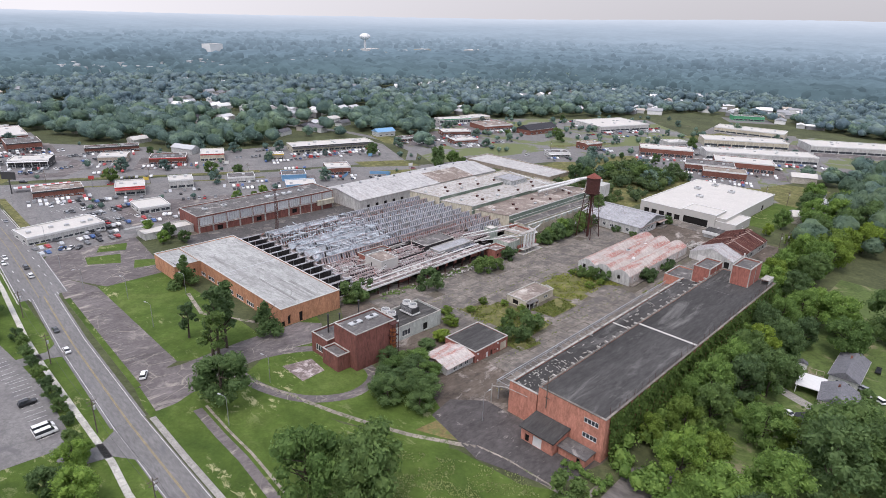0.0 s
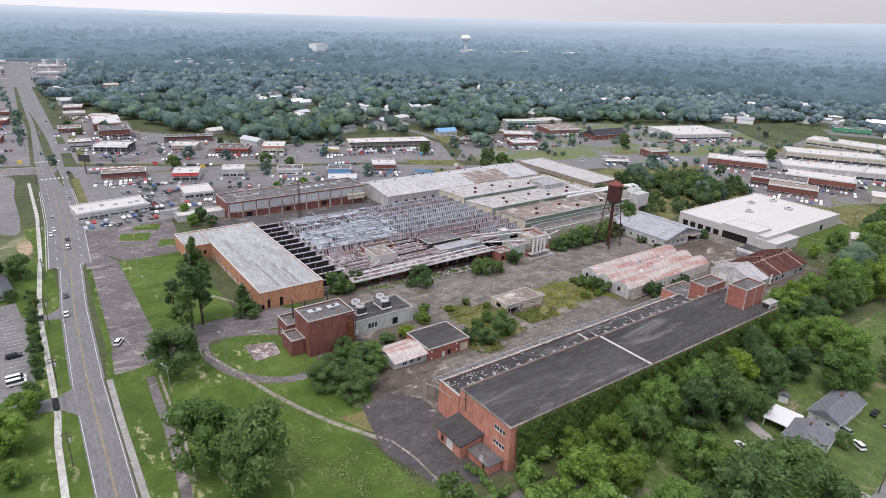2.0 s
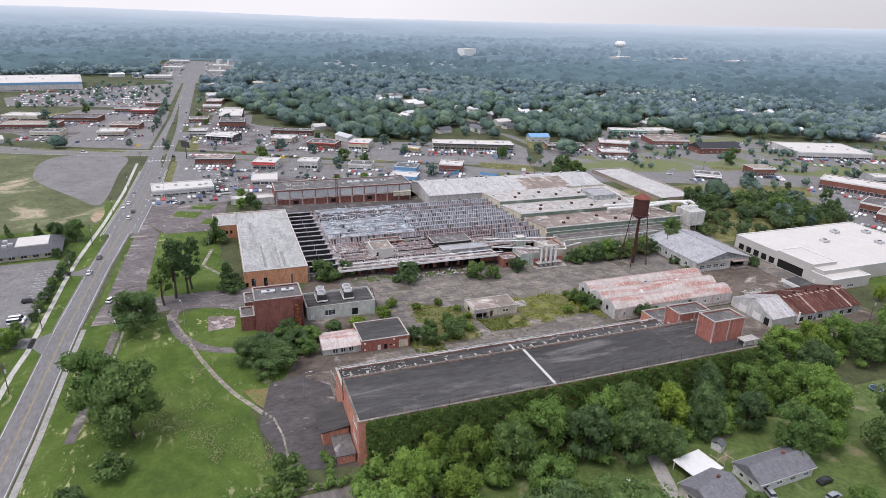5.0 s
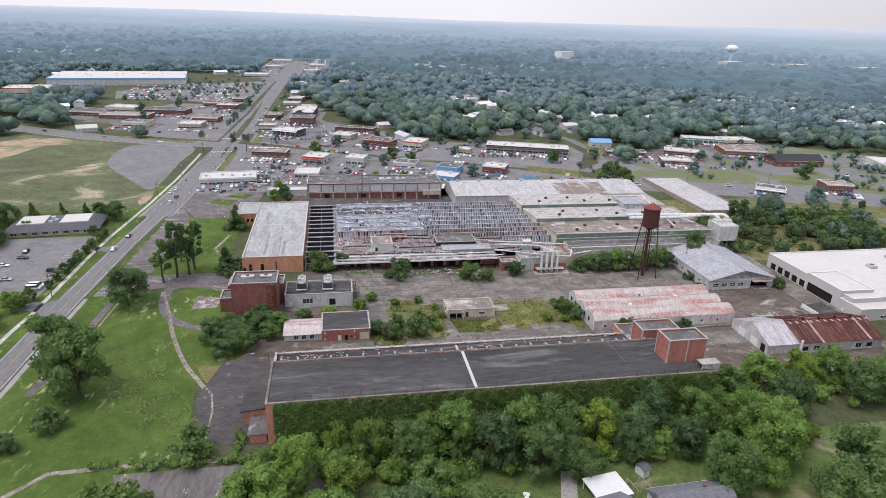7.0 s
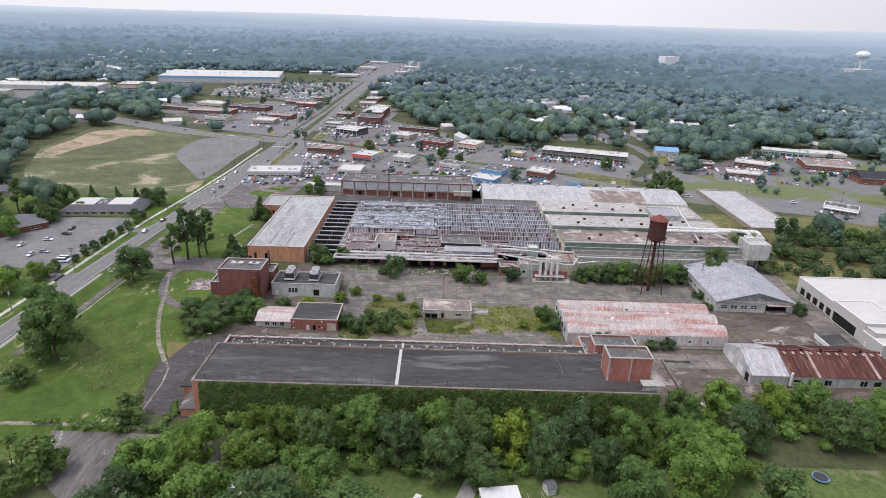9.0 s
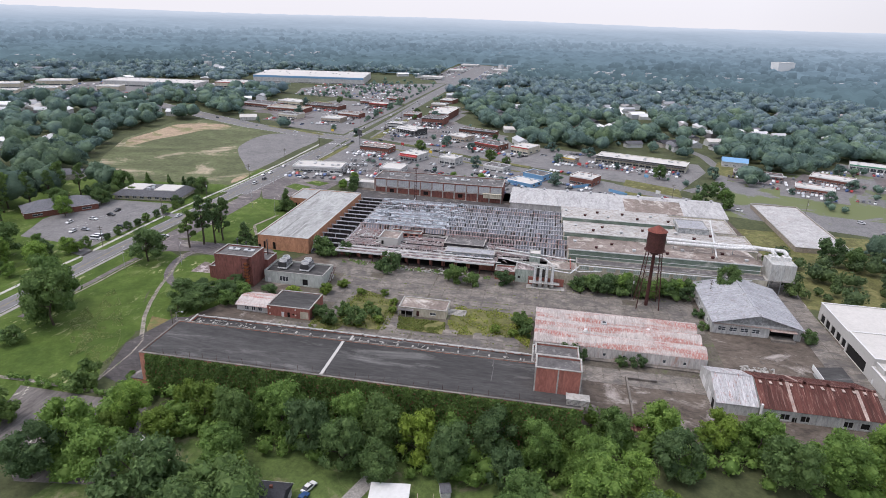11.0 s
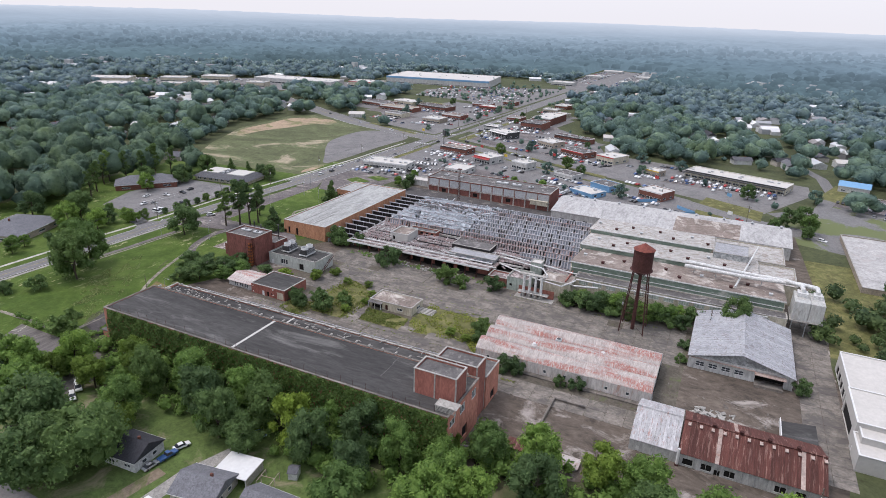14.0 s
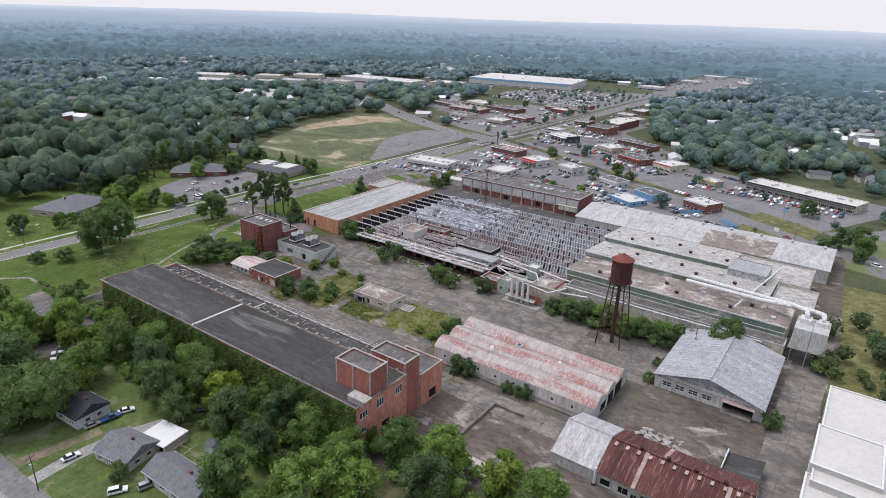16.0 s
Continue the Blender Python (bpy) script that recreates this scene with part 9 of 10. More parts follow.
for x0, y0, x1, y1, n, fill in ((-336, 84, -342, 112, 10, 0.7), (-390, 96, -396, 124, 10, 0.7), (-368, 96, -376, 124, 10, 0.8), (-346, 128, -338, 146, 7, 0.8), (-332, 190, -326, 226, 12, 0.6), (-360, 204, -350, 232, 10, 0.7), (-388, 204, -380, 226, 8, 0.7),
                                (-410, 240, -402, 262, 8, 0.7), (-446, 140, -438, 160, 7, 0.7), (-470, 130, -464, 150, 7, 0.6), (-512, 130, -520, 160, 10, 0.6), (-548, 100, -552, 128, 10, 0.6), (-574, 96, -580, 130, 12, 0.6), (-436, 288, -430, 346, 20, 0.7),
                                (-420, 290, -414, 346, 18, 0.4), (-445, 420, -438, 440, 7, 0.8), (-470, 470, -460, 500, 10, 0.6), (-410, 520, -400, 550, 10, 0.6), (-390, 610, -376, 650, 14, 0.6), (-320, 590, -310, 620, 10, 0.6), (-230, 560, -215, 590, 10, 0.6),
                                (-160, 540, -150, 570, 10, 0.5), (-600, -100, -604, -60, 12, 0.5), (-620, 20, -626, 46, 9, 0.6), (-560, 160, -566, 186, 9, 0.7), (-480, 262, -476, 276, 5, 0.8), (-518, 60, -540, 62, 0, 0)):
    a = math.atan2(y1 - y0, x1 - x0) + 1.43
    for i in range(n):
        if frng.random() < fill:
            f = (i + 0.5) / max(1, n)
            m = pose(x0 + (x1 - x0) * f, y0 + (y1 - y0) * f, fall(y0) + 0.1, 0, 0, math.degrees(a))
            lo = [spare_cars.verts.new(m @ Vector((px, -0.88, pz))) for px, pz in prof]
            hi = [spare_cars.verts.new(m @ Vector((px, 0.88, pz))) for px, pz in prof]
            spare_cars.faces.new(lo)
            spare_cars.faces.new(hi[::-1])
            for j in range(len(prof)):
                spare_cars.faces.new((lo[j], hi[j], hi[(j + 1) % len(prof)], lo[(j + 1) % len(prof)]))
for k in range(11):
    for r in range(4):
        for i in range(13):
            if frng.random() < 0.45:
                m = pose(-752 - k * 18, 30 - r * 38 - i * 2.7 - k * 2, fall(0) + 0.1)
                lo = [spare_cars.verts.new(m @ Vector((px, -0.88, pz))) for px, pz in prof]
                hi = [spare_cars.verts.new(m @ Vector((px, 0.88, pz))) for px, pz in prof]
                spare_cars.faces.new(lo)
                spare_cars.faces.new(hi[::-1])
                for j in range(len(prof)):
                    spare_cars.faces.new((lo[j], hi[j], hi[(j + 1) % len(prof)], lo[(j + 1) % len(prof)]))
for x, y, w, d, a in SHOPS:
    if x < -720 or y > 700 or y < -60:
        continue
    for row, fill in ((-d / 2 - 7.5, 0.62), (-d / 2 - 15.5, 0.5)):
        for i in range(int(w / 2.9) + 3):
            if frng.random() > fill:
                continue
            m = pose(x, y, fall(y) + 0.1, 0, 0, a) @ pose(-w / 2 - 3 + 2.9 * i, row, 0, 0, 0, frng.choice((90, 270)) + frng.uniform(-4, 4))
            lo = [spare_cars.verts.new(m @ Vector((px, -0.88, pz))) for px, pz in prof]
            hi = [spare_cars.verts.new(m @ Vector((px, 0.88, pz))) for px, pz in prof]
            spare_cars.faces.new(lo)
            spare_cars.faces.new(hi[::-1])
            for j in range(len(prof)):
                spare_cars.faces.new((lo[j], hi[j], hi[(j + 1) % len(prof)], lo[(j + 1) % len(prof)]))
for k in range(260):
    x, y = -1110 - 340 * frng.random(), frng.choice((18, 26, 34, 50, 94, 102, 118, 126, 142)) + frng.uniform(-1, 1)
    if any((x - u) ** 2 + (y - v) ** 2 < (w * 0.75) ** 2 for u, v, w in KEEP_CLEAR):
        continue
    m = pose(x, y, fall(y) + 0.1, 0, 0, frng.choice((85, 265)))
    lo = [spare_cars.verts.new(m @ Vector((px, -0.88, pz))) for px, pz in prof]
    hi = [spare_cars.verts.new(m @ Vector((px, 0.88, pz))) for px, pz in prof]
    spare_cars.faces.new(lo)
    spare_cars.faces.new(hi[::-1])
    for j in range(len(prof)):
        spare_cars.faces.new((lo[j], hi[j], hi[(j + 1) % len(prof)], lo[(j + 1) % len(prof)]))
for k in range(900):
    x, y = frng.uniform(-890, -575), frng.uniform(-690, -150)
    if not inside(x, y, MALL) or noise.noise((x / 40, y / 40, 1.0)) < -0.1 or any((x - u) ** 2 + (y - v) ** 2 < (w * 0.75) ** 2 for u, v, w in KEEP_CLEAR):
        continue
    m = pose(round(x / 16) * 16 + frng.choice((-2.6, 2.6)), round(y / 2.8) * 2.8, fall(y) + 0.1, 0, 0, frng.choice((0, 180)))
    lo = [spare_cars.verts.new(m @ Vector((px, -0.88, pz))) for px, pz in prof]
    hi = [spare_cars.verts.new(m @ Vector((px, 0.88, pz))) for px, pz in prof]
    spare_cars.faces.new(lo)
    spare_cars.faces.new(hi[::-1])
    for j in range(len(prof)):
        spare_cars.faces.new((lo[j], hi[j], hi[(j + 1) % len(prof)], lo[(j + 1) % len(prof)]))
bmesh.ops.recalc_face_normals(spare_cars, faces=spare_cars.faces)
tagged(part("parked_cars", spare_cars, hue_material(), None), "rows of parked cars of all colours far off", "cars", kind="stuff")
lot_trees = [(frng.uniform(-1000, -735), frng.uniform(-110, 46)) for _ in range(120)] + [(-760 - 14 * k, 84 + frng.uniform(-2, 2)) for k in range(26)] + [(-560 - 22 * k, 44 + frng.uniform(-2, 2)) for k in range(18)]
lot_trees += [(frng.uniform(-620, -330), frng.uniform(90, 380)) for _ in range(60)]
lot_trees += [p for p in ((frng.uniform(-890, -575), frng.uniform(-690, -150)) for _ in range(330)) if inside(*p, MALL)]
lot_trees = [p for p in lot_trees if all((p[0] - a) ** 2 + (p[1] - b) ** 2 > c * c for a, b, c in KEEP_CLEAR) and not (-345 < p[0] and p[1] > 100)]
town_groups = [(frng.uniform(-490, -190), frng.uniform(410, 780)) for _ in range(46)]
lot_trees += [p for a, b in town_groups for p in [(a + frng.gauss(0, 7), b + frng.gauss(0, 7)) for _ in range(frng.randint(2, 7))] if all((p[0] - u) ** 2 + (p[1] - v) ** 2 > (w * 0.9) ** 2 for u, v, w in KEEP_CLEAR)]
# small houses in the glades of the woods
hrng = random.Random(5)


def glade(x, y):
    return noise.noise((x / 74.0, y / 74.0, 3.0)) + 0.35 * noise.noise((x / 24.0, y / 24.0, 8.0))


def hut(bm, x, y, w, d, h, rise, turn):
    """A far house: a body and a gabled roof, each a piece of its own."""
    m = pose(x, y, fall(y), 0, 0, turn)
    for v in box(bm, -w, w, -d, d, -1, h):
        v.co = m @ v.co
    v = [bm.verts.new(m @ Vector(c)) for c in ((-w - 0.5, -d - 0.5, h), (w + 0.5, -d - 0.5, h), (w + 0.5, d + 0.5, h), (-w - 0.5, d + 0.5, h), (-w - 0.5, 0, h + rise), (w + 0.5, 0, h + rise))]
    for f in ((0, 1, 5, 4), (2, 3, 4, 5), (1, 2, 5), (3, 0, 4), (3, 2, 1, 0)):
        bm.faces.new([v[q] for q in f])


def assorted(name, stops):
    m, n, l, p = base_nodes(name, 0.8, 0.0, 0.2)
    geo = n.new("ShaderNodeNewGeometry")
    col = ramp(n, l, geo.outputs["Random Per Island"], stops)
    l.new(mix(n, l, 0.4, col, ramp(n, l, noise_at(n, l, 0.9, 4), [(0.3, g3(0.7)), (0.7, g3(1.1))]), "MULTIPLY"), p.inputs["Base Color"])
    return m


far_huts = bmesh.new()
spots = 0
for gx in range(-1250, -60, 24):
    for gy in range(-860, 1280, 24):
        x, y = gx + hrng.uniform(-9, 9), gy + hrng.uniform(-9, 9)
        d = math.hypot(x + 40, y - 120)
        if d > 1230 or d < 300 or glade(x, y) < 0.1 or hrng.random() < 0.3 or not free_spot(x, y, 6):
            continue
        w, dd, h, turn = hrng.uniform(11, 22), hrng.uniform(8, 13), hrng.uniform(3.4, 6.4), hrng.choice((20, 110)) + hrng.uniform(-8, 8)
        if d > 640 or spots > 100:
            hut(far_huts, x, y, w / 2, dd / 2, h, hrng.uniform(1.6, 3.4), turn)
            continue
        hip_house(hrng.choice(("small white house among the trees", "small pale house with a grey roof among the trees", "low house in a clearing among trees")), x, y, w, dd, h, turn,
                  hrng.choice((SIDING, SIDING, WHITE_WALL, BEIGE_SIDING, TOWN_BRICK)), hrng.choice((SHINGLE_GREY, UNIT_GREY, WHITE_ROOF, SHINGLE_DARK, TRIM_WHITE)), 2.6, ridge_in=0, windows=2, plain=True)
        KEEP_CLEAR[-1] = (x, y, 9)
        spots += 1
tagged(part("far_houses", far_huts, assorted("far_house_paint", [(0.0, (0.74, 0.74, 0.73)), (0.35, (0.62, 0.62, 0.61)), (0.6, (0.36, 0.37, 0.38)), (0.85, (0.20, 0.20, 0.21)), (1.0, (0.45, 0.40, 0.34))]), None), "pale houses scattered in the clearings of the woods", "houses", kind="stuff")

near_pts, far_pts = [], []
step = 11.6
for gx in np.arange(-1270, 80, step):
    for gy in np.arange(-900, 1320, step):
        x, y = gx + wrng.uniform(-5, 5), gy + wrng.uniform(-5, 5)
        d = math.hypot(x + 40, y - 120)
        if d > 1215 or (d > 250 and x > 40) or math.atan2(abs(y - 120), -(x - 20)) > radians(118):
            continue
        g = glade(x, y)
        if (g > 0.12 and wrng.random() < 0.9) or wrng.random() < 0.05 or not free_spot(x, y):
            continue
        (near_pts if d < 430 else far_pts).append((x, y))
wrng.shuffle(near_pts)
for x, y in near_pts[:60]:
    tree(x, y, "mid", trng.uniform(0.7, 1.1), None, trng.uniform(0.9, 1.2), "in the woods")
far_pts = near_pts[60:] + far_pts


def clumps(points, seed, name, label, category, material, rr, hh, leaf, k, sub=1):
    """Crowns too many to count in one mesh: uneven domes and ragged leaf clumps."""
    r = np.random.default_rng(seed)
    bm = bmesh.new()
    bmesh.ops.create_icosphere(bm, subdivisions=sub, radius=1.0)
    bm.verts.index_update()
    sv = np.array([v.co[:] for v in bm.verts])
    sf = np.array([[v.index for v in f.verts] for f in bm.faces])
    bm.free()
    pts = np.array(points)
    n = len(pts)
    R = rr[0] + (rr[1] - rr[0]) * r.random(n) ** 1.4
    H = np.clip(R * r.uniform(1.6, 2.4, n), hh[0], hh[1])
    z = np.array([fall(p[1]) for p in pts])
    mid = np.stack([pts[:, 0], pts[:, 1], z + H * 0.52], 1)[:, None, :]
    size = np.stack([R, R, H * 0.5], 1)[:, None, :]
    v = sv[None] * (0.9 + r.normal(scale=0.13, size=(n, len(sv), 1))) * size * 0.84 + mid
    f = sf[None] + (np.arange(n) * len(sv))[:, None, None]
    d = r.normal(size=(n, k, 3))
    d[..., 2] = np.abs(d[..., 2]) * 0.9 - 0.12
    d /= np.linalg.norm(d, axis=2)[..., None]
    p = d * size * r.uniform(0.74, 1.14, (n, k, 1)) + mid
    nn = d + r.normal(scale=0.55, size=d.shape) + np.array([0, 0, 0.2])
    nn /= np.linalg.norm(nn, axis=2)[..., None]
    u = np.cross(nn, r.normal(size=d.shape))
    u /= np.linalg.norm(u, axis=2)[..., None]
    w = np.cross(nn, u)
    s = leaf * r.uniform(0.55, 1.4, (n, k, 1)) * (R[:, None, None] / rr[1] * 0.6 + 0.4)
    q = np.stack([p - u * s, p + w * s * 0.8 + nn * s * 0.3, p + u * s, p - w * s * 0.7], 2).reshape(-1, 3)
    qf = np.arange(len(q)).reshape(-1, 4) + n * len(sv)
    me = bpy.data.meshes.new(name)
    me.from_pydata(np.vstack([v.reshape(-1, 3), q]).tolist(), [], f.reshape(-1, 3).tolist() + qf.tolist())
    me.polygons.foreach_set("use_smooth", [True] * (n * len(sf)) + [False] * len(qf))
    me.materials.append(material)
    return tagged(new(name, me), label, category, kind="stuff")


clumps(lot_trees, 12, "town_trees", "small leafy trees dotted over the lots", "trees", LEAF_HAZE_MID, (1.2, 3.6), (2.5, 7.5), 0.7, 30, 2)


def grove(points, seed, label, material, rr, tall, sub, leaf, k):
    """Woodland too thick to count in one mesh: every crown is one lumpy body, swollen where its limbs push out, with ragged leaf clumps on it."""
    r = np.random.default_rng(seed)
    bm = bmesh.new()
    bmesh.ops.create_icosphere(bm, subdivisions=sub, radius=1.0)
    bm.verts.index_update()
    sv = np.array([v.co[:] for v in bm.verts])
    sf = np.array([[v.index for v in f.verts] for f in bm.faces])
    bm.free()
    pts = np.array(points)
    n = len(pts)
    R = rr[0] + (rr[1] - rr[0]) * r.random(n) ** 1.3
    H = R * r.uniform(tall[0], tall[1], n)
    z = np.array([fall(p[1]) for p in pts])
    limbs = 22
    ld = r.normal(size=(n, limbs, 3))
    ld[..., 2] = np.abs(ld[..., 2]) * 0.9 - 0.25
    ld /= np.linalg.norm(ld, axis=2)[..., None]
    amp = r.uniform(0.15, 0.55, (n, limbs))

    def swell(d):
        """Radius of a crown along directions d, trees first."""
        near = np.einsum("nvc,nlc->nvl", d, ld)
        return 0.6 + (amp[:, None, :] * np.clip((near - 0.8) / 0.2, 0, 1) ** 0.6).max(2)

    size = np.stack([R * r.uniform(0.85, 1.2, n), R * r.uniform(0.85, 1.2, n), H * 0.5], 1)[:, None, :]
    mid = np.stack([pts[:, 0], pts[:, 1], z + H * 0.54], 1)[:, None, :]
    d0 = np.broadcast_to(sv[None], (n, len(sv), 3))
    v = d0 * (swell(d0) + r.normal(scale=0.06, size=(n, len(sv))))[..., None] * size + mid
    fc = sf[None] + (np.arange(n) * len(sv))[:, None, None]
    d = r.normal(size=(n, k, 3))
    d[..., 2] = np.abs(d[..., 2]) * 0.9 - 0.15
    d /= np.linalg.norm(d, axis=2)[..., None]
    p = d * (swell(d) * r.uniform(0.9, 1.1, (n, k)))[..., None] * size + mid
    nn = d + r.normal(scale=0.45, size=d.shape)
    nn /= np.linalg.norm(nn, axis=2)[..., None]
    u = np.cross(nn, r.normal(size=d.shape))
    u /= np.linalg.norm(u, axis=2)[..., None]
    w = np.cross(nn, u)
    s = leaf * r.uniform(0.5, 1.4, (n, k, 1))
    lv = np.stack([p - u * s, p + w * s * 0.8 + nn * s * 0.3, p + u * s, p - w * s * 0.7], 2).reshape(-1, 3)
    lf = np.arange(len(lv)).reshape(-1, 4) + n * len(sv)
    me = bpy.data.meshes.new("woodland")
    me.from_pydata(np.vstack([v.reshape(-1, 3), lv]).tolist(), [], fc.reshape(-1, 3).tolist() + lf.tolist())
    me.polygons.foreach_set("use_smooth", [True] * (n * len(sf)) + [False] * len(lf))
    me.materials.append(material)
    return tagged(new("woodland", me), label, "woods", kind="stuff")


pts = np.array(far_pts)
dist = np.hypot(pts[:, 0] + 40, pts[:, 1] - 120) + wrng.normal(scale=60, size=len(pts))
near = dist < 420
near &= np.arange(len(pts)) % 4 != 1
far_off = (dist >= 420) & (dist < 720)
# leaf tone chosen by distance, with the haze in its base colour
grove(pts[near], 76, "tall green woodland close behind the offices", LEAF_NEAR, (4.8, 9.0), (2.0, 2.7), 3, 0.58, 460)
grove(pts[far_off], 77, "unbroken green woodland behind the town", LEAF_HAZE_MID, (4.6, 9.4), (1.6, 2.2), 2, 0.84, 170)
grove(pts[dist >= 720], 78, "green woodland reaching into the distance", LEAF_HAZE_FAR, (5.0, 10.5), (1.3, 1.9), 1, 1.4, 34)

clumps([(wrng.uniform(-246, -184), wrng.uniform(402, 470)) for _ in range(90)] + [(wrng.uniform(-240, -180), wrng.uniform(356, 400)) for _ in range(34)], 14, "scrub", "dark scrub and young trees beside the sheds", "bushes", LEAF_SCRUB, (1.8, 5.2), (2.5, 9), 0.7, 130, 1)
bm = bmesh.new()
for cx, cy, n, sx, sy in ((-1175, -451, 26, 90, 50), (-1377, -506, 26, 90, 60), (-1527, -518, 20, 90, 60), (-1427, -385, 16, 80, 40), (-1210, 410, 12, 70, 70), (-1240, 340, 10, 60, 50), (-1250, 560, 12, 70, 70), (-1180, 720, 14, 80, 80),
                          (-1850, 110, 22, 80, 80), (-820, -900, 24, 120, 100), (-1000, -800, 16, 100, 80), (-1240, 900, 14, 80, 80), (-1100, 1050, 14, 90, 80), (-1300, 200, 10, 60, 60)):
    for _ in range(n):
        x, y = cx + wrng.normal() * sx * 0.6, cy + wrng.normal() * sy * 0.6
        w, d, z = wrng.uniform(3, 6.5), wrng.uniform(2.5, 4.5), wrng.uniform(8, 12)
        m = Matrix.Translation((x, y, z)) @ Matrix.Rotation(wrng.uniform(0, 3), 4, "Z")
        for v in box(bm, -w, w, -d, d, -12, 3):
            v.co = m @ v.co
tagged(part("far_houses", bm, UNIT_GREY, None), "pale roofs of far settlements among the woods", "houses", kind="stuff")

# undergrowth of the belt, and ivy on the warehouse
ug = []
urng = random.Random(8)
for k in range(330):
    y = urng.uniform(122, 420)
    x = urng.uniform(-59, -42) if y < 262 else urng.uniform(-80, -57)
    ug.append((x, y))
for k in range(60):
    ug.append((urng.uniform(-49, -20), urng.uniform(122, 134)))
clumps(ug, 5, "undergrowth", "dense leafy undergrowth behind the warehouse", "bushes", LEAF, (1.6, 3.4), (2.2, 5.5), 0.5, 70, 1)
clumps([(urng.uniform(-186, -181), urng.uniform(134, 146)) for k in range(14)] + [(urng.uniform(-181, -172), urng.uniform(259, 310)) for k in range(46)], 6, "undergrowth", "leafy scrub along the mill wall", "bushes", LEAF_DARK, (1.3, 2.8), (2.0, 4.5), 0.5, 50, 1)
clumps([(x + urng.uniform(-0.8, 0.8), 119 + urng.uniform(-1, 1) * 0.8 + k * 0.0) for k, x in enumerate(np.linspace(-66, -57, 8))] + [(-55 + urng.uniform(-1.2, 1.2), y) for y in np.linspace(84, 122, 22)], 7, "undergrowth", "low hedge of weeds along the path", "bushes", LEAF, (0.7, 1.5), (0.9, 2.2), 0.35, 40, 1)


def ivy(x, y0, y1, z1, seed, n):
    r = np.random.default_rng(seed)
    y = r.uniform(y0, y1, n)
    zb = np.array([fall(v) for v in y])
    z = zb + (z1 - zb) * r.uniform(0, 1, n) ** 0.85
    bulge = 0.35 + 0.5 * np.sin(y * 0.7 + 1.2 * np.sin(z * 0.8)) ** 2 + 1.6 * (1 - (z - zb) / (z1 - zb)) ** 2
    p = np.stack([x + bulge * r.uniform(0.5, 1.0, n), y, z], 1)
    nn = np.array([1.0, 0, 0.45]) + r.normal(scale=0.4, size=(n, 3))
    nn /= np.linalg.norm(nn, axis=1)[:, None]
    u = np.cross(nn, r.normal(size=(n, 3)))
    u /= np.linalg.norm(u, axis=1)[:, None]
    w = np.cross(nn, u)
    s = r.uniform(0.22, 0.5, n)[:, None]
    v = np.stack([p - u * s, p + w * s * 0.8 + nn * s * 0.2, p + u * s, p - w * s * 0.7], 1).reshape(-1, 3)
    me = bpy.data.meshes.new("ivy")
    me.from_pydata(v.tolist(), [], np.arange(4 * n).reshape(-1, 4).tolist())
    me.materials.append(LEAF_IVY)
    return tagged(new("ivy", me), "thick ivy climbing the warehouse wall", "ivy", kind="stuff")


ivy(-60.6, 128.5, 259.0, 11.6, 3, 26000)

# ---- weeds and slabs of the yard ----
def weeds(name, label, poly, n, seed, material, lo=0.2, hi=0.6):
    r = np.random.default_rng(seed)
    xs_, ys_ = [p[0] for p in poly], [p[1] for p in poly]
    pts = []
    while len(pts) < n:
        x, y = r.uniform(min(xs_), max(xs_)), r.uniform(min(ys_), max(ys_))
        if inside(x, y, poly) and noise.noise((x / 5, y / 5, seed)) > -0.15:
            pts.append((x, y, fall(y)))
    p = np.array(pts)
    s = r.uniform(lo, hi, n)[:, None]
    p[:, 2] += s[:, 0] * 0.6 + 0.05
    nn = np.array([0.3, 0, 0.8]) + r.normal(scale=0.6, size=(n, 3))
    nn /= np.linalg.norm(nn, axis=1)[:, None]
    u = np.cross(nn, r.normal(size=(n, 3)))
    u /= np.linalg.norm(u, axis=1)[:, None]
    w = np.cross(nn, u)
    v = np.stack([p - u * s, p + w * s * 0.6, p + u * s, p - w * s * 0.6], 1).reshape(-1, 3)
    me = bpy.data.meshes.new(name)
    me.from_pydata(v.tolist(), [], np.arange(4 * n).reshape(-1, 4).tolist())
    me.materials.append(material)
    return tagged(new(name, me), label, "weeds", kind="stuff")


GREEN_YARD = [[(-152, 166), (-128, 165), (-117, 172), (-118, 188), (-133, 188), (-145, 186)], [(-147, 211), (-131, 210), (-122, 213), (-124, 236), (-134, 240), (-146, 234)], [(-131, 190), (-121, 192), (-121, 211), (-131, 209)],
              [(-122, 158.4), (-112, 159), (-111, 170), (-124, 172)], [(-141, 236), (-124, 237), (-118, 243), (-143, 243)]]
for k, poly in enumerate(GREEN_YARD):
    patch("weed_patch", "overgrown patch of yellowed weeds in the yard", "weeds", poly, 0.09, WEEDY)
    weeds("weeds", "tall green and yellow weeds in the mill yard", poly, 1500 if k < 3 else 600, 40 + k, WEED, 0.18, 0.5)
STRAW = leaves("straw_tufts", (0.20, 0.23, 0.08), (0.29, 0.30, 0.14), 0.2)
for k, poly in enumerate(([(-122, 70), (-112, 72), (-92, 84), (-74, 94), (-64, 104), (-72, 107), (-92, 96), (-108, 84)], [(-104, 72), (-92, 74), (-78, 86), (-70, 92), (-78, 94), (-94, 84)])):
    weeds("dry_grass", "pale dry tufts scattered over the lawn", poly, 1300, 140 + k, STRAW, 0.10, 0.34)
weeds("weeds", "weeds rooted along the mill front", [(-182, 150), (-177, 150), (-177, 222), (-182, 222)], 700, 61, LEAF, 0.2, 0.6)
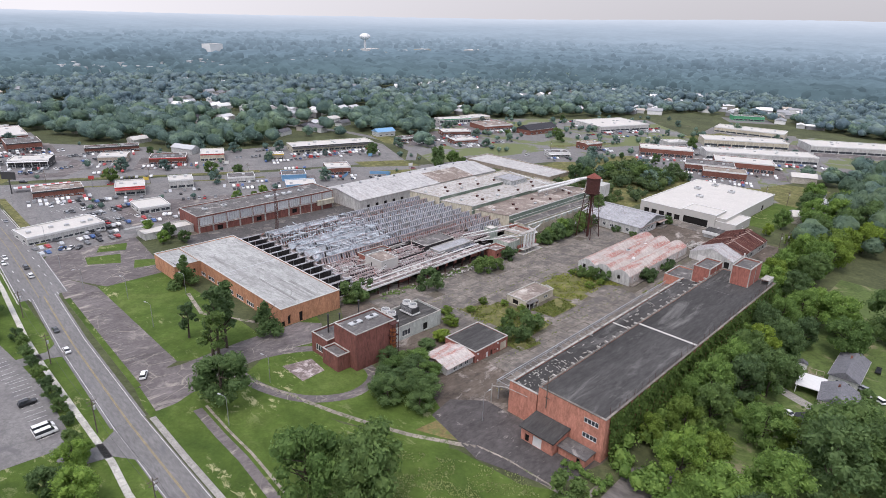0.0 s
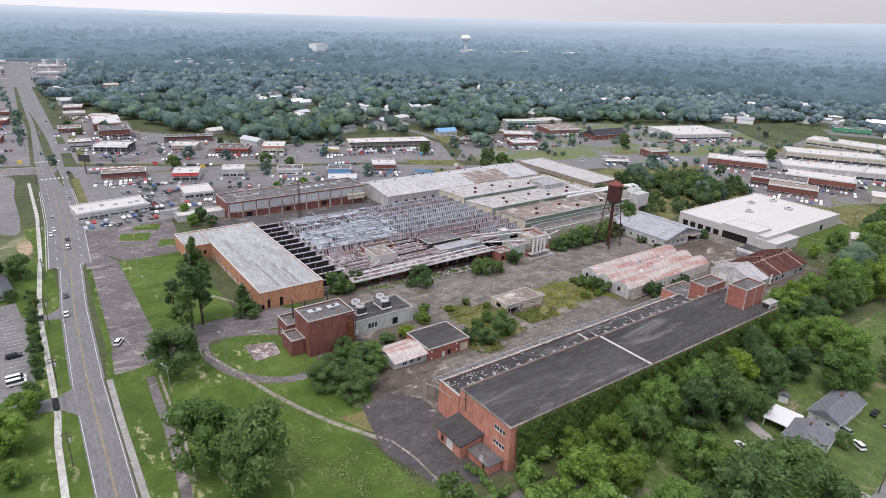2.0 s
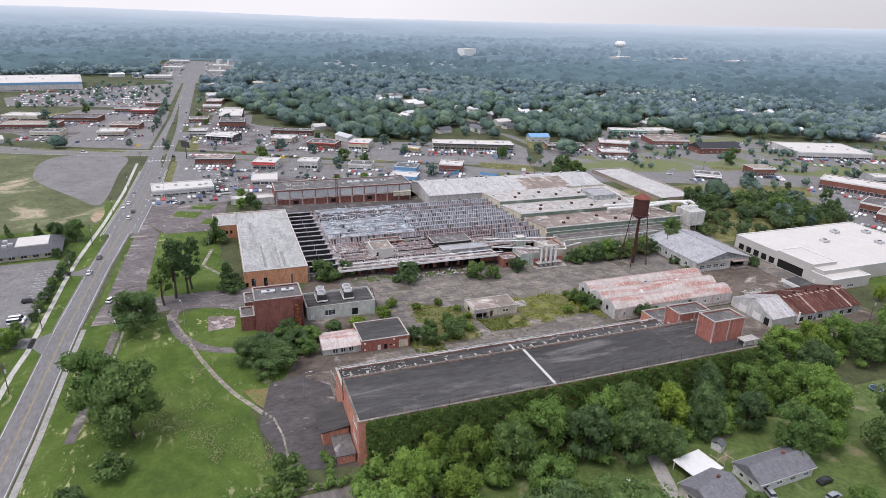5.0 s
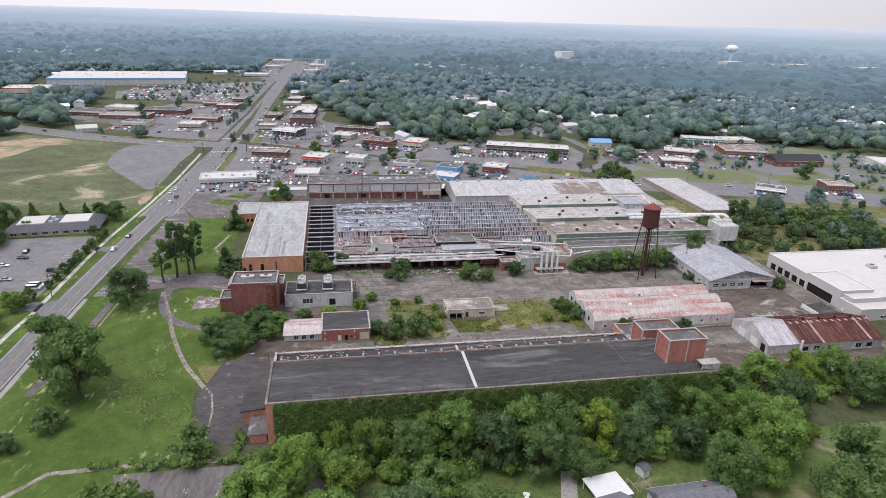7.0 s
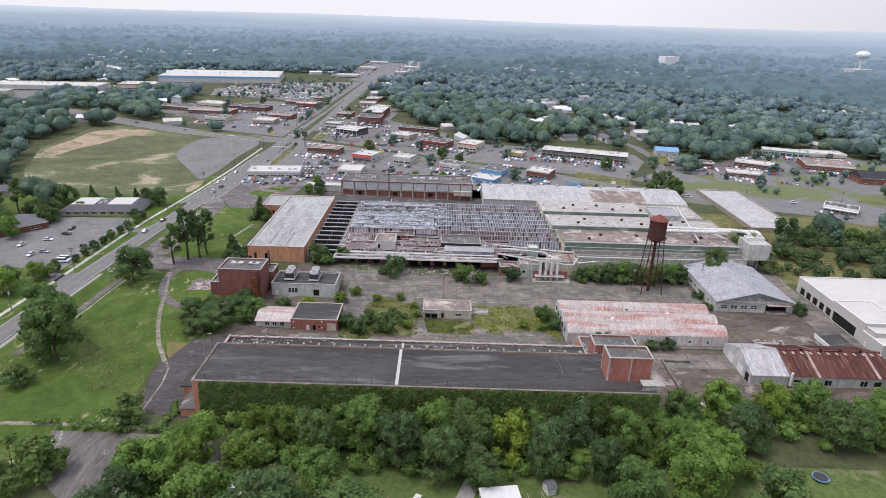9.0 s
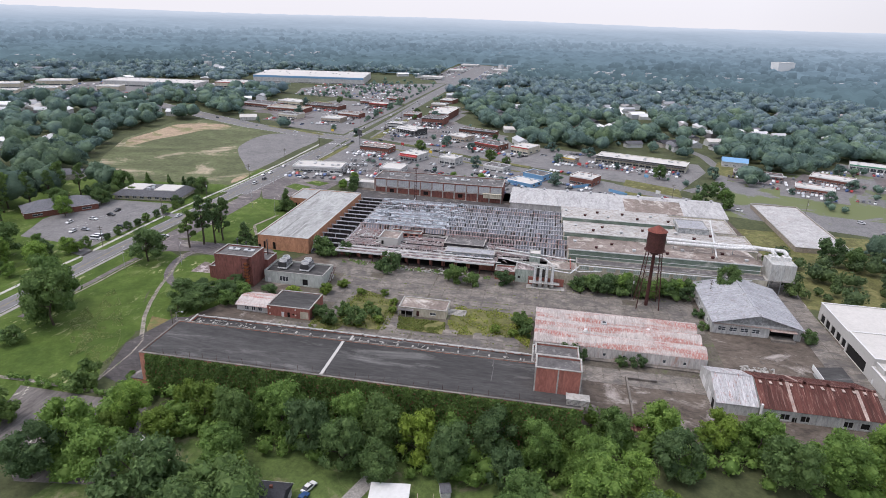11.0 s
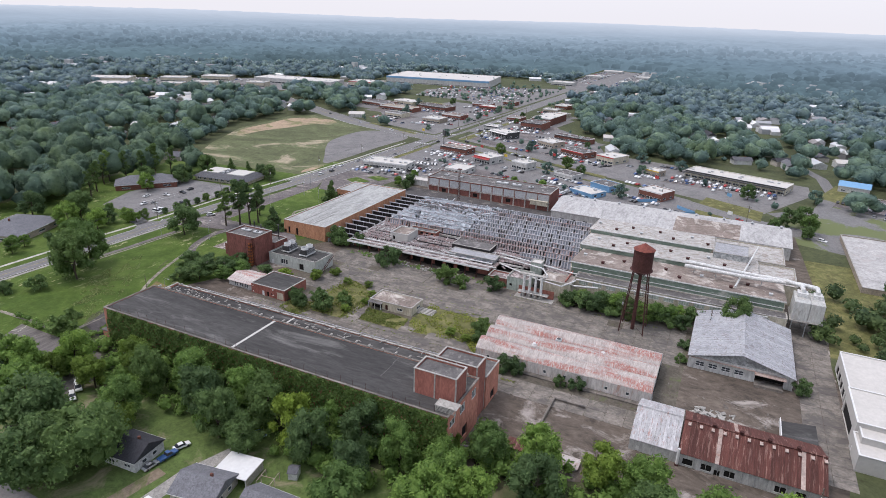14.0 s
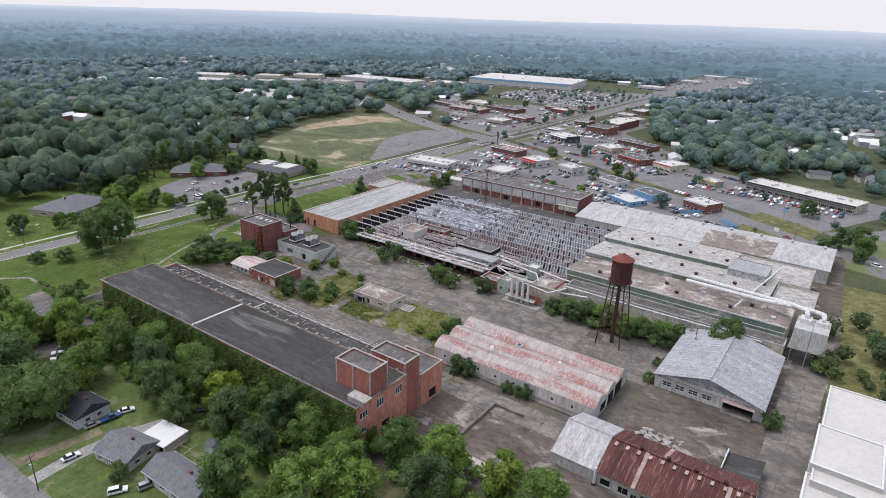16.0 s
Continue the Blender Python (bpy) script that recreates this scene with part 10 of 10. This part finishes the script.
for k, (x, y0, y1) in enumerate(((-112.9, 146, 240), (-117.8, 190, 242), (-152.4, 160, 240), (-162.3, 150, 250), (-147.5, 210, 260), (-172.2, 224, 300), (-107.9, 242, 262))):
    weeds("weeds", "weeds sprouting from a joint of the yard", [(x - 0.5, y0), (x + 0.5, y0), (x + 0.5, y1), (x - 0.5, y1)], 150, 80 + k, WEED, 0.12, 0.34)
weeds("weeds", "weeds along the warehouse loading dock", [(-103, 132), (-100.5, 132), (-100.5, 244), (-103, 244)], 160, 62, WEED, 0.15, 0.4)
weeds("weeds", "scrub beside the barrel-roofed shed", [(-144, 262), (-147, 262), (-147, 304), (-144, 304)], 500, 63, LEAF_IVY, 0.2, 0.6)
patch("apron", "dark cracked asphalt apron at the warehouse end", "apron", [(-106, 108), (-84, 103), (-64, 109), (-61, 119), (-62, 126), (-100, 126), (-108, 118)], 0.075, surf("dark_cracked_asphalt", (0.105, 0.095, 0.092), 0.7, 0.1, 0.8, 0.95, stain=(0.30, 0.28, 0.25), amount=(0.6, 0.68), stain_scale=0.25, stretch=(1, 0.5, 1), bump=0.3))
patch("dirt_patch", "patch of dry brown grass beside the path", "dirt", [(-104, 99.5), (-95, 103.5), (-87.5, 108.5), (-98, 110), (-103, 108.6)], 0.07, DRY_GRASS)
patch("apron", "dark asphalt between the sheds and the warehouse", "apron", [(-99, 262), (-79, 262), (-79, 275), (-99, 276)], 0.075, YARD)

patch("yard_bed", "dirty bedding under the yard slabs", "yard", [(-181, 144), (-101, 144), (-101, 312), (-181, 312)], 0.062, JOINT)
FOOT = [(-145, -131, 188, 211), (-133, -117, 139, 159), (-131, -117, 126, 141), (-144.5, -114, 243, 306), (-161, -145, 124, 154), (-100.5, -60, 126, 262)]
slabs = tagged(new("yard_slabs"), "worn concrete slabs of the mill yard", "pavement", kind="structure")
sl_me = []
for v in range(3):
    me = bpy.data.meshes.new("slab")
    c = 0.25 + 0.3 * v
    bm = hull([(-2.41, -2.91), (2.41 - (c if v else 0), -2.91), (2.41, -2.91 + c), (2.41, 2.91), (-2.41 + c * 0.6, 2.91), (-2.41, 2.91 - c)], -0.1, 0.05)
    bm.to_mesh(me)
    bm.free()
    me.materials.append(SLAB)
    sl_me.append(me)
srng = random.Random(17)
spare = bmesh.new()
made = 0
for i in range(16):
    for j in range(28):
        x, y = -103.0 - i * 4.95, 147 + j * 5.95
        if x < -168 - 6 * (y > 200) and y > 255:
            continue
        if any(a - 2.5 < x < b + 2.5 and c - 3 < y < d + 3 for a, b, c, d in FOOT) or any(inside(x, y, p) for p in GREEN_YARD) or srng.random() < 0.015:
            continue
        m = pose(x, y, fall(y) + 0.06 + srng.uniform(-0.01, 0.03), srng.uniform(-0.4, 0.4) - math.degrees(0.0), srng.uniform(-0.4, 0.4), srng.uniform(-0.5, 0.5) + srng.choice((0, 180)))
        if 60 < y < 200:
            m = m @ pose(0, 0, 0, -1.64, 0, 0) if abs(m.to_euler().z) < 1 else m @ pose(0, 0, 0, 1.64, 0, 0)
        if made < 300:
            share("slab", srng.choice(sl_me), slabs, m)
            made += 1
        else:
            v = box(spare, -2.41, 2.41, -2.91, 2.91, -0.1, 0.05)
            for q in v:
                q.co = m @ q.co
rest_slabs = part("slabs", spare, SLAB, slabs)
tagged(rest_slabs, kind="stuff")
# broad run of concrete beside the white warehouse
road_slabs = tagged(new("yard_slabs"), "long concrete roadway slabs beside the white warehouse", "pavement", kind="structure")
for i in range(24):
    for k in range(2):
        share("slab", sl_me[0], road_slabs, pose(-104 - i * 4.95, 353.2 + k * 5.95 - 2.0, -3.94 + srng.uniform(-0.01, 0.02), 0, 0, srng.choice((0, 180))))

# ---- poles, lamps, signs ----
def lamp_post(x, y, ang, h=9.0):
    th = thing("street_lamp", "grey steel street lamp on a bare post", "street lamp", pose(x, y, fall(y), 0, 0, ang), "street lamps")
    part("post", tube(bmesh.new(), (0, 0, -0.3), (0, 0, h), 0.11, 0.07, 7), STEEL, th)
    part("arm", pipe([(0, 0, h - 0.1), (0.8, 0, h + 0.5), (2.2, 0, h + 0.6)], 0.05, 5), STEEL, th)
    part("head", boxes((2.0, 2.9, -0.18, 0.18, h + 0.5, h + 0.68)), UNIT_GREY, th)


def utility_pole(x, y, ang, h=11.0):
    th = thing("utility_pole", "brown timber utility pole with crossarms", "utility pole", pose(x, y, fall(y), 0, 0, ang), "utility poles")
    part("post", tube(bmesh.new(), (0, 0, -0.5), (0, 0, h), 0.17, 0.12, 7), POLE, th)
    part("crossarm", boxes((-1.3, 1.3, -0.08, 0.08, h - 0.9, h - 0.75)), POLE, th)
    part("crossarm", boxes((-1.1, 1.1, -0.08, 0.08, h - 2.0, h - 1.86)), POLE, th)
    part("transformer", tube(bmesh.new(), (0.4, 0, h - 3.6), (0.4, 0, h - 2.5), 0.3, 0.3, 8), UNIT_GREY, th)


for x, y, a in ((-140, 62, 200), (-212, 70, 200), (-242, 72, 200), (-232, 91, 200), (-293, 62, 270), (-262, 62, 270), (-330, 66, 270), (-410, 70, 270), (-94, 117, 90), (-152, 82, 200)):
    lamp_post(x, y, a)
for x, y, a in ((-161, 34.8, 95), (-208, 36, 95), (-250, 38, 95), (-120, 34.5, 95), (-70, 33, 95), (-300, 41, 95), (-355, 43, 95), (-420, 46, 95), (-346, 330, 65), (-372, 276, 65), (-400, 212, 65), (-424, 152, 65), (-446, 96, 65), (-330, 410, 80),
                (-318, 470, 80), (-3, 205, 20), (-6, 250, 20), (-172, 285, 10), (-176, 318, 20), (-84, 348, 0), (-82, 353, 0), (-520, 78, 85), (-580, 80, 85), (-660, 82, 85), (-540, 46, 85), (-620, 48, 85), (-110, 450, 40), (-126, 456, 40)):
    utility_pole(x, y, a)
th = thing("billboard", "tall dark billboard on a post at the junction", "billboard", pose(-441, 76, -0.4, 0, 0, 40))
part("post", tube(bmesh.new(), (0, 0, -0.5), (0, 0, 12), 0.35, 0.3, 8), TRIM_DARK, th)
part("panel", boxes((-4.5, 4.5, -0.3, 0.3, 9.0, 13.6)), TRIM_DARK, th)
for x, y, h, mt in ((-430, 118, 8, TRIM_RED), (-414, 146, 7, TRIM_YELLOW), (-478, 98, 7, TRIM_DARK), (-440, 180, 8, TRIM_RED), (-428, 210, 8, TRIM_WHITE), (-404, 268, 9, TRIM_RED), (-345, 320, 6, TRIM_WHITE), (-470, 40, 7, TRIM_YELLOW), (-392, 318, 6, TRIM_BLUE)):
    th = thing("shop_sign", "plain coloured shop sign on a post", "sign", pose(x, y, fall(y), 0, 0, 65), "shop signs")
    part("post", tube(bmesh.new(), (0, 0, -0.5), (0, 0, h), 0.15, 0.12, 6), STEEL, th)
    part("board", boxes((-1.6, 1.6, -0.15, 0.15, h - 2.2, h)), mt, th)
th = thing("fence", "blue sheet fence round the workshop yard", "fence", pose(0, 0, 0))
for (ax, ay), (bx, by) in (((-356, 262), (-366, 276)), ((-356, 288), (-346, 300)), ((-346, 300), (-338, 288))):
    d = math.hypot(bx - ax, by - ay)
    for k in range(int(d / 2.5)):
        f = (k + 0.5) * 2.5 / d
        x, y = ax + (bx - ax) * f, ay + (by - ay) * f
        o = part("panel", boxes((-1.23, 1.23, -0.04, 0.04, -0.3, 2.2)), TRIM_BLUE, th)
        o.matrix_basis = pose(x, y, fall(y), 0, 0, math.degrees(math.atan2(by - ay, bx - ax)))
# grass islands between the lots
for pts in ([(-330, 62), (-430, 66), (-430, 70), (-330, 66.5)], [(-470, 76), (-600, 80), (-600, 86), (-480, 84)], [(-440, 96), (-420, 150), (-423, 152), (-443, 98)], [(-418, 162), (-394, 222), (-398, 223), (-421, 163)], [(-460, 112), (-438, 168), (-442, 170), (-464, 114)],
            [(-432, 182), (-412, 228), (-418, 230), (-437, 184)], [(-360, 300), (-344, 330), (-320, 322), (-338, 296)], [(-478, 30), (-506, -40), (-500, -42), (-472, 28)], [(-690, -40), (-600, -66), (-600, -96), (-700, -60)],
            [(-376, 300), (-352, 338), (-376, 340), (-396, 304)], [(-440, 376), (-425, 392), (-470, 402), (-488, 392)], [(-330, 490), (-300, 560), (-306, 562), (-338, 494)], [(-280, 480), (-250, 470), (-240, 500), (-262, 520)], [(-230, 640), (-200, 700), (-260, 720), (-280, 660)]):
    patch("verge", "strip of dull grass between the lots", "verge", pts, 0.1, WEEDY)

# wires along the main road
poles = [(-70, 33), (-120, 34.5), (-161, 34.8), (-208, 36), (-250, 38), (-300, 41), (-355, 43), (-420, 46)]
for (ax, ay), (bx, by) in zip(poles, poles[1:]):
    for off in (-1.0, 1.0):
        bm = strand([(ax + (bx - ax) * k / 8, ay + (by - ay) * k / 8 + off, 10.1 - 1.2 * 4 * k / 8 * (1 - k / 8)) for k in range(9)], 0.03)
        tagged(part("cable", bm, TRIM_DARK, None), "slack black power cable between timber poles", "cable", group="power cables")
